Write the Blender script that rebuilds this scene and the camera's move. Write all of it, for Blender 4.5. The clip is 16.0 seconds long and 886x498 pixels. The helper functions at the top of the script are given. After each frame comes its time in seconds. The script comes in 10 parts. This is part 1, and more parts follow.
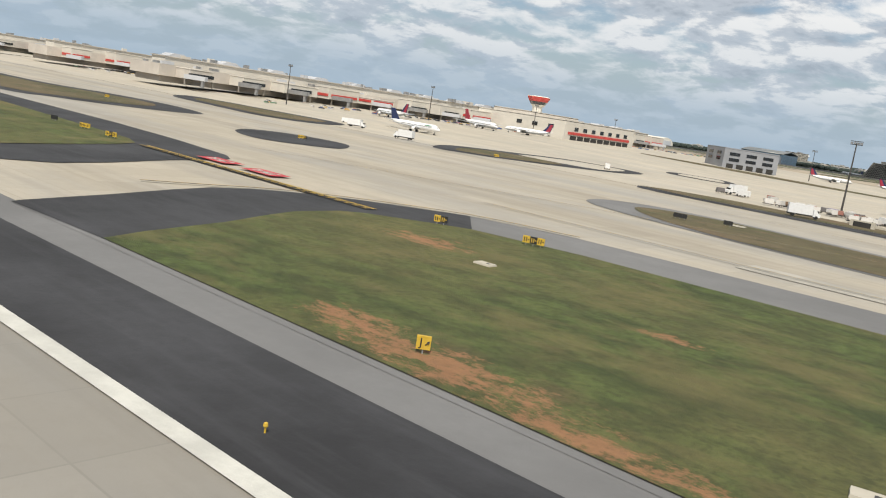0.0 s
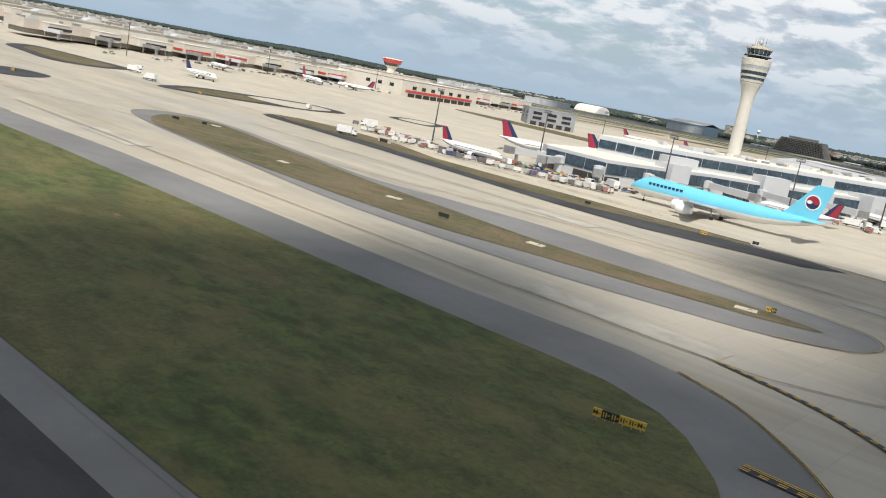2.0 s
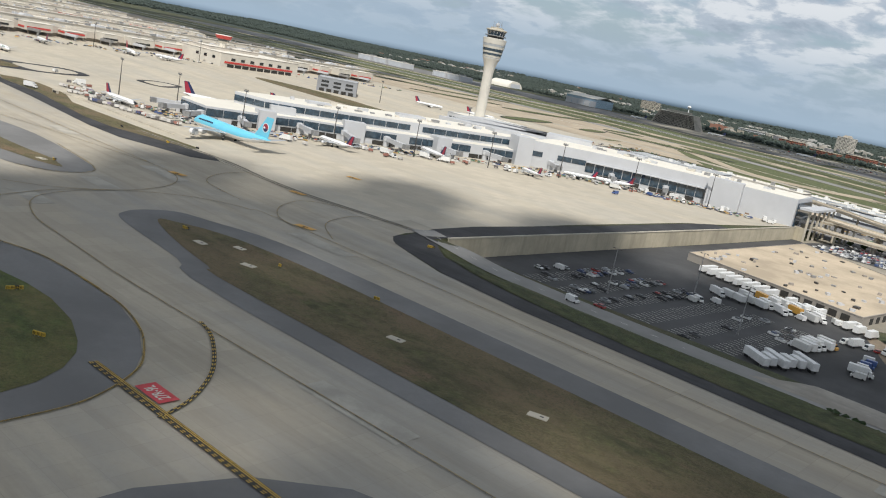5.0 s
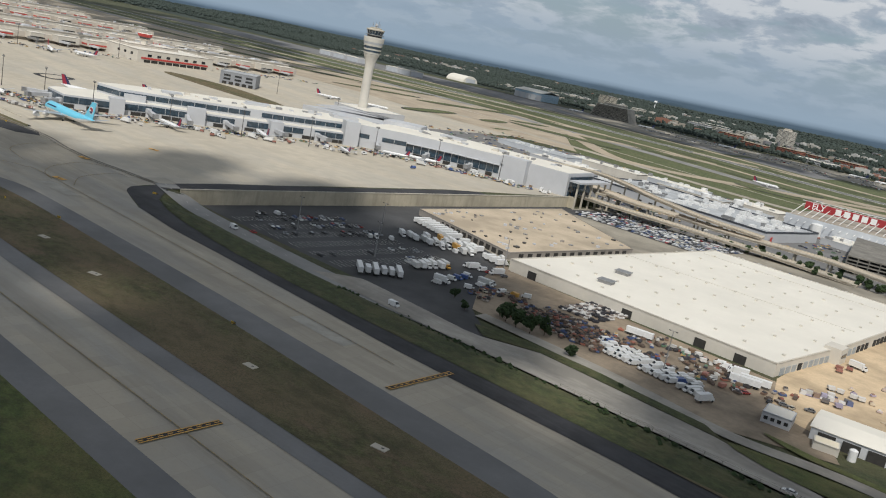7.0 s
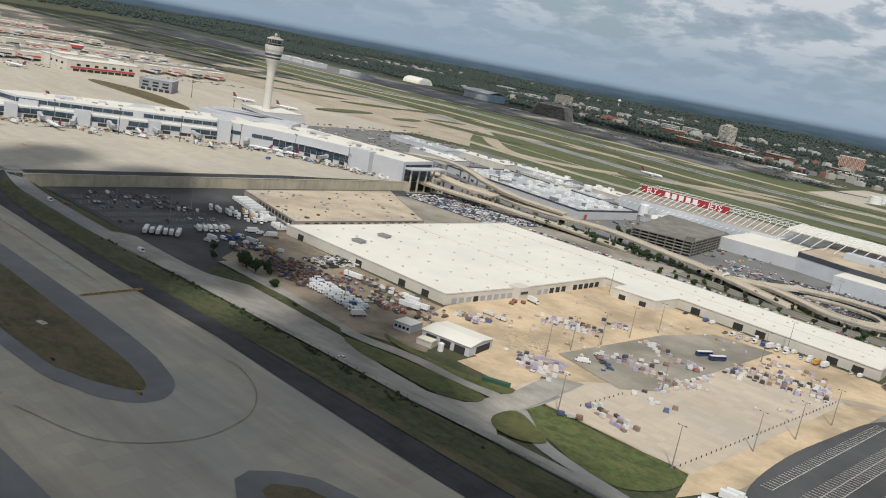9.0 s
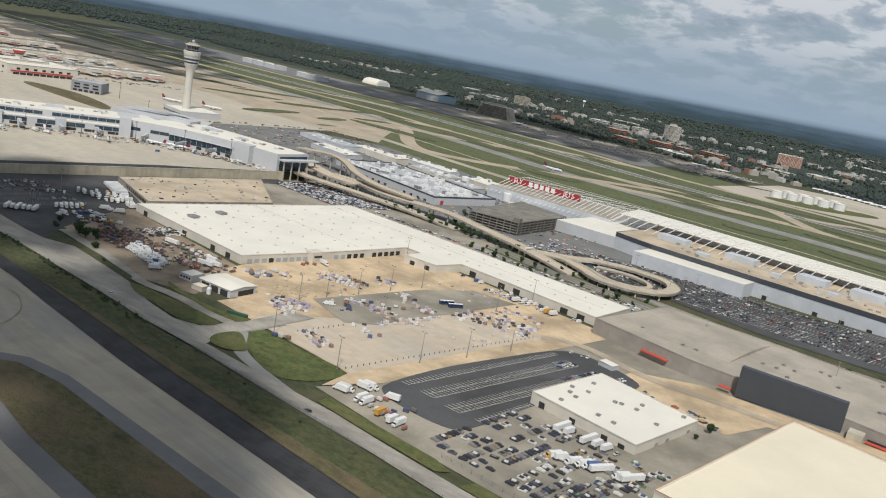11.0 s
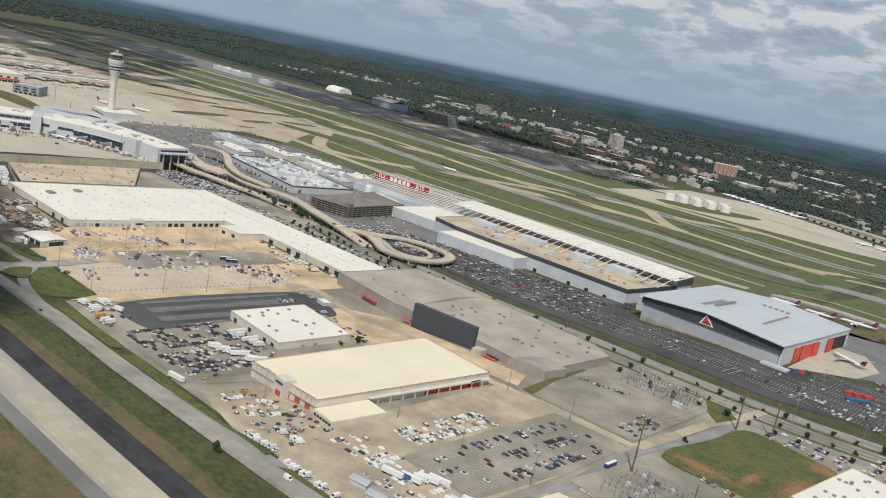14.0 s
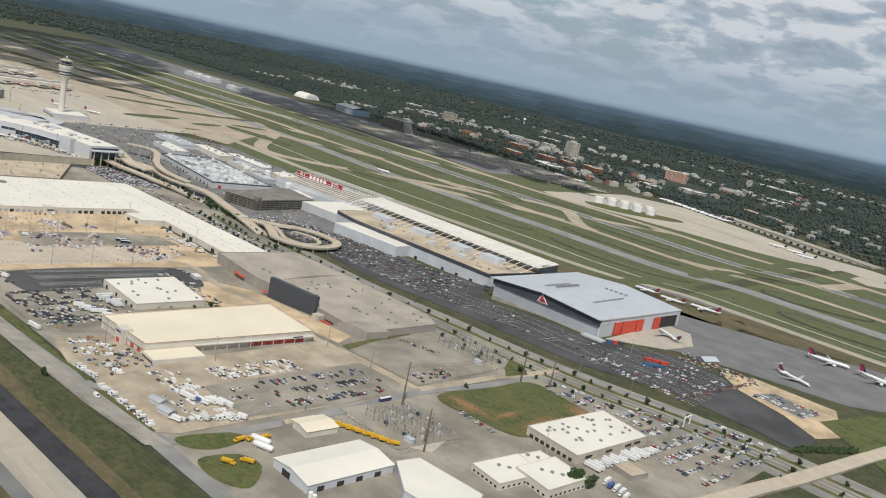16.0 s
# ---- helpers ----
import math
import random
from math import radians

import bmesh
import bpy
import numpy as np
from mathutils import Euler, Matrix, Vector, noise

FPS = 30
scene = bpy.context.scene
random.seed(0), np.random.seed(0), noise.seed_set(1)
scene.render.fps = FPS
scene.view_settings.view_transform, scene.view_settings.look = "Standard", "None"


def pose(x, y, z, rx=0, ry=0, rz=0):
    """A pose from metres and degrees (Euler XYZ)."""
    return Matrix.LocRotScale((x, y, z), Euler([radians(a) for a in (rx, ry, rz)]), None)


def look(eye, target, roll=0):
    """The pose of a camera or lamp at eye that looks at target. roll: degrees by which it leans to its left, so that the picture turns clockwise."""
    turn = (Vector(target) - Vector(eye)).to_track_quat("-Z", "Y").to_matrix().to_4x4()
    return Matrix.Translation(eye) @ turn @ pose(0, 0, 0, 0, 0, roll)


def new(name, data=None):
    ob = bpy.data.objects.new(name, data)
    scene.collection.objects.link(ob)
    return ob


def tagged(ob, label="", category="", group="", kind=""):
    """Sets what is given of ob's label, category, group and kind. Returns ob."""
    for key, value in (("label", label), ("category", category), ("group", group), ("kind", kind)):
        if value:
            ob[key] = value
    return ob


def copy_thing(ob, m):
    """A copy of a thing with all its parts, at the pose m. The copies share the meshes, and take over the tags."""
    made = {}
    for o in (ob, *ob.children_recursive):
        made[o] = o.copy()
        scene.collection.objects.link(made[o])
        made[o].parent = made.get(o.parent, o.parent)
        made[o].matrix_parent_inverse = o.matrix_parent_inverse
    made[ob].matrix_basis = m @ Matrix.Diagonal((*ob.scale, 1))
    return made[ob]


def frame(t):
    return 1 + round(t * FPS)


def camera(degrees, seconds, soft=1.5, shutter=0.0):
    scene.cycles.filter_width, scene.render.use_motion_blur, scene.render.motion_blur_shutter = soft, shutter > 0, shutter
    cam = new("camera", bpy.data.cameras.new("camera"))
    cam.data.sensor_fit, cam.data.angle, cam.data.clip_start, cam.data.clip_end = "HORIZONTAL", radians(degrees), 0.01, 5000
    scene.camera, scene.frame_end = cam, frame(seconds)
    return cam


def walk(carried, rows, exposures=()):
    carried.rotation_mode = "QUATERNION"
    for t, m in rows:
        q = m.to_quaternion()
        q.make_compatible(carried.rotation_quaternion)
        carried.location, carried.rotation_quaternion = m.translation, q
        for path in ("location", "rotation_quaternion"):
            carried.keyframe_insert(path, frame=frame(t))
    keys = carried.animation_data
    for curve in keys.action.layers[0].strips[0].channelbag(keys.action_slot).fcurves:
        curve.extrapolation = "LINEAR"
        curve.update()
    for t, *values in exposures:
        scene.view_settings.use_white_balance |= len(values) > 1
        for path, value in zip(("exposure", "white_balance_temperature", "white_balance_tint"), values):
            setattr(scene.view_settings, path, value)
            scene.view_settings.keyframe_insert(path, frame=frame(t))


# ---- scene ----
cam = camera(54.70, 16.0, soft=1.1)
PATH = [
    (0.0, pose(3.32, -0.15, 6.41, 80.558, -8.692, 42.290)),
    (0.5, pose(22.41, 0.01, 7.84, 80.071, -9.826, 42.329)),
    (1.0, pose(41.47, 0.21, 9.44, 79.245, -9.986, 42.183)),
    (1.5, pose(60.56, 0.39, 11.27, 78.679, -10.127, 41.998)),
    (2.0, pose(79.61, 0.44, 13.27, 78.482, -10.552, 41.896)),
    (2.5, pose(98.62, 0.38, 15.51, 78.232, -10.604, 41.792)),
    (3.0, pose(117.79, 0.33, 18.05, 78.095, -10.877, 41.214)),
    (3.5, pose(137.01, 0.23, 20.76, 77.896, -11.007, 41.137)),
    (4.0, pose(156.30, 0.16, 23.54, 77.600, -11.196, 41.283)),
    (4.5, pose(175.54, 0.13, 26.42, 77.236, -11.067, 41.137)),
    (7.0, pose(272.78, 0.14, 41.93, 76.733, -11.166, 41.278)),
    (7.5, pose(292.19, 0.09, 45.15, 75.903, -10.566, 40.929)),
    (8.0, pose(311.56, 0.03, 48.41, 75.643, -10.150, 40.731)),
    (8.5, pose(330.89, -0.02, 51.69, 76.126, -10.176, 40.695)),
    (9.0, pose(350.21, -0.06, 54.98, 76.895, -10.360, 41.088)),
    (11.5, pose(447.06, -0.03, 71.22, 77.048, -10.394, 40.843)),
    (12.0, pose(466.17, -0.02, 74.34, 77.509, -10.874, 41.022)),
    (12.5, pose(485.24, -0.01, 77.45, 78.411, -11.317, 41.634)),
    (13.0, pose(504.29, 0.01, 80.54, 78.276, -11.377, 41.806)),
    (13.5, pose(523.28, 0.02, 83.63, 77.811, -11.268, 41.817)),
    (14.0, pose(542.18, 0.01, 86.72, 77.404, -11.104, 41.893)),
    (14.5, pose(561.00, 0.00, 89.81, 76.977, -10.773, 42.088)),
    (15.0, pose(579.78, -0.01, 92.92, 76.542, -10.595, 42.139)),
    (15.5, pose(598.51, -0.00, 96.04, 76.885, -10.945, 42.001)),
    (16.0, pose(617.24, -0.00, 99.16, 77.925, -11.722, 41.828)),
]
walk(cam, PATH, [(0.0, -0.05, 6500, 10), (1.5, 0.0, 6450, 10), (2.5, 0.08, 6350, 10), (4.5, -0.03, 6300, 10), (7.0, -0.46, 6250, 10), (8.0, -0.33, 6250, 10), (9.0, -0.4, 6250, 10), (11.5, -0.42, 6250, 10), (16.0, -0.38, 6250, 10)])

# ---------------------------------------------------------------- light
SUN_DIR = Vector((0.36, -0.50, 0.79)).normalized()      # towards the sun

world = bpy.data.worlds.new("sky")
scene.world = world
world.use_nodes = True
wt = world.node_tree
wt.nodes.clear()


def wmath(op, a, b=None):
    n = wt.nodes.new("ShaderNodeMath")
    n.operation = op
    for i, v in enumerate((a, b)):
        if v is None:
            continue
        if isinstance(v, (int, float)):
            n.inputs[i].default_value = v
        else:
            wt.links.new(v, n.inputs[i])
    return n.outputs[0]


def wramp(fac, stops, smooth=True):
    n = wt.nodes.new("ShaderNodeValToRGB")
    n.color_ramp.interpolation = "EASE" if smooth else "LINEAR"
    while len(n.color_ramp.elements) < len(stops):
        n.color_ramp.elements.new(0.5)
    for e, (p, c) in zip(n.color_ramp.elements, stops):
        e.position = p
        e.color = (*c, 1) if isinstance(c, tuple) else (c, c, c, 1)
    wt.links.new(fac, n.inputs[0])
    return n.outputs[0]


def wmix(fac, a, b):
    n = wt.nodes.new("ShaderNodeMix")
    n.data_type = "RGBA"
    for sock, v in ((n.inputs[0], fac), (n.inputs[6], a), (n.inputs[7], b)):
        if isinstance(v, (int, float)):
            sock.default_value = v
        elif isinstance(v, tuple):
            sock.default_value = (*v, 1)
        else:
            wt.links.new(v, sock)
    return n.outputs[2]


coord = wt.nodes.new("ShaderNodeTexCoord").outputs["Generated"]
sep = wt.nodes.new("ShaderNodeSeparateXYZ")
wt.links.new(coord, sep.inputs[0])
dx, dy, dz = sep.outputs
sky = wt.nodes.new("ShaderNodeTexSky")
sky.sky_type = "NISHITA"
sky.sun_disc = False
sky.sun_elevation = math.asin(SUN_DIR.z)
sky.sun_rotation = math.atan2(SUN_DIR.x, SUN_DIR.y)
sky.air_density, sky.dust_density = 1.0, 1.6
dim = wt.nodes.new("ShaderNodeVectorMath")
dim.operation = "SCALE"
dim.inputs[3].default_value = 0.10
wt.links.new(sky.outputs[0], dim.inputs[0])
# a deck of broken cumulus seen from the side: each puff bright above, grey below


def wnoise(scale, detail, rough, off, stretch=(3.4, 3.4, 8.5), vector=None, warp=0.0):
    m = wt.nodes.new("ShaderNodeMapping")
    m.inputs[1].default_value = off
    m.inputs[3].default_value = stretch
    wt.links.new(coord if vector is None else vector, m.inputs[0])
    n = wt.nodes.new("ShaderNodeTexNoise")
    n.inputs["Scale"].default_value = scale
    n.inputs["Detail"].default_value = detail
    n.inputs["Roughness"].default_value = rough
    n.inputs["Distortion"].default_value = warp
    wt.links.new(m.outputs[0], n.inputs["Vector"])
    return n.outputs["Fac"]


def deck(rise):
    """Where the line of sight, raised a little, meets the cloud deck."""
    depth = wmath("MAXIMUM", wmath("ADD", dz, 0.26 + rise), 0.1)
    c = wt.nodes.new("ShaderNodeCombineXYZ")
    wt.links.new(wmath("DIVIDE", dx, depth), c.inputs[0])
    wt.links.new(wmath("DIVIDE", dy, depth), c.inputs[1])
    return c.outputs[0]


here, over = deck(0.0), deck(0.016)
broad = wnoise(1.6, 3, 0.5, (2.6, 7.3, 0.0), (1, 1, 1), here)
puff = wnoise(5.2, 9, 0.58, (5.3, 4.1, 0.0), (1, 1, 1), here, 0.25)
above = wnoise(5.2, 9, 0.58, (5.3, 4.1, 0.0), (1, 1, 1), over, 0.25)
cover = wmath("ADD", wmath("MULTIPLY", broad, 0.60), wmath("MULTIPLY", puff, 0.80))
cover = wmath("ADD", cover, wmath("MULTIPLY", wmath("MINIMUM", wmath("MAXIMUM", dz, 0.0), 0.35), 0.42))
mask = wramp(cover, [(0.590, 0.0), (0.775, 1.0)])
relief = wmath("SUBTRACT", wmath("ADD", wmath("MULTIPLY", wmath("SUBTRACT", puff, above), 2.7), 0.63), wmath("MULTIPLY", wmath("SUBTRACT", cover, 0.76), 1.9))
tone = wramp(relief, [(0.18, (0.38, 0.43, 0.49)), (0.50, (0.54, 0.59, 0.65)), (0.80, (0.93, 0.93, 0.92))])
grey_base = wramp(dz, [(0.30, 1.0), (0.62, 0.6)])
clouds = wmix(mask, dim.outputs[0], wmix(grey_base, (0.30, 0.33, 0.37), tone))
haze = wramp(dz, [(0.0, 1.0), (0.03, 0.86), (0.09, 0.30), (0.18, 0.0)])
upper = wmix(haze, clouds, (0.405, 0.515, 0.62))
# distant land below the horizon, haze painted in as bluer, paler colour
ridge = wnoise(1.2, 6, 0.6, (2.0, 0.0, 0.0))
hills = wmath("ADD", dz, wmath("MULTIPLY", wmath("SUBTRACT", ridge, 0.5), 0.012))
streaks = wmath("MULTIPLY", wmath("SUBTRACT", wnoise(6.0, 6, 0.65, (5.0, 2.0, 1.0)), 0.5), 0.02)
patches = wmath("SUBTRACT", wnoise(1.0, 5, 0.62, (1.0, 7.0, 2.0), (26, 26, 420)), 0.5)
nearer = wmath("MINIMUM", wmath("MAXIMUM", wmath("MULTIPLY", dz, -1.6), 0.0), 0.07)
hazy_land = wramp(wmath("ADD", wmath("ADD", wmath("MULTIPLY", hills, -1.0), streaks), wmath("MULTIPLY", patches, nearer)), [(0.0, (0.19, 0.27, 0.36)), (0.008, (0.125, 0.18, 0.235)), (0.020, (0.078, 0.115, 0.135)), (0.034, (0.048, 0.072, 0.074)), (0.055, (0.038, 0.057, 0.050))])
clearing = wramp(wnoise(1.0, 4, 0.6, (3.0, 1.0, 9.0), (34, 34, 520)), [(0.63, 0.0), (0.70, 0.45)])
hazy_land = wmix(wmath("MULTIPLY", clearing, wramp(wmath("MULTIPLY", dz, -1.0), [(0.006, 0.0), (0.02, 1.0)])), hazy_land, (0.19, 0.22, 0.20))
full = wmix(wramp(wmath("ADD", dz, 0.5), [(0.4945, 0.0), (0.4970, 1.0)], False), hazy_land, upper)
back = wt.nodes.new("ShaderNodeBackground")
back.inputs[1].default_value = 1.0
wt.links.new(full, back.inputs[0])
wout = wt.nodes.new("ShaderNodeOutputWorld")
wt.links.new(back.outputs[0], wout.inputs[0])

sun_data = bpy.data.lights.new("sun", "SUN")
sun_data.energy, sun_data.angle, sun_data.color = 4.6, radians(1.2), (1.0, 0.945, 0.85)
sun = new("sun", sun_data)
sun.matrix_world = look((0, 0, 300), tuple(Vector((0, 0, 300)) - SUN_DIR))

# ---------------------------------------------------------------- materials


def nodes(name, rough=0.8, metal=0.0):
    m = bpy.data.materials.new(name)
    m.use_nodes = True
    nt = m.node_tree
    b = nt.nodes["Principled BSDF"]
    b.inputs["Roughness"].default_value, b.inputs["Metallic"].default_value = rough, metal
    return m, nt, b


def tex(nt, scale, detail=5, rough=0.6, stretch=(1, 1, 1), off=(0, 0, 0)):
    c = nt.nodes.new("ShaderNodeTexCoord")
    mp = nt.nodes.new("ShaderNodeMapping")
    mp.inputs[1].default_value, mp.inputs[3].default_value = off, stretch
    nt.links.new(c.outputs["Object"], mp.inputs[0])
    n = nt.nodes.new("ShaderNodeTexNoise")
    n.inputs["Scale"].default_value, n.inputs["Detail"].default_value, n.inputs["Roughness"].default_value = scale, detail, rough
    nt.links.new(mp.outputs[0], n.inputs["Vector"])
    return n.outputs["Fac"]


def ramp(nt, fac, stops):
    n = nt.nodes.new("ShaderNodeValToRGB")
    while len(n.color_ramp.elements) < len(stops):
        n.color_ramp.elements.new(0.5)
    for e, (p, c) in zip(n.color_ramp.elements, stops):
        e.position = p
        e.color = (*c, 1) if isinstance(c, tuple) else (c, c, c, 1)
    nt.links.new(fac, n.inputs[0])
    return n.outputs[0]


def mix(nt, fac, a, b, blend="MIX"):
    n = nt.nodes.new("ShaderNodeMix")
    n.data_type, n.blend_type = "RGBA", blend
    for sock, v in ((n.inputs[0], fac), (n.inputs[6], a), (n.inputs[7], b)):
        if isinstance(v, (int, float)):
            sock.default_value = v
        elif isinstance(v, tuple):
            sock.default_value = (*v, 1)
        else:
            nt.links.new(v, sock)
    return n.outputs[2]


def bump(nt, b, fac, strength, distance):
    n = nt.nodes.new("ShaderNodeBump")
    n.inputs["Strength"].default_value, n.inputs["Distance"].default_value = strength, distance
    nt.links.new(fac, n.inputs["Height"])
    nt.links.new(n.outputs[0], b.inputs["Normal"])


def shade(c, k):
    return tuple(min(1.0, v * k) for v in c)


def surface(name, c, rough=0.8, metal=0.0, var=0.22, big=0.05, small=2.0, relief=0.02, streak=None):
    """A worn surface: broad stains, fine grain and a slight relief."""
    m, nt, b = nodes(name, rough, metal)
    col = mix(nt, ramp(nt, tex(nt, big, 6, 0.62), [(0.38, 0.0), (0.62, 1.0)]), shade(c, 1 - var), shade(c, 1 + var))
    col = mix(nt, ramp(nt, tex(nt, small, 4, 0.7, off=(3, 7, 1)), [(0.35, 0.0), (0.75, 0.35)]), col, shade(c, 1 - 1.2 * var))
    if streak:
        col = mix(nt, ramp(nt, tex(nt, streak[0], 6, 0.65, streak[1]), [(0.48, 0.0), (0.72, streak[2])]), col, shade(c, streak[3]))
    nt.links.new(col, b.inputs["Base Color"])
    if relief:
        bump(nt, b, tex(nt, small * 2, 4, 0.7), 0.5, relief)
    return m


def slab_concrete(name, c, size, joint=0.72, streak_dark=0.55, amount=0.5):
    """Airfield concrete: poured slabs with joints, tone from slab to slab, rubber and water streaks along the taxi direction."""
    m, nt, b = nodes(name, 0.85)
    co = nt.nodes.new("ShaderNodeTexCoord")
    br = nt.nodes.new("ShaderNodeTexBrick")
    br.offset = 0.0
    br.inputs["Color1"].default_value = (*shade(c, 0.87), 1)
    br.inputs["Color2"].default_value = (*shade(c, 1.10), 1)
    br.inputs["Mortar"].default_value = (*shade(c, joint), 1)
    br.inputs["Scale"].default_value = 1.0
    br.inputs["Mortar Size"].default_value = 0.09
    br.inputs["Mortar Smooth"].default_value = 0.6
    br.inputs["Brick Width"].default_value, br.inputs["Row Height"].default_value = size, size
    nt.links.new(co.outputs["Object"], br.inputs["Vector"])
    col = mix(nt, ramp(nt, tex(nt, 0.012, 7, 0.6, (0.45, 1, 1)), [(0.40, 0.0), (0.60, 1.0)]), shade(c, 0.86), shade(c, 1.10))
    col = mix(nt, 0.55, col, br.outputs["Color"])
    col = mix(nt, ramp(nt, tex(nt, 0.022, 6, 0.6, (0.35, 1.4, 1), (17, 5, 2)), [(0.44, 0.0), (0.62, 0.55 * min(1.0, amount * 1.6))]), col, (c[0] * 0.70, c[0] * 0.71, c[0] * 0.70))
    col = mix(nt, ramp(nt, tex(nt, 0.035, 6, 0.65, (0.25, 1.6, 1), (3, 25, 8)), [(0.56, 0.0), (0.70, 0.5)]), col, shade(c, 1.22))
    col = mix(nt, ramp(nt, tex(nt, 0.05, 7, 0.68, (0.12, 1, 1)), [(0.48, 0.0), (0.70, amount)]), col, shade(c, streak_dark))
    col = mix(nt, ramp(nt, tex(nt, 0.22, 5, 0.6, (0.02, 1, 1), (5, 2, 9)), [(0.56, 0.0), (0.70, 0.5 * amount)]), col, shade(c, streak_dark))
    col = mix(nt, ramp(nt, tex(nt, 0.6, 5, 0.75), [(0.45, 0.0), (0.8, 0.3)]), col, shade(c, 0.7))
    nt.links.new(col, b.inputs["Base Color"])
    bump(nt, b, tex(nt, 3, 4, 0.7), 0.4, 0.01)
    return m


def grass(name, green, dry, dirt, dry_at=(0.42, 0.66), dirt_at=(0.60, 0.72), bare=()):
    """Mown grass, dry in parts; bare: ellipses (x, y, rx, ry) in which the red soil shows through."""
    m, nt, b = nodes(name, 0.95)
    base = mix(nt, ramp(nt, tex(nt, 0.28, 6, 0.7, (0.7, 1, 1)), [(0.40, 0.0), (0.60, 1.0)]), shade(green, 0.62), shade(green, 1.3))
    col = mix(nt, ramp(nt, tex(nt, 0.035, 7, 0.65, (0.55, 1, 1)), [(dry_at[0], 0.0), (dry_at[1], 1.0)]), base, dry)
    col = mix(nt, ramp(nt, tex(nt, 0.055, 8, 0.7, (0.6, 1, 1), (40, 13, 0)), [(dirt_at[0], 0.0), (dirt_at[1], 1.0)]), col, dirt)
    col = mix(nt, ramp(nt, tex(nt, 1.6, 4, 0.75), [(0.42, 0.0), (0.66, 0.6)]), col, shade(green, 0.42))
    col = mix(nt, ramp(nt, tex(nt, 0.13, 6, 0.7, (0.65, 1, 1), (8, 21, 3)), [(0.50, 0.0), (0.62, 0.55)]), col, shade(dry, 0.95))
    col = mix(nt, ramp(nt, tex(nt, 0.09, 5, 0.65, (0.5, 1, 1), (31, 2, 6)), [(0.52, 0.0), (0.66, 0.45)]), col, shade(green, 0.5))
    for x, y, rx, ry in bare:
        co = nt.nodes.new("ShaderNodeTexCoord")
        mp = nt.nodes.new("ShaderNodeMapping")
        mp.vector_type = "TEXTURE"
        mp.inputs[1].default_value, mp.inputs[3].default_value = (x, y, 0), (rx, ry, 1000)
        nt.links.new(co.outputs["Object"], mp.inputs[0])
        gr = nt.nodes.new("ShaderNodeTexGradient")
        gr.gradient_type = "SPHERICAL"
        nt.links.new(mp.outputs[0], gr.inputs[0])
        ad = nt.nodes.new("ShaderNodeMath")
        ad.operation = "MULTIPLY_ADD"
        nt.links.new(gr.outputs["Fac"], ad.inputs[0])
        ad.inputs[1].default_value = 0.34
        nt.links.new(tex(nt, 0.8, 10, 0.82, (0.6, 1, 1), (x, 3, 0)), ad.inputs[2])
        soil = mix(nt, tex(nt, 1.1, 5, 0.7, off=(9, 2, 4)), (0.20, 0.095, 0.05), (0.46, 0.23, 0.11))
        col = mix(nt, ramp(nt, ad.outputs[0], [(0.71, 0.0), (0.80, 0.85)]), col, soil)
    nt.links.new(col, b.inputs["Base Color"])
    bump(nt, b, tex(nt, 1.5, 6, 0.8), 0.9, 0.12)
    return m


def leaf(name, c, big=0.02, spread=0.3, relief=1.0):
    m, nt, b = nodes(name, 0.9)
    g = nt.nodes.new("ShaderNodeNewGeometry")
    col = mix(nt, g.outputs["Random Per Island"], shade(c, 1 - spread), shade(c, 1 + spread))
    col = mix(nt, ramp(nt, tex(nt, big, 5, 0.6), [(0.35, 0.0), (0.7, 0.6)]), col, (c[0] * 1.25, c[1] * 1.15, c[2] * 0.95))
    nt.links.new(col, b.inputs["Base Color"])
    bump(nt, b, tex(nt, 1.2, 4, 0.8), relief, 0.6)
    return m


def random_tint(name, stops, rough=0.35, metal=0.0):
    """A paint whose colour differs from object to object."""
    m, nt, b = nodes(name, rough, metal)
    oi = nt.nodes.new("ShaderNodeObjectInfo")
    r = nt.nodes.new("ShaderNodeValToRGB")
    r.color_ramp.interpolation = "CONSTANT"
    while len(r.color_ramp.elements) < len(stops):
        r.color_ramp.elements.new(0.5)
    for e, (p, c) in zip(r.color_ramp.elements, stops):
        e.position, e.color = p, (*c, 1)
    nt.links.new(oi.outputs["Random"], r.inputs[0])
    col = mix(nt, ramp(nt, tex(nt, 1.5, 4, 0.7), [(0.4, 0.0), (0.8, 0.25)]), r.outputs[0], (0.25, 0.23, 0.2))
    nt.links.new(col, b.inputs["Base Color"])
    return m


def island_tint(name, stops, rough=0.4):
    m, nt, b = nodes(name, rough)
    g = nt.nodes.new("ShaderNodeNewGeometry")
    r = nt.nodes.new("ShaderNodeValToRGB")
    r.color_ramp.interpolation = "CONSTANT"
    while len(r.color_ramp.elements) < len(stops):
        r.color_ramp.elements.new(0.5)
    for e, (p, c) in zip(r.color_ramp.elements, stops):
        e.position, e.color = p, (*c, 1)
    nt.links.new(g.outputs["Random Per Island"], r.inputs[0])
    nt.links.new(r.outputs[0], b.inputs["Base Color"])
    return m


def glass_mat(name, c, rough=0.08):
    m, nt, b = nodes(name, rough)
    col = mix(nt, ramp(nt, tex(nt, 0.4, 3), [(0.4, 0.0), (0.7, 1.0)]), shade(c, 0.7), shade(c, 1.4))
    nt.links.new(col, b.inputs["Base Color"])
    b.inputs["Specular IOR Level"].default_value = 0.8
    return m


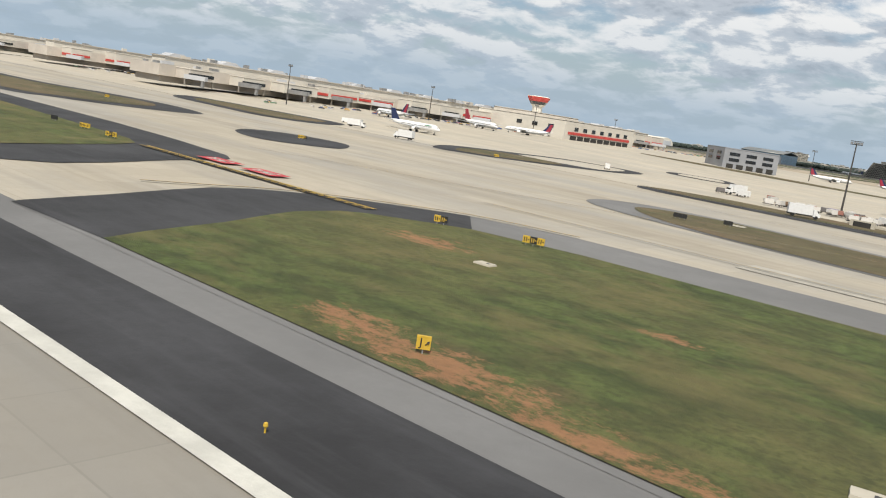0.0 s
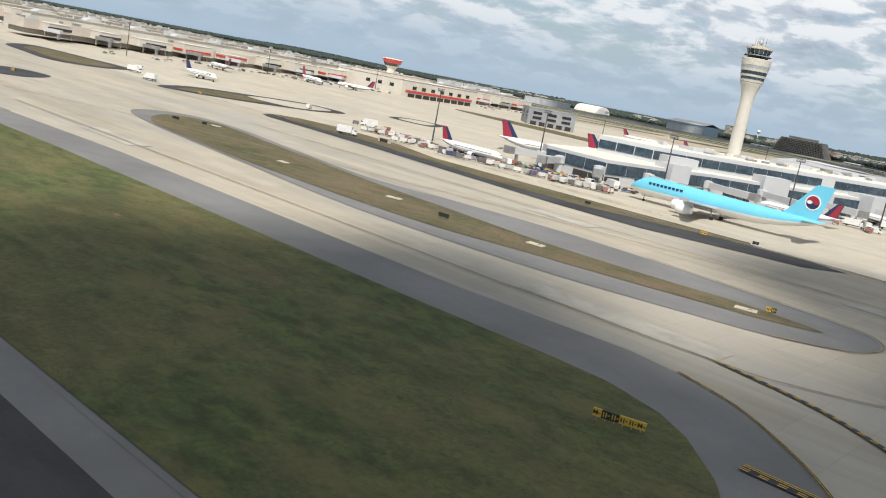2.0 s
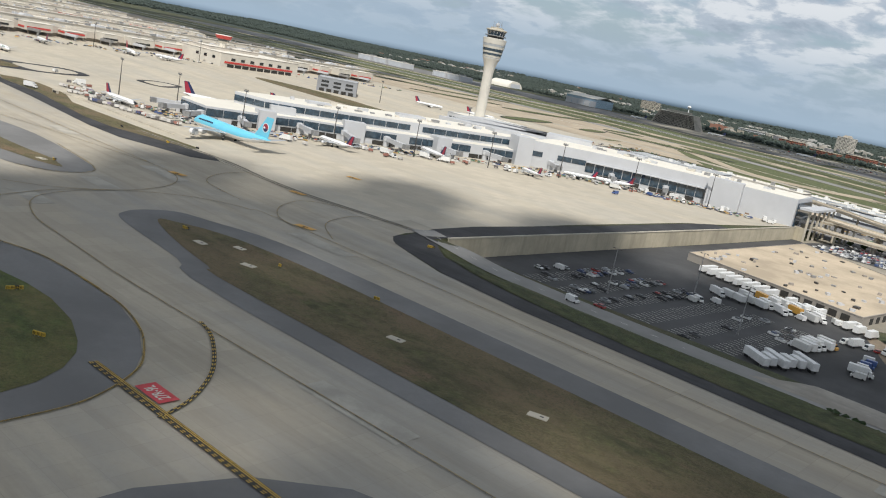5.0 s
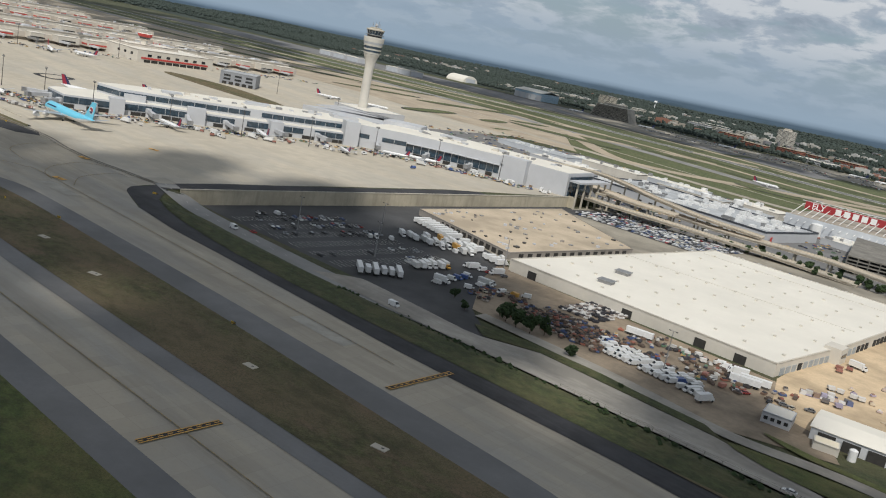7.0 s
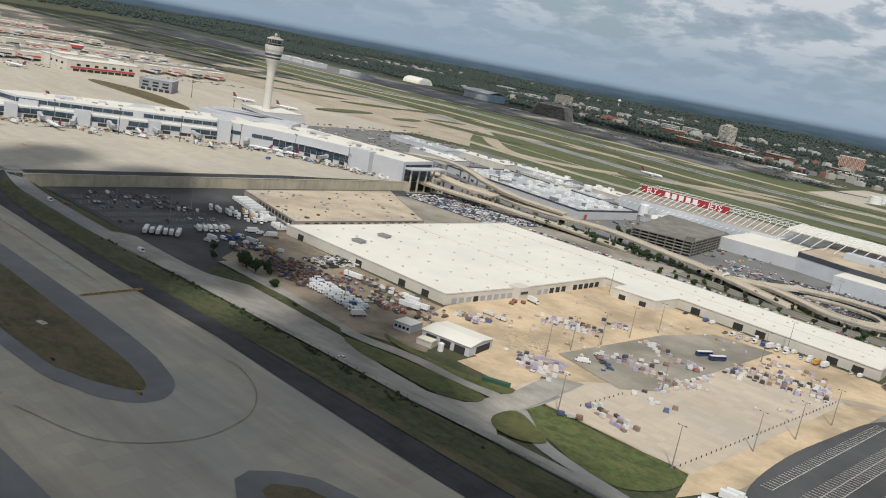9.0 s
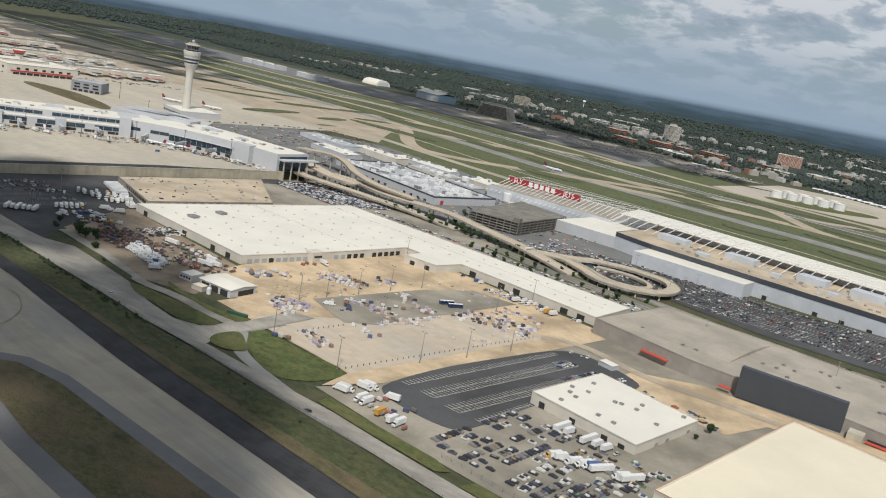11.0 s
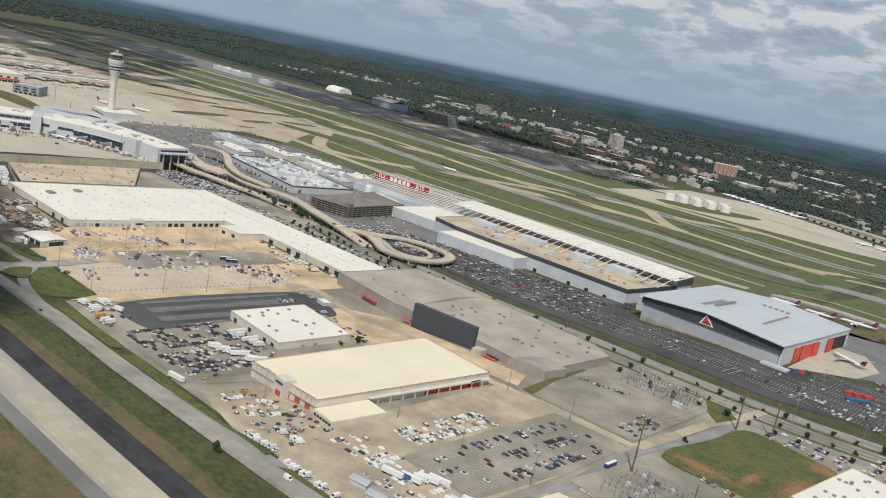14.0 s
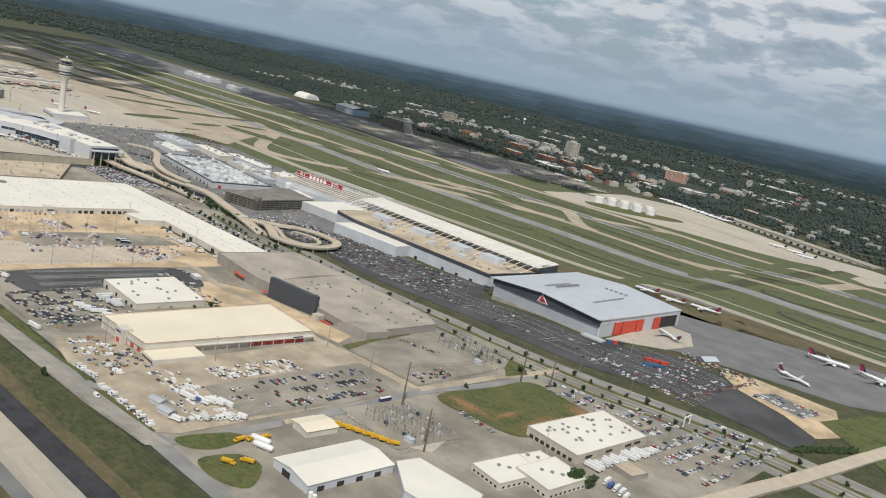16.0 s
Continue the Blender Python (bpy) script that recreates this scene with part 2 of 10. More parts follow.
def ribbed(name, c, pitch, axis=0, rough=0.55, metal=0.0, var=0.1):
    """Profiled metal sheet: fine ribs as relief, faint stains."""
    m, nt, b = nodes(name, rough, metal)
    co = nt.nodes.new("ShaderNodeTexCoord")
    w = nt.nodes.new("ShaderNodeTexWave")
    w.wave_type, w.bands_direction = "BANDS", "XYZ"[axis]
    w.inputs["Scale"].default_value = 0.314 / pitch
    nt.links.new(co.outputs["Object"], w.inputs["Vector"])
    col = mix(nt, ramp(nt, tex(nt, 0.06, 6), [(0.3, 0.0), (0.7, 1.0)]), shade(c, 1 - var), shade(c, 1 + var))
    col = mix(nt, ramp(nt, tex(nt, 0.7, 5, 0.7), [(0.5, 0.0), (0.85, 0.3)]), col, shade(c, 0.7))
    nt.links.new(col, b.inputs["Base Color"])
    bump(nt, b, w.outputs["Fac"], 0.5, 0.05)
    return m


CONCRETE = slab_concrete("taxiway concrete", (0.41, 0.364, 0.288), 7.6, amount=0.6)
RAMP_CONCRETE = slab_concrete("ramp concrete", (0.475, 0.425, 0.340), 7.6, joint=0.85, streak_dark=0.66, amount=0.3)
PATCH_CONCRETE = surface("newer grey concrete patch", (0.385, 0.36, 0.31), 0.85, var=0.16, big=0.1, small=1.5)
RUNWAY_CONCRETE = slab_concrete("runway concrete", (0.29, 0.265, 0.225), 7.6, joint=0.75)
SHOULDER = surface("weathered grey asphalt", (0.172, 0.170, 0.168), 0.9, var=0.16, big=0.03, small=1.2, streak=(0.06, (0.15, 1, 1), 0.4, 0.75))
BLACK_ASPHALT = surface("fresh black asphalt", (0.034, 0.034, 0.037), 0.85, var=0.40, big=0.06, small=0.9, streak=(0.6, (0.10, 1, 1), 0.4, 1.9))
LOT_ASPHALT = surface("car park asphalt", (0.066, 0.066, 0.068), 0.9, var=0.3, big=0.02, small=0.6)
GREY_LOT = surface("worn grey yard asphalt", (0.285, 0.258, 0.208), 0.9, var=0.30, big=0.02, small=0.5, streak=(0.05, (0.4, 1, 1), 0.5, 0.7))
ROAD = surface("pale road asphalt", (0.25, 0.245, 0.235), 0.9, var=0.18, big=0.03, small=0.8)
SAND = surface("bare sandy yard", (0.51, 0.392, 0.255), 0.95, var=0.28, big=0.03, small=0.4, relief=0.05)
GRAVEL_ROAD = surface("dusty pale road", (0.33, 0.305, 0.265), 0.95, var=0.25, big=0.04, small=0.6, streak=(0.25, (0.06, 1, 1), 0.5, 0.7))
FAR_TAN = surface("tan far taxiway concrete", (0.40, 0.335, 0.25), 0.9, var=0.14, big=0.02, small=0.2, streak=(0.03, (0.3, 1, 1), 0.5, 0.72))
PALE_SLAB = slab_concrete("pale yard concrete", (0.51, 0.43, 0.33), 6.0, joint=0.8, streak_dark=0.7, amount=0.35)
GRASS = grass("infield grass", (0.076, 0.100, 0.025), (0.170, 0.140, 0.054), (0.18, 0.115, 0.06), dry_at=(0.42, 0.70), dirt_at=(0.60, 0.74), bare=((-26, 40.5, 24, 7), (-36, 42, 10, 6), (-12, 38.5, 20, 4), (68, 76, 2.2, 1.6), (-22, 66, 7, 3), (-60, 76, 16, 7), (9, 48, 8, 2.6)))
DRY_GRASS = grass("dry median grass", (0.088, 0.088, 0.034), (0.165, 0.125, 0.068), (0.18, 0.122, 0.074), dry_at=(0.38, 0.60), dirt_at=(0.52, 0.66))
LAWN = grass("green lawn", (0.088, 0.112, 0.030), (0.15, 0.135, 0.05), (0.30, 0.18, 0.09), dry_at=(0.45, 0.72), dirt_at=(0.66, 0.78))
VERGE = grass("rough verge grass", (0.062, 0.074, 0.025), (0.12, 0.105, 0.046), (0.15, 0.10, 0.055), dry_at=(0.50, 0.74), dirt_at=(0.64, 0.78))
AIRFIELD = grass("far airfield grass", (0.100, 0.122, 0.046), (0.155, 0.145, 0.068), (0.20, 0.15, 0.08), dry_at=(0.5, 0.74), dirt_at=(0.66, 0.8))
LOT_TAN = surface("dusty tan lot", (0.40, 0.335, 0.25), 0.95, var=0.25, big=0.03, small=0.5, streak=(0.08, (0.3, 1, 1), 0.5, 0.6))
DIRT_YARD = surface("oily dirt yard", (0.27, 0.215, 0.155), 0.95, var=0.35, big=0.04, small=0.5, relief=0.04)
GREY_CONCRETE = surface("weathered grey deck concrete", (0.33, 0.31, 0.27), 0.9, var=0.2, big=0.06, small=0.6)
FIELD = grass("worn field", (0.088, 0.105, 0.033), (0.14, 0.135, 0.045), (0.30, 0.18, 0.09), dry_at=(0.45, 0.72), bare=((1258, 565, 26, 70), (1205, 532, 60, 20), (1262, 622, 50, 24), (1232, 552, 12, 40)))
LAND = grass("open land", (0.05, 0.065, 0.025), (0.10, 0.09, 0.045), (0.25, 0.18, 0.11))
# the shade under the trees is put into this dark colour
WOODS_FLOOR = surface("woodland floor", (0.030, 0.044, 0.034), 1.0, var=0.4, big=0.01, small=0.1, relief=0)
PAINT_WHITE = surface("white runway paint", (0.54, 0.53, 0.48), 0.7, var=0.12, big=0.3, small=2)
PAINT_YELLOW = surface("yellow taxiway paint", (0.50, 0.33, 0.06), 0.7, var=0.15, big=0.4, small=3)
PAINT_BLACK = surface("black marking border", (0.03, 0.03, 0.032), 0.8, var=0.2, big=0.3, small=2)
PAINT_RED = surface("red marking paint", (0.48, 0.05, 0.06), 0.7, var=0.15, big=0.5, small=3)
PAINT_ORANGE = surface("orange ramp paint", (0.62, 0.35, 0.08), 0.7, var=0.15, big=0.2, small=2)
RUBBER = surface("dark curved taxi line border", (0.19, 0.175, 0.15), 0.9, var=0.3, big=0.2, small=2)
PALE_CONCRETE = surface("pale cast concrete", (0.50, 0.46, 0.38), 0.85, var=0.15, big=0.06, small=0.8, streak=(0.3, (1, 1, 0.15), 0.4, 0.62))
TOWER_CONCRETE = surface("cream tower concrete", (0.58, 0.555, 0.50), 0.8, var=0.08, big=0.04, small=0.6)
WALL_CONCRETE = surface("stained retaining wall", (0.46, 0.41, 0.31), 0.9, var=0.16, big=0.05, small=0.5, streak=(0.25, (1, 1, 0.12), 0.5, 0.55))
CREAM = surface("cream panel wall", (0.58, 0.545, 0.48), 0.8, var=0.08, big=0.05, small=0.6)
BEIGE = surface("beige concourse wall", (0.52, 0.475, 0.42), 0.8, var=0.12, big=0.04, small=0.5)
WHITE_PANEL = surface("white metal cladding", (0.49, 0.50, 0.52), 0.5, var=0.05, big=0.05, small=0.8, relief=0.005)
OFFICE_GREY = surface("grey office panel wall", (0.27, 0.28, 0.30), 0.7, var=0.08, big=0.05, small=0.6)
GREY_PANEL = ribbed("pale grey metal cladding", (0.52, 0.545, 0.58), 0.6, 0)
HANGAR_PANEL = ribbed("mid grey hangar cladding", (0.37, 0.39, 0.43), 0.9, 0)
GREY_PANEL_Y = ribbed("pale grey metal cladding side", (0.54, 0.56, 0.59), 0.6, 1)
DARK_PANEL = ribbed("charcoal metal cladding", (0.055, 0.062, 0.075), 0.6, 0)
ROOF_WHITE = surface("white membrane roof", (0.725, 0.69, 0.612), 0.6, var=0.05, big=0.02, small=0.25, relief=0.01)
ROOF_DUSTY = surface("dusty ballast roof", (0.50, 0.465, 0.41), 0.9, var=0.22, big=0.04, small=0.3)
ROOF_CREAM = surface("cream membrane roof", (0.74, 0.665, 0.515), 0.6, var=0.05, big=0.02, small=0.3, relief=0.01)
ROOF_TAN = surface("tan gravel roof", (0.46, 0.38, 0.28), 0.95, var=0.2, big=0.03, small=0.6)
ROOF_GREY = surface("grey gravel roof", (0.36, 0.322, 0.268), 0.95, var=0.15, big=0.03, small=0.4)
ROOF_COOL = surface("cool grey membrane roof", (0.40, 0.415, 0.43), 0.7, var=0.18, big=0.05, small=0.4)
ROOF_METAL = ribbed("silver standing seam roof", (0.60, 0.63, 0.66), 0.9, 0, 0.4, 0.3, 0.06)
TAUPE = surface("taupe rendered wall", (0.30, 0.275, 0.245), 0.85, var=0.12, big=0.06, small=0.5)
RED_BAND = surface("red fascia panel", (0.50, 0.06, 0.05), 0.6, var=0.12, big=0.2, small=1)
RED_DOOR = ribbed("red hangar door", (0.58, 0.07, 0.04), 1.5, 1, 0.5)
BRICK = surface("red brick wall", (0.27, 0.10, 0.065), 0.9, var=0.2, big=0.05, small=0.5)
STEEL = surface("white painted steel", (0.74, 0.74, 0.73), 0.45, var=0.06, big=0.3, small=2)
GALV = surface("galvanised steel", (0.34, 0.34, 0.34), 0.5, 0.6, var=0.15, big=0.5, small=2)
DARK_STEEL = surface("dark bronze steel", (0.07, 0.065, 0.06), 0.5, 0.3, var=0.2, big=0.5, small=2)
WOOD_POLE = surface("brown wooden pole", (0.16, 0.11, 0.08), 0.9, var=0.25, big=0.5, small=4)
GLASS = glass_mat("blue dark glazing", (0.035, 0.06, 0.085))
DARK_GLASS = glass_mat("dark window glass", (0.02, 0.024, 0.028))
# near-black colour standing in for the shade inside doors, bays and openings
OPENING_DARK = surface("painted dark of shaded openings", (0.035, 0.033, 0.03), 0.9, var=0.2, big=0.5, small=2)
TYRE = surface("black rubber", (0.02, 0.02, 0.02), 0.9, var=0.2, big=1, small=5)
# darker than the other concretes, with vertical streaks
GARAGE_CONCRETE = surface("dark streaked garage concrete", (0.20, 0.188, 0.165), 0.9, var=0.25, big=0.08, small=0.6, streak=(0.3, (1, 1, 0.15), 0.5, 0.7))
RED_CANVAS = surface("red awning", (0.55, 0.08, 0.05), 0.8, var=0.12, big=0.5, small=3)
YELLOW_VEH = surface("yellow vehicle paint", (0.62, 0.36, 0.02), 0.45, var=0.12, big=0.6, small=3)
WHITE_VEH = surface("white vehicle paint", (0.72, 0.72, 0.71), 0.4, var=0.08, big=0.6, small=3)
NAVY_VEH = surface("navy vehicle paint", (0.03, 0.05, 0.13), 0.4, var=0.12, big=0.6, small=3)
SIGN_YELLOW = surface("yellow sign face", (0.56, 0.37, 0.04), 0.6, var=0.08, big=1, small=5)
SIGN_BLACK = surface("black sign face", (0.02, 0.02, 0.02), 0.6, var=0.1, big=1, small=5)
SIGN_RED = surface("deep red sign panel", (0.34, 0.03, 0.035), 0.6, var=0.1, big=0.3, small=2)
LETTER = surface("white sign letter", (0.80, 0.80, 0.79), 0.5, var=0.04, big=0.5, small=3)
CAR_PAINT = random_tint("car paint", [(0.0, (0.72, 0.72, 0.71)), (0.34, (0.40, 0.41, 0.42)), (0.5, (0.035, 0.036, 0.04)), (0.70, (0.14, 0.145, 0.15)),
                                      (0.82, (0.05, 0.08, 0.17)), (0.88, (0.33, 0.03, 0.03)), (0.95, (0.48, 0.43, 0.34))])
VAN_PAINT = random_tint("van paint", [(0.0, (0.74, 0.74, 0.73)), (0.82, (0.6, 0.6, 0.58)), (0.9, (0.05, 0.10, 0.28)), (0.96, (0.55, 0.30, 0.05))])
LOAD_PAINT = random_tint("cart and container paint", [(0.0, (0.62, 0.60, 0.57)), (0.3, (0.13, 0.12, 0.12)), (0.42, (0.05, 0.07, 0.16)), (0.50, (0.30, 0.13, 0.10)),
                                                      (0.72, (0.45, 0.44, 0.42)), (0.86, (0.30, 0.27, 0.36)), (0.94, (0.20, 0.13, 0.08))], 0.6)
CAR_MIX = island_tint("mixed car paint", [(0.0, (0.66, 0.66, 0.65)), (0.24, (0.38, 0.39, 0.40)), (0.52, (0.035, 0.036, 0.04)), (0.72, (0.14, 0.145, 0.15)),
                                          (0.84, (0.05, 0.08, 0.17)), (0.93, (0.33, 0.03, 0.03)), (0.965, (0.48, 0.43, 0.34))])
# darker version of CAR_MIX: the look of cars in shade, put into paint
SHADY_MIX = island_tint("mostly dark cars toned for shade", [(0.0, (0.60, 0.60, 0.59)), (0.14, (0.30, 0.31, 0.32)), (0.28, (0.035, 0.036, 0.04)), (0.70, (0.10, 0.105, 0.11)), (0.86, (0.05, 0.07, 0.14)), (0.94, (0.25, 0.03, 0.03))])
UTIL_MIX = island_tint("mostly white service vehicles", [(0.0, (0.70, 0.70, 0.68)), (0.55, (0.50, 0.49, 0.47)), (0.70, (0.05, 0.05, 0.055)), (0.82, (0.22, 0.20, 0.18)), (0.90, (0.30, 0.14, 0.08)), (0.96, (0.06, 0.10, 0.22))])
LOAD_MIX = island_tint("wrapped freight loads", [(0.0, (0.56, 0.55, 0.54)), (0.26, (0.36, 0.33, 0.42)), (0.44, (0.50, 0.40, 0.34)), (0.58, (0.06, 0.055, 0.055)), (0.72, (0.24, 0.17, 0.13)), (0.84, (0.62, 0.61, 0.59)), (0.95, (0.10, 0.12, 0.22))], 0.6)
CLUTTER_MIX = island_tint("mixed stored goods", [(0.0, (0.55, 0.54, 0.51)), (0.16, (0.05, 0.05, 0.055)), (0.45, (0.06, 0.09, 0.2)), (0.58, (0.32, 0.11, 0.07)),
                                                 (0.66, (0.42, 0.40, 0.37)), (0.82, (0.45, 0.30, 0.12)), (0.9, (0.12, 0.2, 0.13))], 0.7)
CART_MIX = island_tint("carts in rows", [(0.0, (0.04, 0.05, 0.085)), (0.12, (0.035, 0.035, 0.04)), (0.52, (0.20, 0.19, 0.18)), (0.74, (0.55, 0.54, 0.52)), (0.90, (0.09, 0.085, 0.11)), (0.96, (0.28, 0.19, 0.09))], 0.6)
PALLET_MIX = island_tint("pale loads on pallets", [(0.0, (0.50, 0.42, 0.40)), (0.22, (0.38, 0.33, 0.42)), (0.38, (0.56, 0.47, 0.35)), (0.60, (0.30, 0.19, 0.13)), (0.74, (0.60, 0.58, 0.55)), (0.93, (0.05, 0.06, 0.11))], 0.7)
SCRAP_MIX = island_tint("brown scrap and crates", [(0.0, (0.10, 0.075, 0.06)), (0.3, (0.05, 0.045, 0.045)), (0.55, (0.19, 0.12, 0.085)), (0.75, (0.26, 0.10, 0.07)), (0.84, (0.34, 0.30, 0.26)), (0.93, (0.07, 0.10, 0.2))], 0.8)
ENGINE_MIX = island_tint("stored white and black carts", [(0.0, (0.60, 0.59, 0.57)), (0.35, (0.03, 0.03, 0.035)), (0.75, (0.20, 0.17, 0.15))], 0.6)
TOWN_MIX = island_tint("mixed town buildings", [(0.0, (0.40, 0.38, 0.34)), (0.3, (0.50, 0.49, 0.47)), (0.62, (0.28, 0.14, 0.10)), (0.7, (0.36, 0.32, 0.27)), (0.85, (0.20, 0.20, 0.21))], 0.8)
# leaf green greyed and blued: aerial haze mixed into the crown colour
HAZY_FOREST = leaf("distant tree crowns tinted with haze", (0.036, 0.051, 0.045), 0.003, 0.14, 0.3)
LEAVES = leaf("street tree leaves", (0.035, 0.065, 0.02), 0.3)
BARK = surface("tree bark", (0.10, 0.075, 0.055), 0.95, var=0.3, big=1, small=5)
BLUE_PLANE = surface("light blue aircraft paint", (0.16, 0.55, 0.74), 0.3, var=0.03, big=0.1, small=1, relief=0)
PLANE_WHITE = surface("white aircraft paint", (0.78, 0.78, 0.78), 0.3, var=0.03, big=0.1, small=1, relief=0)
PLANE_GREY = surface("grey aircraft paint", (0.42, 0.44, 0.46), 0.35, 0.3, var=0.05, big=0.2, small=1, relief=0)
FIN_RED = surface("red fin paint", (0.30, 0.025, 0.045), 0.35, var=0.05, big=0.3, small=1, relief=0)
FIN_NAVY = surface("navy fin paint", (0.02, 0.03, 0.09), 0.35, var=0.05, big=0.3, small=1, relief=0)
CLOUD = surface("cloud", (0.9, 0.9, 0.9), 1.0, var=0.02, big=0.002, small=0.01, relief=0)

# ---------------------------------------------------------------- mesh helpers


class Shape:
    """Collects boxes, prisms, tubes and so on into one mesh."""

    def __init__(self):
        self.v, self.f = [], []

    def add(self, verts, faces):
        n = len(self.v)
        self.v += [tuple(p) for p in verts]
        self.f += [tuple(n + i for i in q) for q in faces]
        return self

    def box(self, cx, cy, z0, sx, sy, sz, turn=0.0, top=1.0):
        """A box on z0, turned about z; top scales the upper face."""
        c, s = math.cos(radians(turn)), math.sin(radians(turn))
        vs = []
        for z, k in ((z0, 1.0), (z0 + sz, top)):
            for a, b in ((-1, -1), (1, -1), (1, 1), (-1, 1)):
                x, y = a * sx / 2 * k, b * sy / 2 * k
                vs.append((cx + x * c - y * s, cy + x * s + y * c, z))
        return self.add(vs, [(3, 2, 1, 0), (4, 5, 6, 7), (0, 1, 5, 4), (1, 2, 6, 5), (2, 3, 7, 6), (3, 0, 4, 7)])

    def prism(self, poly, z0, z1, caps=True):
        n = len(poly)
        area = sum(poly[i][0] * poly[(i + 1) % n][1] - poly[(i + 1) % n][0] * poly[i][1] for i in range(n))
        if area < 0:
            poly = poly[::-1]
        vs = [(p[0], p[1], z0) for p in poly] + [(p[0], p[1], z1) for p in poly]
        fs = [(i, (i + 1) % n, n + (i + 1) % n, n + i) for i in range(n)]
        if caps:
            fs += [tuple(range(n - 1, -1, -1)), tuple(range(n, 2 * n))]
        return self.add(vs, fs)

    def rings(self, rings, closed=True):
        """Skin over rings of equal length; the ends are capped."""
        n = len(rings[0])
        vs = [p for r in rings for p in r]
        fs = []
        for k in range(len(rings) - 1):
            for i in range(n):
                j = (i + 1) % n
                fs.append((k * n + i, k * n + j, (k + 1) * n + j, (k + 1) * n + i))
        if closed:
            fs += [tuple(range(n - 1, -1, -1)), tuple(range((len(rings) - 1) * n, len(rings) * n))]
        return self.add(vs, fs)

    def lathe(self, cx, cy, profile, n=20):
        """profile: rows of (radius, z)."""
        return self.rings([[(cx + r * math.cos(2 * math.pi * i / n), cy + r * math.sin(2 * math.pi * i / n), z) for i in range(n)] for r, z in profile])

    def tube(self, p, q, r, n=6, r2=None):
        p, q = Vector(p), Vector(q)
        d = (q - p).normalized()
        u = d.orthogonal().normalized()
        w = d.cross(u)
        out = []
        for o, rr in ((p, r), (q, r if r2 is None else r2)):
            out.append([tuple(o + rr * (math.cos(2 * math.pi * i / n) * u + math.sin(2 * math.pi * i / n) * w)) for i in range(n)])
        return self.rings(out)

    def object(self, name, mat, parent=None, smooth=False):
        me = bpy.data.meshes.new(name)
        me.from_pydata(self.v, [], self.f)
        me.materials.append(mat)
        if smooth:
            me.polygons.foreach_set("use_smooth", [True] * len(me.polygons))
            me.set_sharp_from_angle(angle=radians(38))
        ob = new(name, me)
        if parent is not None:
            ob.parent = parent
        return ob


def thing(name, label, category, group="", kind="", at=(0, 0, 0), turn=0.0):
    ob = new(name)
    ob.empty_display_size = 0.5
    ob.matrix_basis = pose(*at, 0, 0, turn)
    return tagged(ob, label, category, group, kind)


def part(name, shape, mat, parent, label="", smooth=False):
    ob = shape.object(name, mat, parent, smooth)
    return tagged(ob, label) if label else ob


def single(name, shape, mat, label, category, group="", kind="", smooth=False):
    return tagged(shape.object(name, mat, None, smooth), label, category, group, kind)


# ---------------------------------------------------------------- lie of the land


def step(a, b, v):
    u = min(1.0, max(0.0, (v - a) / (b - a)))
    return u * u * (3 - 2 * u)


def z_low(x, y):
    return -9 + 5 * step(830, 1080, x) + 6 * step(650, 900, y) * step(950, 1100, x) - 4 * step(1080, 1300, y) * step(700, 1000, x)


def x_wall(y):
    return 279 + 0.05 * (min(668, max(283, y)) - 283)


def bank(x, y):
    """How far the ground has fallen from the plateau: near the wall a level shelf carries the road before the land drops."""
    level = 0.22 * step(276, 322, x)
    shelf = level * step(250, 256, y) + (1 - level) * step(274, 290, y)
    k = step(430, 590, x)
    return k * step(250, 290, y) + (1 - k) * shelf


def zg(x, y):
    """Height of the ground: the runway plateau, the lower ground east of the retaining wall, the western aprons."""
    west = 4 * step(150, 450, -x) * step(250, 500, y)
    if y <= 250:
        return west
    if y < 668:
        return west if x < x_wall(y) else z_low(x, y) * bank(x, y)
    k = step(-150, 330, x) if y > 740 else max(step(-150, 330, x) * step(668, 740, y), 1.0 if x > x_wall(668) else 0.0)
    return west * (1 - k) + z_low(x, y) * k


def span(a, b, d):
    return [a + (b - a) * i / max(1, round((b - a) / d)) for i in range(round((b - a) / d) + 1)]


def build_ground():
    xs = span(-7000, -1000, 1000)[:-1] + span(-1000, -160, 60)[:-1] + span(-160, 270, 20) + [279.0, 279.4, 288, 297] + span(306, 1700, 17) + span(1760, 2600, 120) + span(3100, 12000, 900)
    ys = span(-9000, -200, 880) + [0, 120, 200, 240] + span(250, 300, 5) + span(316, 1300, 16) + span(1400, 2600, 100) + span(2900, 6400, 500)
    vs, fs = [], []
    wall_at = xs.index(279.0)
    for y in ys:
        for i, x in enumerate(xs):
            if i in (wall_at, wall_at + 1):
                e = x_wall(y) - 279
                vs.append((x + e, y, zg(279.0 + e - 0.05 if i == wall_at else 279.0 + e + 0.3, y)))
            elif i in (wall_at + 2, wall_at + 3):
                e = x_wall(y) + 0.4
                x = e + (306 - e) * (i - wall_at - 1) / 3
                vs.append((x, y, zg(x, y)))
            else:
                vs.append((x, y, zg(x, y)))
    n = len(xs)
    for j in range(len(ys) - 1):
        for i in range(n - 1):
            fs.append((j * n + i, j * n + i + 1, (j + 1) * n + i + 1, (j + 1) * n + i))
    s = Shape()
    s.v, s.f = vs, fs
    return single("ground", s, LAND, "open grassy land falling away east of the airfield plateau", "ground", kind="structure")


LAYERS = []


def layer(lift):
    """Sheets that overlap lie a little above one another."""
    LAYERS.append(lift)
    return 3 * lift + 0.0006 * len(LAYERS)


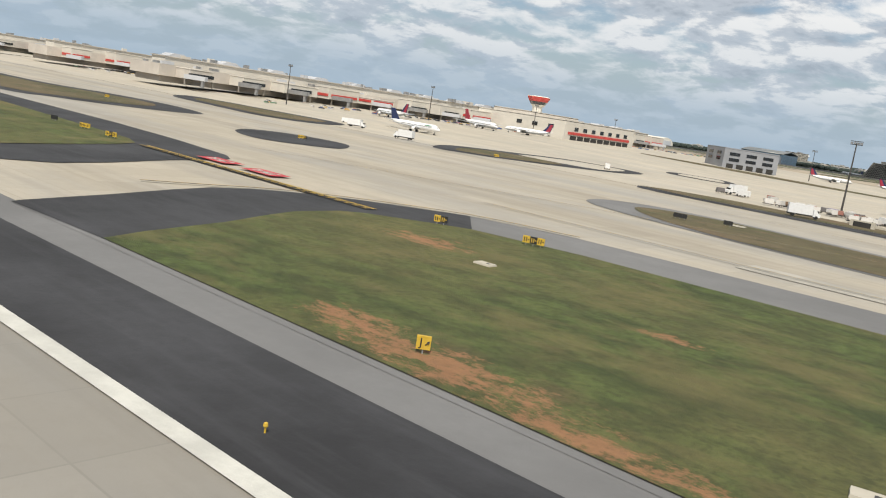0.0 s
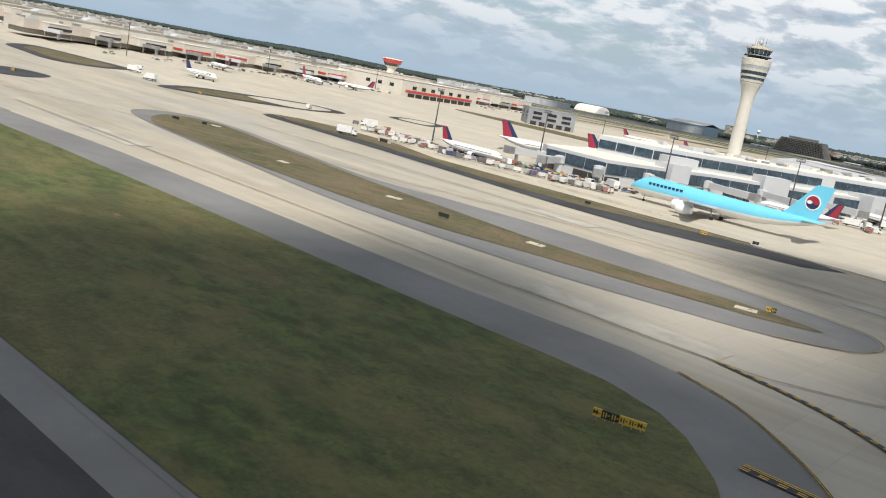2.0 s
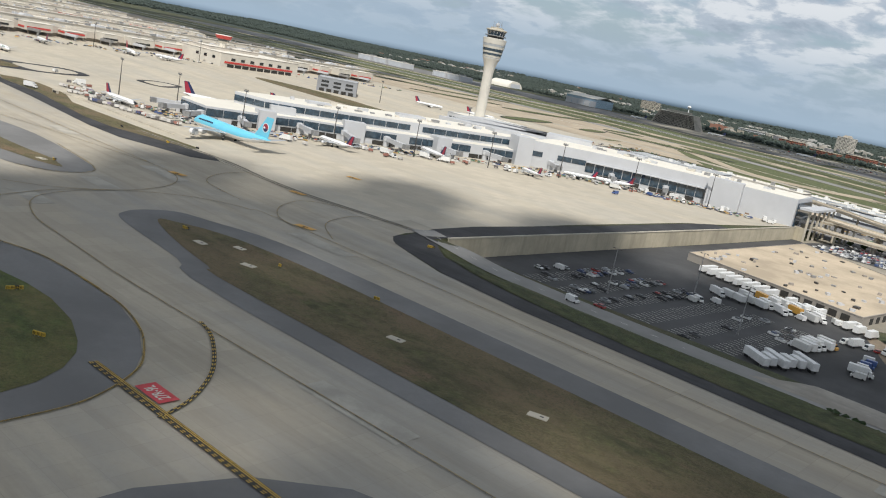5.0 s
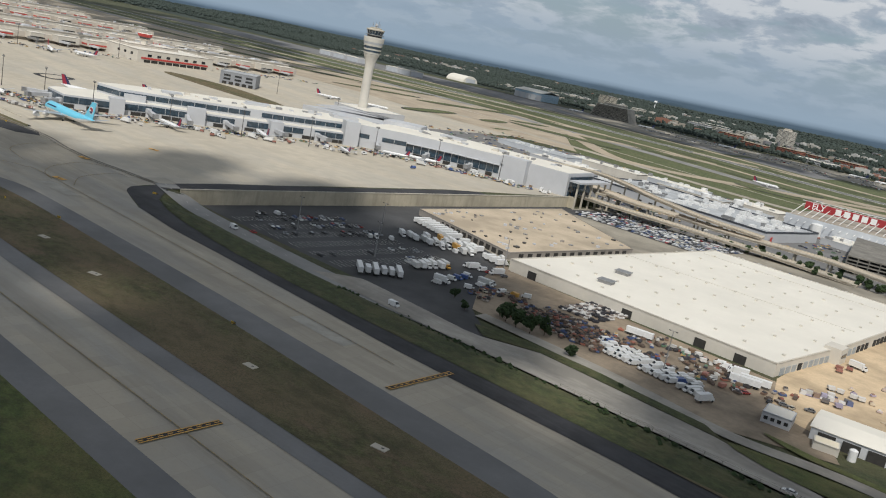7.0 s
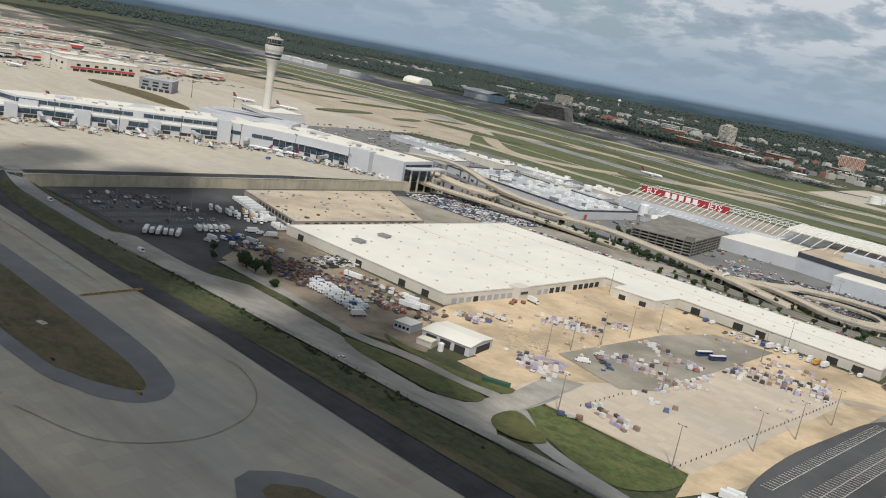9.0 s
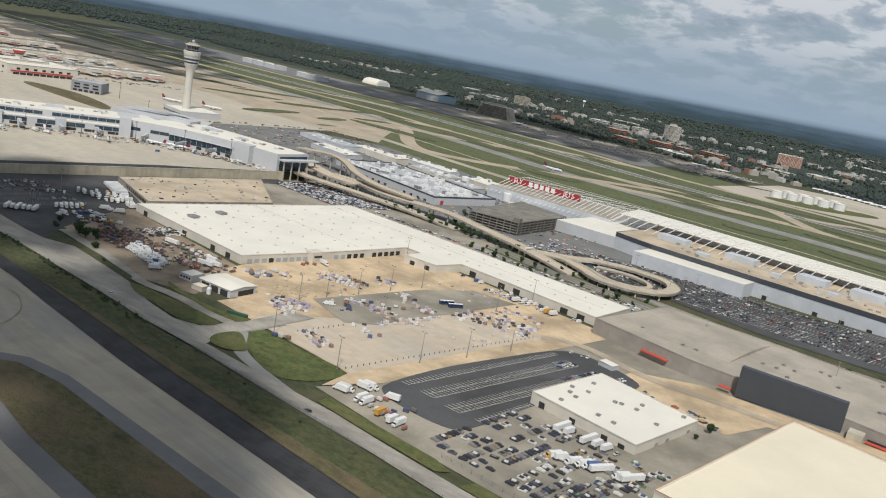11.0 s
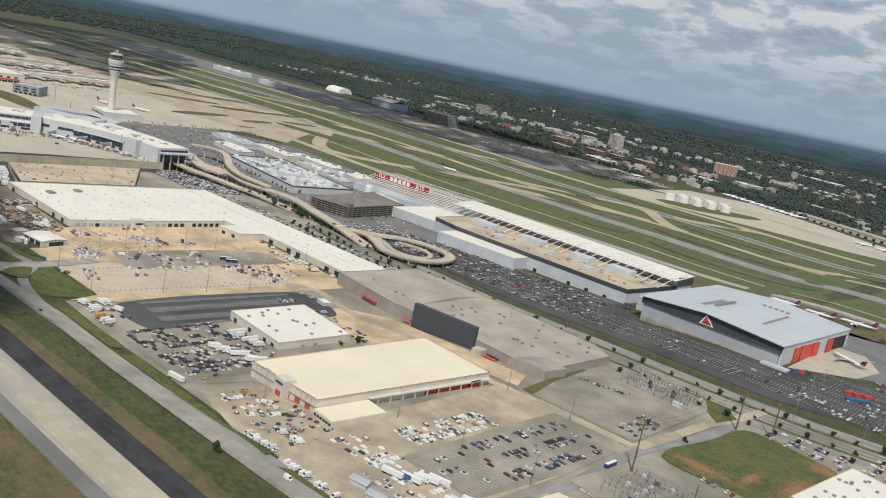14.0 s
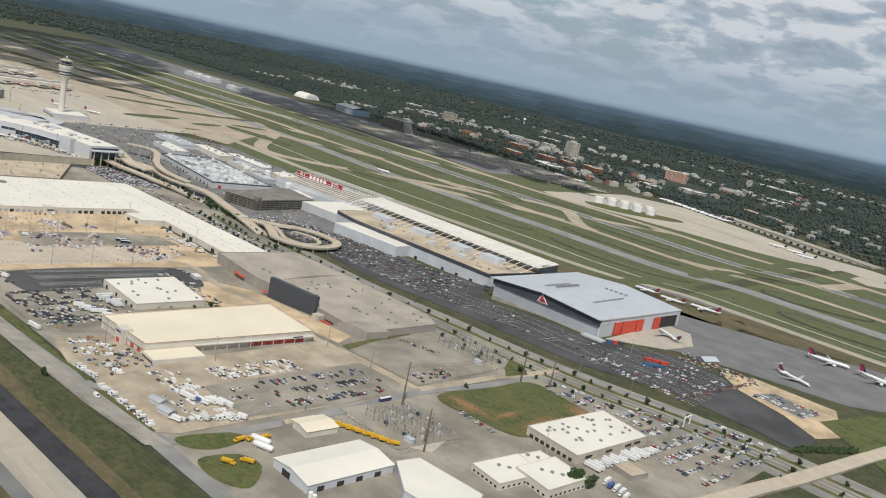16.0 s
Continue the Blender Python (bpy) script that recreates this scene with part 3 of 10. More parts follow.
def drape(name, poly, lift, mat, label, category, flat=False, cell=24.0):
    """A sheet of paving or turf that follows the land."""
    lift = layer(lift)
    bm = bmesh.new()
    bm.faces.new([bm.verts.new((x, y, 0)) for x, y in poly])
    bmesh.ops.triangulate(bm, faces=bm.faces[:])
    if not flat:
        xs, ys = [p[0] for p in poly], [p[1] for p in poly]
        for axis, lo, hi in ((0, min(xs), max(xs)), (1, min(ys), max(ys))):
            k = math.floor(lo / cell) + 1
            while k * cell < hi:
                co = [0, 0, 0]
                no = [0, 0, 0]
                co[axis], no[axis] = k * cell, 1
                bmesh.ops.bisect_plane(bm, geom=bm.verts[:] + bm.edges[:] + bm.faces[:], plane_co=co, plane_no=no)
                k += 1
    for v in bm.verts:
        v.co.z = zg(v.co.x, v.co.y) + lift
    bmesh.ops.recalc_face_normals(bm, faces=bm.faces[:])
    if sum(f.normal.z for f in bm.faces) < 0:
        bmesh.ops.reverse_faces(bm, faces=bm.faces[:])
    me = bpy.data.meshes.new(name)
    bm.to_mesh(me)
    bm.free()
    me.materials.append(mat)
    return tagged(new(name, me), label, category, kind="structure")


def smooth_loop(pts, n=5):
    """A closed Catmull-Rom loop through the points."""
    out = []
    m = len(pts)
    for i in range(m):
        p0, p1, p2, p3 = (Vector((*pts[(i + k - 1) % m], 0)) for k in range(4))
        for j in range(n):
            t = j / n
            q = 0.5 * (2 * p1 + (p2 - p0) * t + (2 * p0 - 5 * p1 + 4 * p2 - p3) * t * t + (3 * p1 - p0 - 3 * p2 + p3) * t ** 3)
            out.append((q.x, q.y))
    return out


def smooth_line(pts, n=6):
    ext = [(2 * pts[0][0] - pts[1][0], 2 * pts[0][1] - pts[1][1])] + list(pts) + [(2 * pts[-1][0] - pts[-2][0], 2 * pts[-1][1] - pts[-2][1])]
    out = []
    for i in range(1, len(ext) - 2):
        p0, p1, p2, p3 = (Vector((*ext[i + k - 1], 0)) for k in range(4))
        for j in range(n):
            t = j / n
            q = 0.5 * (2 * p1 + (p2 - p0) * t + (2 * p0 - 5 * p1 + 4 * p2 - p3) * t * t + (3 * p1 - p0 - 3 * p2 + p3) * t ** 3)
            out.append((q.x, q.y))
    return out + [tuple(pts[-1])]


def side(line, d):
    """The line moved d metres to its left."""
    out = []
    for i, (x, y) in enumerate(line):
        a, b = line[max(0, i - 1)], line[min(len(line) - 1, i + 1)]
        t = Vector((b[0] - a[0], b[1] - a[1])).normalized()
        out.append((x - t.y * d, y + t.x * d))
    return out


def ribbon(name, line, width, lift, mat, label, category, curve=True, dashes=None):
    """A painted line or a road along a path; dashes: lengths of stroke and gap."""
    lift = layer(lift)
    pts = smooth_line(line) if curve else [tuple(p) for p in line]
    fine = []
    for a, b in zip(pts, pts[1:]):
        d = math.hypot(b[0] - a[0], b[1] - a[1])
        n = max(1, math.ceil(d / 12))
        fine += [(a[0] + (b[0] - a[0]) * i / n, a[1] + (b[1] - a[1]) * i / n) for i in range(n)]
    fine.append(pts[-1])
    runs = [fine]
    if dashes:
        runs, acc, on, run = [], 0.0, True, [fine[0]]
        for a, b in zip(fine, fine[1:]):
            d, done = math.hypot(b[0] - a[0], b[1] - a[1]), 0.0
            while d - done > 1e-6:
                go = min(d - done, dashes[0 if on else 1] - acc)
                done += go
                acc += go
                p = (a[0] + (b[0] - a[0]) * done / d, a[1] + (b[1] - a[1]) * done / d)
                if on:
                    run.append(p)
                if acc >= dashes[0 if on else 1] - 1e-6:
                    if on and len(run) > 1:
                        runs.append(run)
                    on, acc, run = not on, 0.0, [p]
        if on and len(run) > 1:
            runs.append(run)
    s = Shape()
    for run in runs:
        l, r = side(run, width / 2), side(run, -width / 2)
        n = len(run)
        vs = [(x, y, zg(x, y) + lift) for x, y in r + l]
        s.add(vs, [(i, i + 1, n + i + 1, n + i) for i in range(n - 1)])
    return single(name, s, mat, label, category, kind="structure")


build_ground()

# ---------------------------------------------------------------- runway and taxiways
drape("runway", [(-900, -23), (1900, -23), (1900, 21.1), (-900, 21.1)], 0.05, RUNWAY_CONCRETE, "pale slab concrete runway beside a white edge line", "runway", True)
ribbon("runway_edge_line", [(-900, 20.35), (1900, 20.35)], 1.25, 0.09, PAINT_WHITE, "wide white painted line along the runway edge", "line", False)
drape("runway_shoulder", [(-900, 21.1), (1900, 21.1), (1900, 31.7), (-900, 31.7)], 0.05, BLACK_ASPHALT, "black asphalt shoulder beside the runway", "shoulder", True)
drape("runway_shoulder", [(-900, 31.7), (1900, 31.7), (1900, 36.8), (-900, 36.8)], 0.05, SHOULDER, "worn grey asphalt strip beside the infield grass", "shoulder", True)
drape("taxiway", [(-900, 36), (1900, 36), (1900, 218), (740, 220), (600, 230), (262, 232), (262, 262), (-900, 262)], 0.03, CONCRETE,
      "streaked pale concrete taxiways between grass islands", "taxiway", True)

INFIELD_RIM = [(-82, 36), (-82.8, 37), (-84.9, 42), (-88.2, 50), (-93.1, 60.5), (-96.4, 69), (-96.3, 76.3), (-94.5, 82.3), (-88.9, 91.3), (-76.8, 103.5), (-60, 109), (0, 112), (60, 111.5), (119, 111), (141, 112.5), (149.9, 113), (157.9, 111.2), (167.4, 107.2), (175.1, 101.2), (182.4, 94.1), (188, 86.5), (193.4, 77.2), (195.7, 68.1), (195, 58.8), (193.6, 46.8), (191, 41.8), (187, 36)]
INFIELD = [(-64, 36.9), (-66.9, 42.8), (-71.4, 54.8), (-75.6, 63.2), (-78.5, 70), (-79.4, 78.4), (-77.9, 82), (-71.3, 88.2), (-66.6, 92), (-50, 95), (0, 96.5), (68, 96.6), (119, 96.5), (147.3, 97), (155.8, 96.5), (164.7, 93.4), (170, 89.6), (176.8, 82), (180.7, 75.8), (182.3, 67.9), (183.4, 60.4), (183.2, 54.5), (181.5, 48), (178, 41), (174, 36.9)]
drape("taxiway_shoulder", INFIELD_RIM, 0.06, SHOULDER, "grey asphalt shoulder curving round the infield grass", "shoulder", True)
drape("infield_grass", INFIELD, 0.09, GRASS, "mown green grass with dry and bare patches", "grass", True)
drape("taxiway_shoulder", [(174, 36), (181.5, 48), (183.2, 54.5), (183.6, 59.3), (194.9, 59.7), (193.6, 46.8), (191, 41.8), (187, 36)], 0.075, BLACK_ASPHALT, "patch of black asphalt at the taxiway corner", "shoulder", True)
drape("taxiway_shoulder", [(-82, 36), (-82.8, 37), (-84.9, 42), (-88.2, 50), (-93.1, 60.5), (-96.4, 69), (-96.3, 76.3), (-94.5, 82.3), (-88.9, 91.3), (-76.8, 103.5), (-66.6, 92), (-71.3, 88.2), (-77.9, 82), (-79.4, 78.4), (-78.5, 70), (-75.6, 63.2), (-71.4, 54.8), (-66.9, 42.8), (-64, 36.9)], 0.075, BLACK_ASPHALT,
      "black asphalt shoulder at the rounded taxiway corner", "shoulder", True)
SECOND_RIM = [(226, 36), (227, 55), (229, 63), (231, 71), (235, 79), (240, 86.7), (246.5, 93.8), (253.4, 100.7), (262.4, 105.5), (272.5, 108.8), (283.5, 110), (300, 110.3), (315, 109.7), (332, 105.5), (345, 98.7), (352, 93), (358, 84), (361.4, 75), (362.5, 60), (362, 36)]
SECOND = [(240, 36.9), (238, 50), (239.3, 58), (242, 65), (245.5, 72.7), (250.6, 79.5), (257.6, 85), (265, 90), (274, 93), (285, 94.2), (295, 96), (307, 96.5), (321.6, 94.4), (333.5, 90), (339.4, 86.8), (345.6, 81), (350, 73.7), (352, 66), (352, 50), (345, 36.9)]
drape("taxiway_shoulder", SECOND_RIM, 0.06, SHOULDER, "grey asphalt shoulder round the second grass infield", "shoulder", True)
drape("infield_grass", SECOND, 0.09, GRASS, "dark green infield grass with pale worn streaks", "grass", True)
drape("taxiway_shoulder", [(226, 36), (227, 55), (228.2, 60), (239.6, 60), (238, 50), (240, 36)], 0.075, BLACK_ASPHALT, "square patch of black asphalt beside the grass", "shoulder", True)
drape("taxiway_shoulder", [(392, 36), (392, 70), (398, 88), (410, 101), (430, 108), (1900, 109), (1900, 36)], 0.06, SHOULDER, "long grey asphalt taxiway shoulder", "shoulder", True)
drape("infield_grass", [(404, 36.9), (404, 66), (409, 82), (420, 92), (440, 97), (1900, 97), (1900, 36.9)], 0.09, GRASS, "long strip of mown infield grass", "grass", True)
W_DARK = [(-117, 36), (-114.4, 54.8), (-118.5, 65.4), (-126, 79.5), (-130.7, 92.9), (-134, 97.5), (-140, 100.5), (-165, 104), (-198, 106), (-240, 106), (-520, 106), (-520, 36)]
drape("taxiway_shoulder", W_DARK, 0.06, BLACK_ASPHALT, "black asphalt apron round the western grass", "shoulder", True)
drape("infield_grass", [(-133, 40), (-133.7, 54.4), (-138.3, 65.3), (-144.7, 78.7), (-150, 86), (-158, 89), (-178, 90), (-230, 92), (-510, 92), (-510, 40)], 0.09, GRASS, "green infield grass inside black asphalt", "grass", True)
drape("taxiway_shoulder", smooth_loop([(-206, 147.5), (-220, 161), (-219, 176), (-203, 183), (-191, 179), (-178, 164), (-180, 152), (-188, 143)], 4), 0.06, BLACK_ASPHALT,
      "small black asphalt island on the taxiway", "shoulder", True)
drape("taxiway_shoulder", smooth_loop([(-470, 158), (-385, 168), (-351, 183), (-314, 189), (-276, 181), (-268, 162), (-270, 141), (-279, 126), (-300, 112), (-470, 105)], 4), 0.06, BLACK_ASPHALT, "black asphalt rim of a grass island", "shoulder", True)
drape("infield_grass", smooth_loop([(-465, 150), (-375, 160), (-345, 172), (-312, 178), (-290, 168), (-283, 150), (-290, 132), (-310, 120), (-465, 113)], 4), 0.09, DRY_GRASS, "narrow island of dry grass", "grass", True)
# median islands between the parallel taxiways
MED1_RIM = smooth_loop([(-92, 165), (-101, 178), (-98, 190), (-86, 196), (-60, 195), (-20, 187.5), (20, 181), (50, 186), (80, 190), (110, 189.5), (150, 185), (161, 182), (166, 179), (169, 173), (169, 166.6), (166, 160), (156, 152.6), (143, 148.5), (110, 141), (60, 139), (2, 146), (-60, 155)], 5)
MED1 = smooth_loop([(-80, 167), (-90, 179), (-88, 187), (-80, 191), (-68, 192), (-21, 184), (29, 175.5), (65, 172), (93, 169), (121, 170), (142, 172.5), (151, 171.4), (159.7, 169), (149, 163.5), (140, 161.4), (122, 157), (98, 152), (78, 147.5), (50, 146.5), (15, 147.5), (-7, 149), (-36, 153), (-61, 157)], 4)
drape("taxiway_shoulder", MED1_RIM, 0.06, SHOULDER, "grey asphalt rim round the median", "shoulder", True)
drape("median_grass", MED1, 0.09, DRY_GRASS, "dry brownish grass median between taxiways", "grass", True)
MED2_RIM = [(229, 159), (227, 168), (231, 179), (246, 185), (271, 193), (319, 195), (460, 194), (584, 190), (625, 184), (641, 177), (647, 166), (642, 155), (625, 146), (580, 140), (326, 138), (283, 146), (239, 152)]
MED2 = [(240, 165), (246, 171), (258, 177), (278, 181), (322, 183), (460, 181), (564, 177), (607, 175), (630, 171), (637, 166), (631, 160), (612, 151), (572, 147), (324, 147), (292, 151), (263, 157)]
drape("taxiway_shoulder", smooth_loop(MED2_RIM, 4), 0.06, SHOULDER, "grey asphalt rim round the long median", "shoulder", True)
drape("median_grass", smooth_loop(MED2, 4), 0.09, DRY_GRASS, "long brownish grass median between taxiways", "grass", True)
drape("taxiway_shoulder", [(706, 158), (704, 165), (709, 173), (719, 181), (745, 187), (900, 192), (1900, 192), (1900, 138), (780, 138), (725, 146)], 0.06, SHOULDER,
      "grey asphalt rim of the eastern median", "shoulder", True)
drape("median_grass", [(716, 161), (714, 166), (722, 174), (750, 180), (900, 183), (1900, 183), (1900, 148), (790, 148), (740, 153)], 0.09, DRY_GRASS, "eastern grass median between taxiways", "grass", True)
# verge north of the outer taxiway
drape("taxiway_shoulder", [(-137, 264), (-132, 254), (-122, 250), (-96, 249), (-40, 245), (11, 239.5), (52, 235.4), (83, 236), (105, 243), (128, 250), (137, 262), (126, 266), (108, 264), (80, 256), (54, 248), (24, 247), (-27, 254), (-61, 259), (-114, 258)],
      0.07, BLACK_ASPHALT, "black asphalt strip along the terminal apron", "shoulder", True)
drape("verge_grass", [(-137, 265), (-114, 258), (-61, 259), (-27, 254), (24, 247), (54, 248), (80, 256), (108, 264), (104, 271), (60, 268), (0, 266), (-30, 266), (-66, 279), (-110, 281), (-128, 275)], 0.09, DRY_GRASS, "dry grass verge beside black asphalt", "grass", True)
drape("taxiway_shoulder", [(273, 251), (278, 246), (284.4, 242.6), (294, 239.5), (318, 231.5), (355, 227), (400, 226), (441, 224.5), (510, 222), (561, 222.3), (602, 223), (650, 220), (740, 216), (1900, 212), (1900, 230), (740, 232), (650, 235), (600, 234.5), (528, 233.5),
                           (470, 232.8), (431, 233), (395, 234), (365, 237), (340, 240.4), (318, 245.4), (300, 252.4), (288, 262), (281, 270), (274, 266), (271.4, 260), (271, 255)], 0.07, BLACK_ASPHALT, "black asphalt shoulder of the outer taxiway", "shoulder", cell=10)
drape("verge_grass", [(288, 268), (290, 261.4), (302, 252.6), (320, 245.6), (342, 240.6), (366, 237.2), (396, 234.2), (431, 233.2), (470, 233), (528, 233.7), (600, 234.5), (650, 235), (740, 232), (1900, 230), (1900, 268), (950, 268), (720, 258), (600, 256), (410, 256), (360, 258), (312, 262)], 0.09,
      VERGE, "sloping strip of rough verge grass", "grass", cell=10)
drape("taxiway", [(250, 224), (330, 222), (316, 231.5), (294, 239), (281, 244), (272, 252), (269, 262), (266, 286), (250, 286)], 0.05, CONCRETE, "pale concrete where the taxiway meets the apron", "taxiway", cell=5)
# terminal apron
drape("apron", [(-900, 262), (262, 262), (266, 285), (268, 400), (274, 520), (282, 560), (296, 664), (150, 720), (-60, 760), (-60, 1120), (-900, 1120)], 0.04, RAMP_CONCRETE,
      "broad sunlit tan concrete apron in front of the terminals", "apron", cell=40)
drape("apron_edge", [(273, 254), (265, 285), (264, 315), (272, 409), (276, 518), (281, 553), (x_wall(553) - 1, 553), (x_wall(400) - 1, 400), (278, 290), (279, 263)], 0.08, BLACK_ASPHALT,
      "black asphalt strip along the top of the retaining wall", "shoulder", True)
drape("taxiway_shoulder", smooth_loop([(-221, 250), (-244, 286), (-236, 325), (-224, 356), (-190, 359), (-178, 328), (-184, 292), (-193, 270), (-205, 255)], 4), 0.07, BLACK_ASPHALT, "black rim of an apron island", "shoulder", cell=30)
drape("island_grass", smooth_loop([(-220, 262), (-234, 286), (-227, 306), (-200, 306), (-192, 292), (-201, 272), (-210, 262)], 4), 0.10, DRY_GRASS, "narrow grass island on the apron", "grass", cell=30)
drape("apron_patch", smooth_loop([(-226, 312), (-217, 349), (-194, 351), (-185, 328), (-190, 311)], 4), 0.10, RAMP_CONCRETE, "tan concrete inside a black apron ring", "apron", cell=30)
drape("taxiway_shoulder", smooth_loop([(-198, 405), (-208, 432), (-186, 444), (-167, 412)], 5), 0.07, BLACK_ASPHALT, "small black apron island", "shoulder", True)
drape("apron_patch", smooth_loop([(-195, 411), (-202, 430), (-186, 437), (-174, 414)], 5), 0.10, RAMP_CONCRETE, "tan concrete inside a small black ring", "apron", True)
drape("taxiway_shoulder", smooth_loop([(-409, 246), (-440, 278), (-380, 287), (-322, 290), (-298, 256), (-310, 232), (-357, 236)], 4), 0.07, BLACK_ASPHALT, "black rim of the western apron island", "shoulder", cell=30)
drape("island_grass", smooth_loop([(-400, 254), (-420, 274), (-378, 279), (-326, 281), (-310, 258), (-318, 242), (-357, 246)], 4), 0.10, DRY_GRASS, "dry grass island on the western apron", "grass", cell=30)
drape("island_grass", smooth_loop([(-330, 640), (-350, 665), (-260, 700), (-150, 690), (-120, 660), (-200, 650)], 5), 0.08, DRY_GRASS, "long strip of apron grass", "grass", cell=30)

for x, y, a, b in ((176, 168, 22, 7.6), (152, 208, 30, 7.6), (196, 132, 22, 7.6), (120, 124, 38, 7.6), (262, 205, 30, 7.6), (372, 120, 30, 7.6), (60, 208, 22, 7.6), (-40, 120, 30, 7.6), (470, 205, 30, 7.6)):
    drape("pavement_patch", [(x, y), (x + a, y), (x + a, y + b), (x, y + b)], 0.055, PATCH_CONCRETE, "newer grey concrete slabs let into the taxiway", "patch", True)

# ---------------------------------------------------------------- painted markings


def hold_line(x0, x1, y):
    """Four yellow lines on black, two of them dashed."""
    ribbon("hold_line_border", [(x0, y), (x1, y)], 2.2, 0.10, PAINT_BLACK, "black border of the runway hold line", "line", False)
    for k, d in ((-0.8, None), (-0.35, None), (0.3, (1.0, 1.0)), (0.8, (1.0, 1.0))):
        ribbon("hold_line", [(x0, y - k), (x1, y - k)], 0.25, 0.12, PAINT_YELLOW, "yellow runway holding position line", "line", False, d)


def taxi_line(line, dashes=None, double=False):
    ribbon("taxi_line_border", line, 1.0 if dashes else 0.5 if double else 0.36, 0.10, PAINT_BLACK if dashes or double else RUBBER, "dark border of a taxiway line", "line")
    for k in ((-0.25, 0.25) if dashes else (-0.14, 0.14) if double else (0,)):
        l = side(smooth_line(line), k)
        ribbon("taxi_line", l, 0.27 if dashes else 0.10, 0.12, PAINT_YELLOW, "yellow taxiway line", "line", False, dashes)


def text_mesh(body, size, name, mat, m, parent=None, label=""):
    cu = bpy.data.curves.new(name, "FONT")
    cu.body, cu.size, cu.align_x, cu.align_y = body, size, "CENTER", "CENTER"
    cu.offset, cu.extrude = size * 0.012, 0.004
    tmp = new(name + "_source", cu)
    bpy.context.view_layer.update()
    me = bpy.data.meshes.new_from_object(tmp)
    bpy.data.objects.remove(tmp)
    bpy.data.curves.remove(cu)
    me.materials.clear()
    me.materials.append(mat)
    ob = new(name, me)
    if parent is not None:
        ob.parent = parent
    ob.matrix_basis = m
    return tagged(ob, label) if label else ob


def painted_sign(x, y, w=9.0, h=4.6):
    t = thing("painted_hold_sign", "red painted runway marking with white figures on concrete", "marking", "painted hold signs", at=(x, y, zg(x, y)), turn=180)
    s = Shape()
    s.box(0, 0, 0.42, w, h, 0.02)
    part("red_field", s, PAINT_RED, t)
    text_mesh("27R-9L", 3.2, "inscription", PAINT_WHITE, Matrix.Translation((0, 0, 0.48)) @ Matrix.Diagonal((0.72, 1.12, 1, 1)), t)


hold_line(-146, -80.5, 85.7)
hold_line(177, 249.5, 88.3)
hold_line(345, 412, 87.5)
for sx, sy in ((-128.5, 91.5), (-114.7, 91.7), (195.5, 93.5), (220, 93.5), (363.5, 91.3)):
    painted_sign(sx, sy)
taxi_line([(184.5, 33.2), (191.3, 41.8), (193.8, 46.8), (195.3, 58.8), (196, 68.1), (193.7, 77.2), (188.3, 86.5), (182.6, 94.3), (175.3, 101.5), (167.5, 107.5), (158, 111.6)], double=True)
taxi_line([(226, 40), (227, 55), (229, 63), (231, 71), (235, 79), (240, 86.9), (246.4, 94), (253.3, 101), (262.4, 105.8), (272.5, 109.1), (283.5, 110.3), (303, 110.8)], double=True)
taxi_line([(294, 110.5), (315, 110), (332, 105.8), (345.2, 99), (352.2, 93.2), (358.2, 84.2), (361.8, 75), (363, 60), (363, 46)], double=True)
taxi_line([(-100, 60), (-98, 70), (-97, 77), (-95, 83), (-89.4, 92), (-77, 104.2), (-60, 109.6)], double=True)
taxi_line([(158.4, 123.6), (172.6, 119.9), (181.2, 115.5), (190.3, 108.8), (198.2, 101.2), (203, 94.4), (207, 86.4)], dashes=(1.2, 1.0))
taxi_line([(207, 86.4), (209.7, 75.6), (211, 67.9), (207, 55), (200, 42), (186, 24)])
taxi_line([(206.4, 125.6), (209.6, 117.6), (213, 105.9), (214.1, 95.8), (213.7, 88.2)], dashes=(1.2, 1.0))
taxi_line([(213.7, 88.2), (212.8, 76.4), (212.1, 69.3), (208, 56), (201, 43)])
taxi_line([(206.4, 125.6), (202.7, 134.7), (199, 146.4), (197.7, 159.8), (198.9, 171.1), (197.2, 183.8), (191.7, 197.2), (183.8, 207.2), (173.9, 213.7), (162.3, 216.8), (147.5, 217.2), (60, 216), (-90, 216)])
taxi_line([(198.9, 172), (198.8, 161.2), (201, 151.8), (205.2, 141.1), (212.5, 133.6), (222, 128.8), (237.6, 124.5), (254, 123.4), (274.5, 122.2), (308, 121), (420, 122), (620, 123)])
taxi_line([(-90, 123), (60, 123), (120, 122.5), (158.4, 123.6), (167.9, 125.3), (181.2, 133.1), (191.9, 145.3), (196.9, 159.1), (200, 178), (205.5, 192.9), (213, 202.7), (228, 212), (262, 216), (520, 211)])
taxi_line([(332, 122), (341, 119), (354, 111), (362, 104), (369, 95), (373, 86)], dashes=(1.2, 1.0))
taxi_line([(110, 190.6), (150, 185.5), (161.5, 182.4), (166.5, 179.2), (169.5, 173.2), (169.5, 166.4), (166.4, 159.6), (156, 152.2)])
taxi_line([(625, 211), (633, 212), (652, 206), (666.4, 195.4), (674.8, 182.2), (678, 160), (664, 135), (630, 123)])
for loop_ in ([(163, 266), (162, 256), (164, 246), (171.5, 233), (182, 224), (195.7, 221), (214, 219)], [(238, 268), (222, 260), (216, 250), (220.5, 238.7), (227.5, 228.3), (241, 218), (258, 214)], [(262, 271), (248, 267), (243, 257), (244.5, 248.7), (249, 237.5), (257, 228.5), (272, 219)]):
    taxi_line(loop_)
taxi_line([(-160, 120), (-60, 165), (60, 200), (147, 217)])
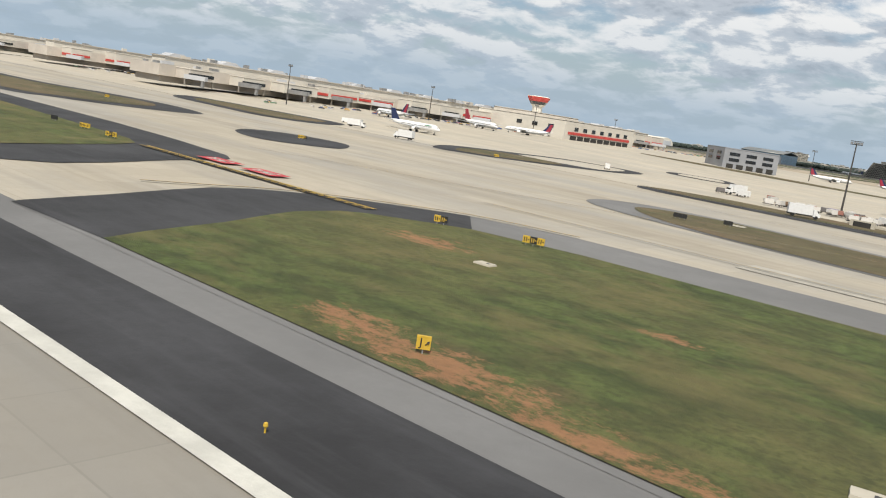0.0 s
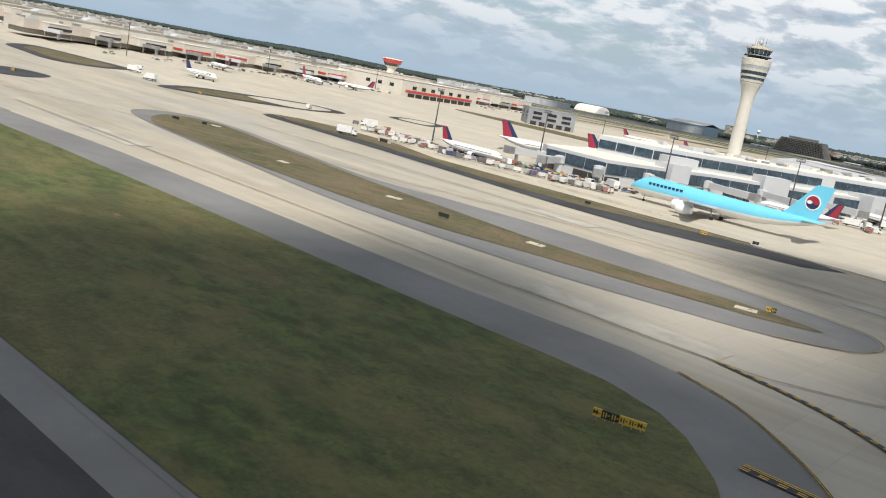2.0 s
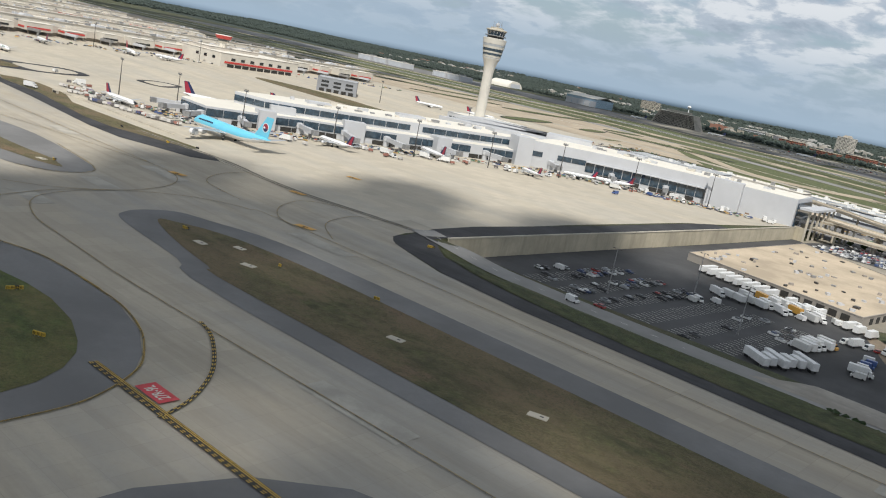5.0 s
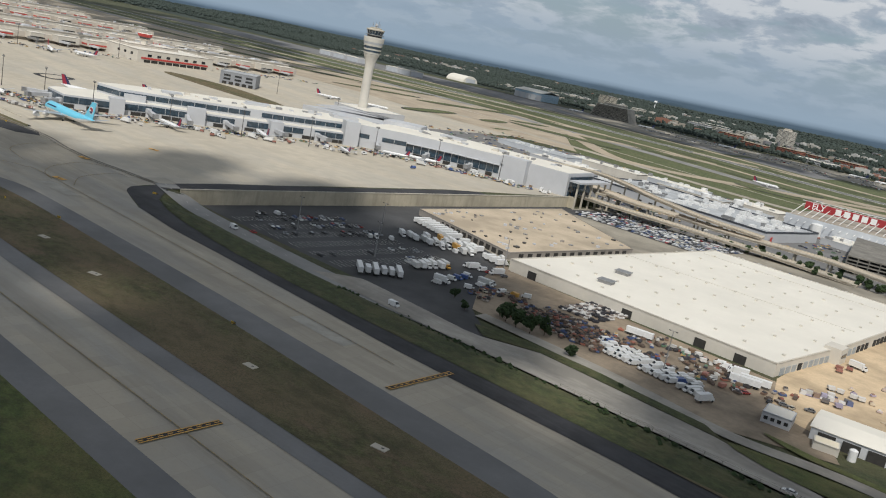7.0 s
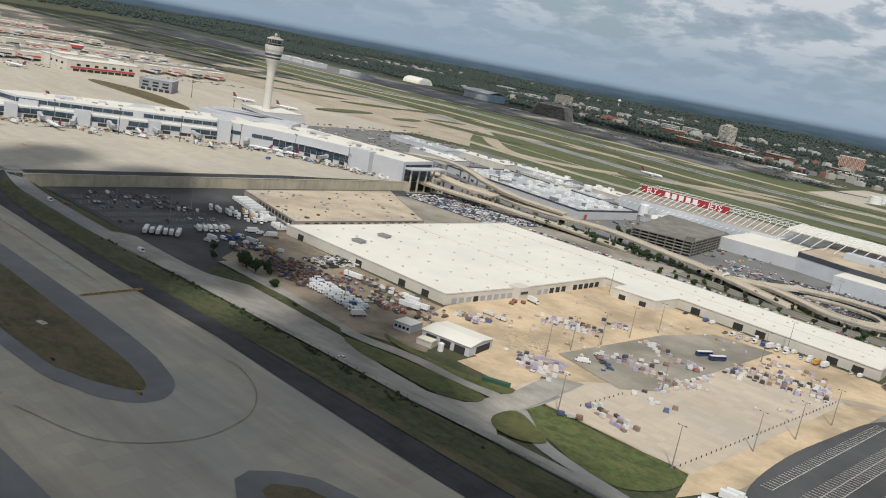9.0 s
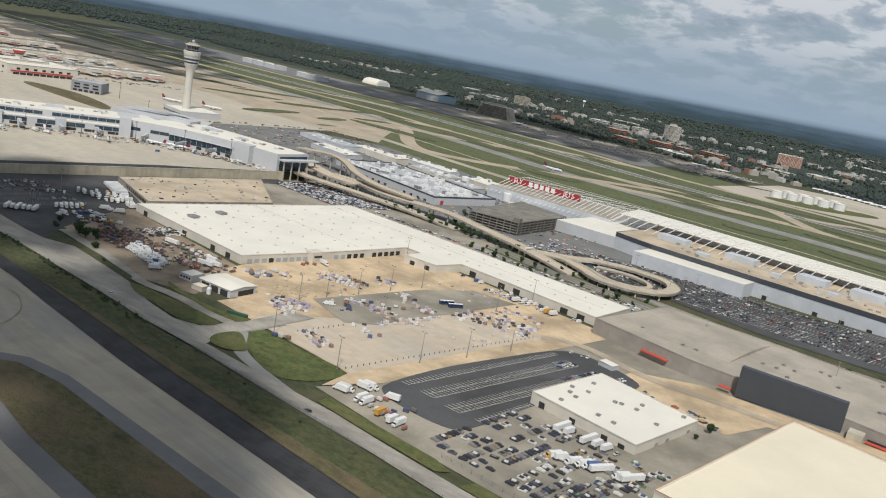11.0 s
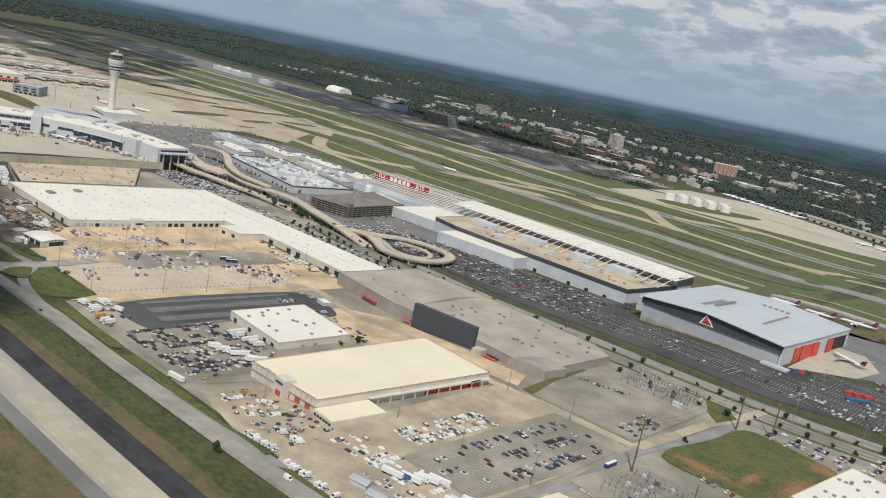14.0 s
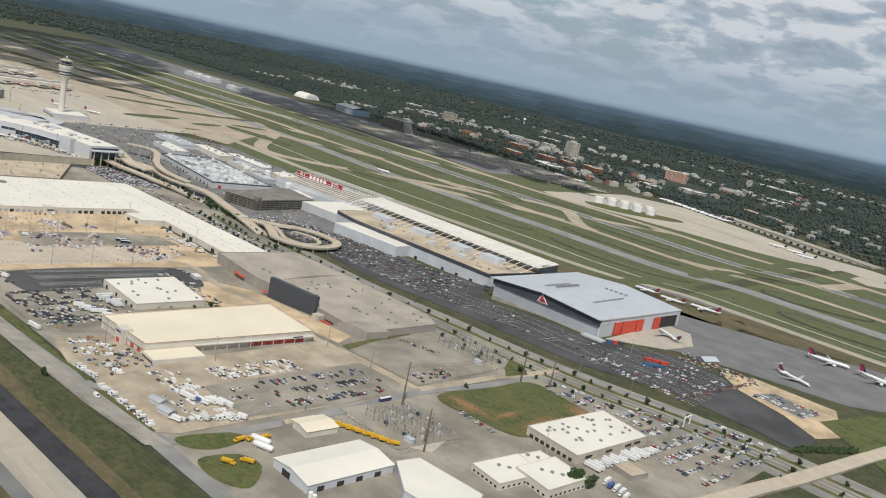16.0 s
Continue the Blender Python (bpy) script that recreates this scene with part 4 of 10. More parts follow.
ribbon("apron_guide_line", [(60, 262), (133, 267), (172, 263.4), (205, 263.5), (237, 268.6), (262, 272), (277, 275)], 1.3, 0.1, RUBBER, "dark apron edge line", "line")
ribbon("apron_guide_line", [(60, 259), (133, 264), (172, 260.6), (205, 260.7), (237, 265.8), (262, 269.4), (277, 272.5)], 0.7, 0.1, RUBBER, "dark apron guide line", "line")
for ex, y0, y1 in ((529.7, 109.6, 134), (533.5, 194.3, 226)):
    ribbon("intermediate_hold_border", [(ex, y0), (ex, y1)], 2.4, 0.10, PAINT_BLACK, "black border of a taxiway hold line", "line", False)
    for k, d in ((-0.95, None), (0.95, None), (0.0, (1.6, 1.2))):
        ribbon("intermediate_hold_line", [(ex + k, y0), (ex + k, y1)], 0.42, 0.12, PAINT_ORANGE, "yellow taxiway intermediate hold line", "line", False, d)
for ox, oy in ((168, 218), (202, 259.6), (256, 219), (168, 327)):
    s = Shape()
    s.box(ox, oy, zg(ox, oy) + 0.42, 8.6, 3.4, 0.02, 12)
    t = single("apron_marking", s, PAINT_ORANGE, "faded orange location patch with dark sign on the taxiway", "marking", "orange taxiway patches")
    part("dark_bar", Shape().box(ox, oy, zg(ox, oy) + 0.45, 2.4, 0.6, 0.02, 12), PAINT_BLACK, t)
    part("dark_bar", Shape().box(ox + 0.2, oy - 0.9, zg(ox, oy) + 0.45, 0.6, 1.4, 0.02, 12), PAINT_BLACK, t)

# ---------------------------------------------------------------- retaining wall


def wall():
    t = thing("retaining_wall", "tall stained concrete retaining wall below the terminal apron", "wall", kind="structure")
    line = [(278.5, 278), (281.5, 339), (290.5, 516), (289.5, 540), (293.0, 552), (298.2, 664)]
    line = [(x_wall(y) + 0.5, y) for _, y in line]
    n = 0
    for (xa, ya), (xb, yb) in zip(line, line[1:]):
        d = math.hypot(xb - xa, yb - ya)
        k = max(1, round(d / 9))
        for i in range(k):
            u, w = i / k, (i + 1) / k - 0.05 / d
            x0, y0, x1, y1 = xa + (xb - xa) * u, ya + (yb - ya) * u, xa + (xb - xa) * w, ya + (yb - ya) * w
            lo = min(zg(x0 + 3, y0), zg(x1 + 3, y1)) - 0.6
            s = Shape()
            s.prism([(x0, y0), (x1, y1), (x1 + 0.55, y1), (x0 + 0.55, y0)], lo, 0.25)
            part("panel", s, WALL_CONCRETE, t)
            n += 1
    s = Shape()
    for (xa, ya), (xb, yb) in zip(line, line[1:]):
        s.prism([(xa - 0.25, ya), (xb - 0.25, yb), (xb + 0.8, yb), (xa + 0.8, ya)], 0.25, 0.75)
    part("coping", s, PALE_CONCRETE, t)


wall()
s = Shape()
s.prism([(298, 663.6), (306, 664), (306, 666), (298, 666)], -9.5, 1.1)
single("wall_return", s, WALL_CONCRETE, "short return of the concrete retaining wall", "wall", kind="structure")

# ---------------------------------------------------------------- lower ground: roads, yards, lawns
SERVICE_ROAD = [(266, 276.4), (280, 272.5), (296, 269), (312, 266.6), (336, 264.4), (360, 263), (400, 261.5), (440, 261), (500, 263), (600, 264), (720, 267), (850, 270), (950, 276), (1100, 282), (1240, 280), (1900, 276)]
ribbon("service_road", SERVICE_ROAD, 12.5, 0.13, ROAD, "pale two-lane service road along the airfield fence", "road")
ribbon("road_line", SERVICE_ROAD, 0.3, 0.14, PAINT_WHITE, "thin white road line", "line", True, (3, 9))
drape("parking_lot", [(281, 292), (350, 290), (440, 289), (470, 283), (512, 282), (470, 318), (436, 368), (412, 420), (304, 452), (289, 452), (285, 380)], 0.08, LOT_ASPHALT, "dark asphalt staff car park below the wall", "parking", cell=16)
drape("yard", [(412, 420), (436, 368), (470, 318), (508, 316), (556, 312), (596, 306), (620, 316), (640, 324), (600, 392), (430, 402)], 0.07, DIRT_YARD, "oily brown storage yard beside the warehouse", "yard", cell=20)
drape("yard", [(590, 398), (604, 352), (640, 340), (655, 348), (655, 331), (785, 329), (800, 515), (815, 572), (600, 582), (588, 470)], 0.07, SAND, "bare sandy freight yard", "yard", cell=40)
drape("yard", [(690, 331), (785, 330), (798, 515), (728, 470), (716, 395), (690, 352)], 0.11, PALE_SLAB, "pale jointed concrete lot", "yard", cell=40)
drape("yard", [(673, 398), (684, 503), (700, 548), (738, 556), (735, 500), (731, 405), (719, 386)], 0.15, GREY_LOT, "grey asphalt patch in the freight yard", "yard", cell=40)
drape("dirt_bank", [(784, 329), (790, 304), (803, 338), (820, 560), (806, 570), (797, 515)], 0.10, SAND, "bare sandy bank along the yard", "bank", cell=30)
drape("lawn", smooth_loop([(708, 318), (711, 327), (745, 327), (781, 329), (786, 310), (776, 292), (760, 288), (738, 297), (718, 306)], 4), 0.12, LAWN, "bright green lawn at the yard corner", "lawn", cell=20)
drape("lawn", smooth_loop([(608, 297), (635, 303), (665, 307), (688, 308), (694, 303), (691, 295), (677, 288), (649, 289), (625, 290)], 4), 0.30, LAWN, "narrow green traffic island", "lawn", cell=20)
drape("lawn", smooth_loop([(707, 294), (709, 309), (724, 303), (735, 295), (727, 284), (716, 284)], 4), 0.30, LAWN, "small triangular grass island", "lawn", cell=20)
drape("lawn", [(498, 291), (522, 301), (569, 299), (606, 297), (596, 304), (564, 306), (549, 308), (509, 308), (486, 300)], 0.28, VERGE, "rough grass between the two yard roads", "lawn", cell=8)
drape("lawn", smooth_loop([(612, 322), (642, 319), (670, 321), (689, 329), (695, 326), (692, 318), (671, 314), (650, 315), (628, 315)], 4), 0.26, LAWN, "narrow grass strip below the inspection shed", "lawn", cell=20)
drape("wide_road", [(420, 259), (480, 257), (580, 257), (640, 258), (690, 257), (730, 261), (722, 277), (709, 293), (709, 329), (706, 372), (690, 364), (694, 330), (693, 308), (691, 294), (675, 286), (645, 288), (603, 297), (569, 299), (522, 301), (498, 290), (440, 280)], 0.20, GRAVEL_ROAD, "wide dusty pale road along the airfield bank", "road", cell=6)
drape("wide_road", [(728, 262), (830, 266), (930, 262), (1030, 263), (1100, 265), (1164, 271), (1170, 288), (1150, 285.4), (1068, 280.4), (1000, 281), (900, 283.6), (820, 286.4), (722, 278)], 0.20, GRAVEL_ROAD, "wide dusty pale road along the depots", "road", cell=8)
drape("bare_soil", [(600, 234.6), (740, 231.4), (870, 230.4), (1010, 229.4), (1900, 229.0), (1900, 238), (1130, 238.6), (1040, 242), (980, 241), (900, 240), (800, 238), (680, 238)], 0.13, DRY_GRASS, "strip of bare soil and dry grass beside the black asphalt", "soil", cell=10)
ribbon("yard_road", [(478, 314), (508, 313), (552, 311), (596, 305), (614, 305), (640, 310), (670, 311.5), (696, 314)], 8, 0.24, GRAVEL_ROAD, "curving pale yard access road", "road")
ribbon("yard_road", [(704, 345), (704, 320), (700, 290), (690, 274)], 12, 0.12, ROAD, "short pale access road", "road")
ribbon("yard_road", [(708, 312), (735, 292), (775, 283), (830, 276)], 8, 0.12, ROAD, "pale slip road past the lawn", "road")
drape("parking_lot", smooth_loop([(804, 345), (812, 329), (836, 325), (862, 329), (867, 346), (866, 400), (867, 440), (884, 486), (868, 503), (832, 508), (816, 492), (808, 440), (803, 392)], 4), 0.11, LOT_ASPHALT, "freshly striped black car park", "parking", cell=30)
drape("yard", [(790, 300), (860, 296), (960, 294), (975, 340), (960, 398), (866, 398), (868, 345), (805, 334)], 0.09, GREY_LOT, "grey asphalt equipment yard", "yard", cell=30)
drape("lawn", [(805, 287.5), (850, 286.6), (888, 286), (892, 292), (880, 296), (805, 297)], 0.22, LAWN, "grass strip between yard and road", "lawn", cell=20)
drape("yard", [(866, 470), (866, 515), (905, 540), (1050, 545), (1060, 520), (960, 510), (950, 470)], 0.09, SAND, "bare dirt strip behind the white store", "yard", cell=40)
ribbon("dirt_track", [(795, 508), (822, 524), (880, 514), (935, 520), (1000, 519), (1046, 506), (1100, 512), (1164, 514)], 9, 0.14, LOT_TAN, "pale dirt track along the fence", "road")
drape("parking_lot", [(972, 300), (1030, 287), (1066, 292), (1070, 286), (1148, 286), (1156, 300), (1163, 440), (1163, 500), (1150, 514), (1052, 512), (1048, 345), (985, 340)], 0.10, LOT_TAN, "dusty vehicle lot beside the red-door depot", "parking", cell=30)
drape("parking_lot", [(1099, 353), (1154, 354), (1163, 440), (1163, 497), (1150, 510), (1104, 506), (1101, 440)], 0.13, GREY_LOT, "grey asphalt staff car park", "parking", cell=30)
drape("lawn", [(1076, 281.6), (1148, 286), (1148, 288.4), (1082, 287)], 0.22, LAWN, "thin grass strip before a row of vans", "lawn", cell=10)
drape("lawn", [(903, 285), (1000, 282), (1064, 281.4), (1062, 290), (1020, 287), (970, 291), (905, 295)], 0.15, LAWN, "narrow grass verge beside the lot", "lawn", cell=20)
ribbon("dirt_track", [(1166, 516), (1170, 560), (1174, 610), (1182, 655), (1186, 690)], 9, 0.17, LOT_TAN, "pale dirt track beside the field", "road")
drape("lawn", [(1066, 519), (1076, 518), (1067, 562), (1064, 612), (1058, 600)], 0.16, LAWN, "thin grass strip along the yard fence", "lawn", cell=20)
drape("lawn", [(1162, 638), (1176, 622), (1182, 648), (1168, 662), (1150, 660)], 0.18, LAWN, "grass corner behind the substation", "lawn", cell=20)
ribbon("cross_road", [(1150, 284), (1166, 300), (1172, 421), (1170, 510), (1184, 590), (1184, 660)], 9, 0.14, ROAD, "pale cross road between yards", "road")
drape("substation_yard", [(1077, 518), (1160, 520), (1162, 634), (1150, 656), (1088, 656), (1068, 640), (1066, 560)], 0.10, GREY_LOT, "grey gravel yard with parked equipment", "yard", cell=30)
drape("substation_yard", [(1178, 424), (1175, 482), (1236, 482), (1250, 440), (1228, 424)], 0.11, PALE_CONCRETE, "pale gravel substation yard", "yard", cell=30)
drape("yard", [(1160, 300), (1178, 310), (1178, 420), (1260, 420), (1340, 540), (1420, 540), (1420, 284), (1180, 286)], 0.08, GREY_LOT, "worn pale yard of the plant depot", "yard", cell=40)
drape("lawn", smooth_loop([(1160, 296), (1168, 330), (1180, 334), (1184, 310), (1174, 294)], 4), 0.14, LAWN, "grass corner by the cross road", "lawn", cell=20)
drape("lawn", smooth_loop([(1190, 292), (1195, 318), (1214, 322), (1232, 300), (1215, 288)], 4), 0.14, LAWN, "grass corner with parked plant", "lawn", cell=20)
drape("field", smooth_loop([(1182, 520), (1184, 575), (1190, 622), (1203, 638), (1240, 634), (1268, 625), (1272, 580), (1264, 528), (1225, 518)], 4), 0.13, FIELD, "open green field with bare clay edges", "lawn", cell=30)
drape("parking_lot", [(1200, 642), (1276, 632), (1276, 668), (1224, 652)], 0.085, GREY_LOT, "grey car park beside the boulevard", "parking", cell=30)
drape("parking_lot", [(1277, 516), (1396, 540), (1396, 690), (1322, 676), (1277, 668)], 0.09, GREY_LOT, "grey car park behind the white store", "parking", cell=30)
drape("yard", [(304, 440), (412, 420), (470, 470), (610, 600), (640, 640), (640, 716), (306, 716)], 0.03, GREY_LOT, "grey paved ground under the viaducts", "yard", cell=30)
drape("yard", [(800, 300), (1180, 286), (1396, 300), (1396, 690), (1100, 690), (800, 640)], 0.02, GREY_LOT, "worn pale ground between depots", "yard", cell=30)
drape("yard", [(289, 446), (312, 440), (322, 630), (330, 650), (300, 662)], 0.04, LOT_ASPHALT, "asphalt lane along the foot of the wall", "yard", cell=30)
BOULEVARD = [(600, 705), (700, 690), (780, 688), (927, 676), (1105, 674), (1224, 685), (1330, 705), (1450, 712), (1900, 700)]
ribbon("boulevard", BOULEVARD, 62, 0.07, GREY_LOT, "wide paved transport corridor", "road")
for off, w, mat_, nm in ((-24, 9, ROAD, "boulevard_lane"), (22, 9, ROAD, "boulevard_lane"), (-6, 3.2, SHOULDER, "rail_track"), (2, 3.2, SHOULDER, "rail_track"), (11, 6, LAWN, "boulevard_verge"), (-14, 5, LAWN, "boulevard_verge")):
    ribbon(nm, side(smooth_line(BOULEVARD), off), w, 0.14, mat_, "lane of the transport corridor", "road", False)
drape("parking_lot", [(640, 745), (740, 742), (880, 726), (1180, 728), (1270, 762), (1363, 757), (1396, 752), (1402, 796), (1359, 824), (1306, 843), (1259, 876), (1215, 868), (1155, 815), (1010, 806), (965, 840), (955, 868), (700, 832), (640, 800)], 0.10, LOT_ASPHALT,
      "large dark asphalt staff car park", "parking", cell=30)
drape("apron", [(1152, 985), (1154, 832), (1215, 892), (1280, 912), (1385, 938), (1450, 1010), (1450, 1190), (1000, 1190), (1000, 1010)], 0.09, SHOULDER, "grey maintenance apron", "apron", cell=40)
drape("apron", [(1152, 985), (1154, 832), (1205, 880), (1212, 935), (1185, 985)], 0.13, RAMP_CONCRETE, "sandy concrete apron before the hangar doors", "apron", cell=40)
drape("yard", [(1270, 878), (1306, 845), (1359, 826), (1398, 800), (1412, 830), (1384, 905), (1299, 905)], 0.12, SAND, "bare sandy construction plot", "yard", cell=30)
drape("yard", [(1318, 850), (1372, 838), (1380, 868), (1330, 880)], 0.16, SHOULDER, "dark asphalt patch on the building plot", "yard", cell=30)
drape("lawn", [(1385, 850), (1500, 760), (1700, 800), (1700, 1010), (1450, 1000), (1408, 930)], 0.14, LAWN, "green slope beside the overpass", "lawn", cell=40)
drape("car_park_floor", [(306, 640), (430, 640), (450, 700), (320, 716)], 0.09, LOT_ASPHALT, "asphalt car park under the viaducts", "parking", cell=30)
drape("yard", [(-60, 760), (300, 716), (640, 716), (700, 832), (600, 1090), (60, 1090), (-60, 980)], 0.06, SHOULDER, "paved service area behind the terminal", "yard", cell=40)
drape("verge_grass", [(960, 1010), (1000, 1010), (1000, 1150), (1200, 1185), (1450, 1180), (1450, 1225), (900, 1150), (300, 1130), (300, 1080), (960, 1060)], 0.12, DRY_GRASS, "rough grass bank behind the hangars", "grass", cell=30)

# ---------------------------------------------------------------- north airfield
for y0, y1, mat_, nm, lab, lift in (
        (1085, 2080, AIRFIELD, "airfield_grass", "broad mown airfield grass", 0.05),):
    drape(nm, [(-2600, y0 + 40), (300, y0), (900, y0 + 30), (2600, y0 + 60), (2600, y1), (-2600, y1)], lift, mat_, lab, "grass", cell=60)
drape("far_crossing", [(-2600, 1060), (-60, 1060), (30, 1102), (-40, 1190), (-135, 1320), (-152, 1398), (-300, 1440), (-620, 1400), (-900, 1455), (-1380, 1440), (-2600, 1440)], 0.09, FAR_TAN, "broad tan taxiway crossing of the north airfield", "taxiway", cell=80)
for y, w, mat_, nm, lab in ((1165, 24, CONCRETE, "far_taxiway", "pale taxiway along the north airfield"), (1262, 5, PALE_CONCRETE, "far_track", "thin pale track across the grass"),
                            (1405, 46, ROAD, "far_runway", "grey runway across the north airfield"), (1540, 23, FAR_TAN, "far_taxiway", "tan parallel taxiway"),
                            (1692, 46, SHOULDER, "far_runway", "second grey runway with white edge lines"), (1850, 30, FAR_TAN, "far_taxiway", "tan northern taxiway")):
    ribbon(nm, [(-2600, y), (1150, y), (2600, y)] if y != 1165 else [(-300, 1150), (300, 1160), (900, 1190), (1200, 1205), (2600, 1215)], w, 0.12, mat_, lab, "taxiway", y == 1165)
for y in (1671, 1713):
    ribbon("runway_edge_line", [(-2400, y), (1180, y)], 4.5, 0.2, PAINT_WHITE, "bright white runway edge line", "line", False)
for x0, y0, x1, y1, w in ((-250, 1410, 100, 1165, 30), (60, 1165, 420, 1545, 34), (300, 1410, 620, 1545, 40), (-160, 1390, 60, 1545, 40), (-420, 1400, -180, 1545, 36), (250, 1545, 560, 1700, 32), (700, 1545, 500, 1700, 32), (900, 1545, 1120, 1690, 30), (-900, 1540, -500, 1700, 32),
                          (600, 1700, 760, 1850, 30), (-1400, 1410, -1000, 1165, 30), (1120, 1690, 1150, 1860, 34), (200, 1850, -60, 1700, 30)):
    ribbon("connector_taxiway", [(x0, y0), (x0 + (x1 - x0) * 0.25, y0 + (y1 - y0) * 0.15), (x0 + (x1 - x0) * 0.75, y0 + (y1 - y0) * 0.85), (x1, y1)], w, 0.16, FAR_TAN, "tan curved connector taxiway", "taxiway")
for x, y, a, b, r in ((-330, 1470, 120, 26, 6), (-40, 1470, 100, 24, -4), (190, 1475, 90, 26, 4), (470, 1480, 70, 24, 0), (800, 1480, 130, 28, 2), (-120, 1290, 110, 26, 8), (250, 1330, 60, 30, 20), (640, 1330, 50, 24, 10), (880, 1330, 140, 26, 3), (1290, 1330, 120, 40, 4),
                      (60, 1620, 130, 26, 6), (380, 1630, 80, 24, -6), (760, 1620, 100, 26, 4), (1040, 1630, 60, 30, 10), (-460, 1620, 100, 24, 0), (560, 1780, 150, 26, 8), (160, 1780, 110, 26, 4), (-200, 1780, 130, 24, 0), (-700, 1470, 150, 26, 0), (1180, 1480, 90, 40, 20), (-255, 1085, 78, 20, 97), (-372, 1275, 82, 20, 78), (-232, 1345, 46, 16, 70), (-352, 1425, 100, 16, 86), (-210, 1205, 46, 16, 100),
                      (-480, 1180, 90, 20, 60), (-560, 1320, 90, 22, 64), (-720, 1230, 120, 26, 30), (-820, 1350, 110, 22, 40), (-1000, 1200, 140, 30, 20), (-1120, 1350, 150, 26, 14), (-1400, 1250, 170, 34, 8)):
    c_, s_ = math.cos(radians(r)), math.sin(radians(r))
    for k, mat_, nm, lab in ((1.0, BLACK_ASPHALT, "taxiway_shoulder", "dark asphalt rim of a far grass island"), (0.84, AIRFIELD, "island_grass", "far grass island between taxiways")):
        ring = [(x + c_ * a * k ** 0.3 * u - s_ * b * k * v, y + s_ * a * k ** 0.3 * u + c_ * b * k * v) for u, v in ((-1, 0), (-0.8, 0.6), (-0.3, 0.9), (0.4, 0.9), (0.85, 0.5), (1, 0), (0.8, -0.6), (0.2, -0.9), (-0.4, -0.9), (-0.85, -0.5))]
        drape(nm, smooth_loop(ring, 3), 0.2 if k == 1 else 0.24, mat_, lab, "grass" if k < 1 else "shoulder", cell=80)
drape("cargo_apron", [(330, 1880), (420, 1850), (760, 1930), (1020, 2000), (1150, 1900), (1200, 1960), (1000, 2200), (700, 2290), (560, 2200), (330, 2060)], 0.14, RAMP_CONCRETE, "pale cargo apron beside fuel tanks", "apron", cell=80)
drape("north_apron", [(-2600, 1890), (140, 1890), (140, 2200), (-2600, 2250)], 0.10, SHOULDER, "grey apron of the north cargo side", "apron", cell=120)
drape("airfield_grass", smooth_loop([(440, 1960), (600, 2110), (640, 2060), (560, 1930), (470, 1900)], 4), 0.2, LAWN, "grass round the fuel tanks", "grass", cell=40)
drape("west_apron", [(-2600, 262), (-900, 262), (-900, 1120), (-2600, 1120)], 0.05, RAMP_CONCRETE, "tan concrete apron between far concourses", "apron", cell=200)

# ---------------------------------------------------------------- buildings


def wall_strip(poly_or_line, z0, z1, out, closed=True):
    """A thin band that follows a wall, out metres proud of it."""
    s = Shape()
    pts = list(poly_or_line)
    n = len(pts)
    for i in range(n if closed else n - 1):
        a, b = Vector((*pts[i], 0)), Vector((*pts[(i + 1) % n], 0))
        t = (b - a).normalized()
        o = Vector((t.y, -t.x, 0)) * out
        s.prism([(a.x, a.y), (b.x, b.y), (b.x + o.x, b.y + o.y), (a.x + o.x, a.y + o.y)], z0, z1)
    return s


def ccw(poly):
    n = len(poly)
    area = sum(poly[i][0] * poly[(i + 1) % n][1] - poly[(i + 1) % n][0] * poly[i][1] for i in range(n))
    return list(poly) if area > 0 else list(poly)[::-1]


def facade_boxes(t, name, a, b, count, width, z0, z1, mat, out=0.25, u0=0.04, u1=0.96, skip=(), label=""):
    """Doors, docks or windows set along a wall from a to b, each a part."""
    a, b = Vector((*a, 0)), Vector((*b, 0))
    d = (b - a).normalized()
    turn = math.degrees(math.atan2(d.y, d.x))
    for i in range(count):
        if i in skip:
            continue
        p = a + (b - a) * (u0 + (u1 - u0) * (i + 0.5) / count)
        s = Shape()
        s.box(p.x, p.y, z0, width, 2 * out, z1 - z0, turn)
        part(name, s, mat, t, label)


def shell(name, label, category, poly, z0, z1, wall_mat, roof_mat, parapet=0.7, group=""):
    """A flat-roofed building: walls, a parapet and a roof deck."""
    poly = ccw(poly)
    t = thing(name, label, category, group)
    part("wall", Shape().prism(poly, z0, z1), wall_mat, t)
    c = Vector((sum(p[0] for p in poly) / len(poly), sum(p[1] for p in poly) / len(poly)))
    inner = [tuple(c + (Vector(p) - c) * 0.992) for p in poly]
    part("roof", Shape().prism(inner, z1, z1 + 0.12), roof_mat, t)
    if parapet:
        part("parapet", wall_strip(poly, z1 - 0.5, z1 + parapet, -0.45), wall_mat, t)
    return t


def roof_units(t, spots, z, size, mat, name="roof_vent", height=1.2, turn=0.0):
    for x, y in spots:
        s = Shape()
        s.box(x, y, z, size, size * 0.8, height * 0.8, turn)
        s.box(x, y, z + height * 0.8, size * 1.15, size * 0.95, height * 0.2, turn)
        part(name, s, mat, t)


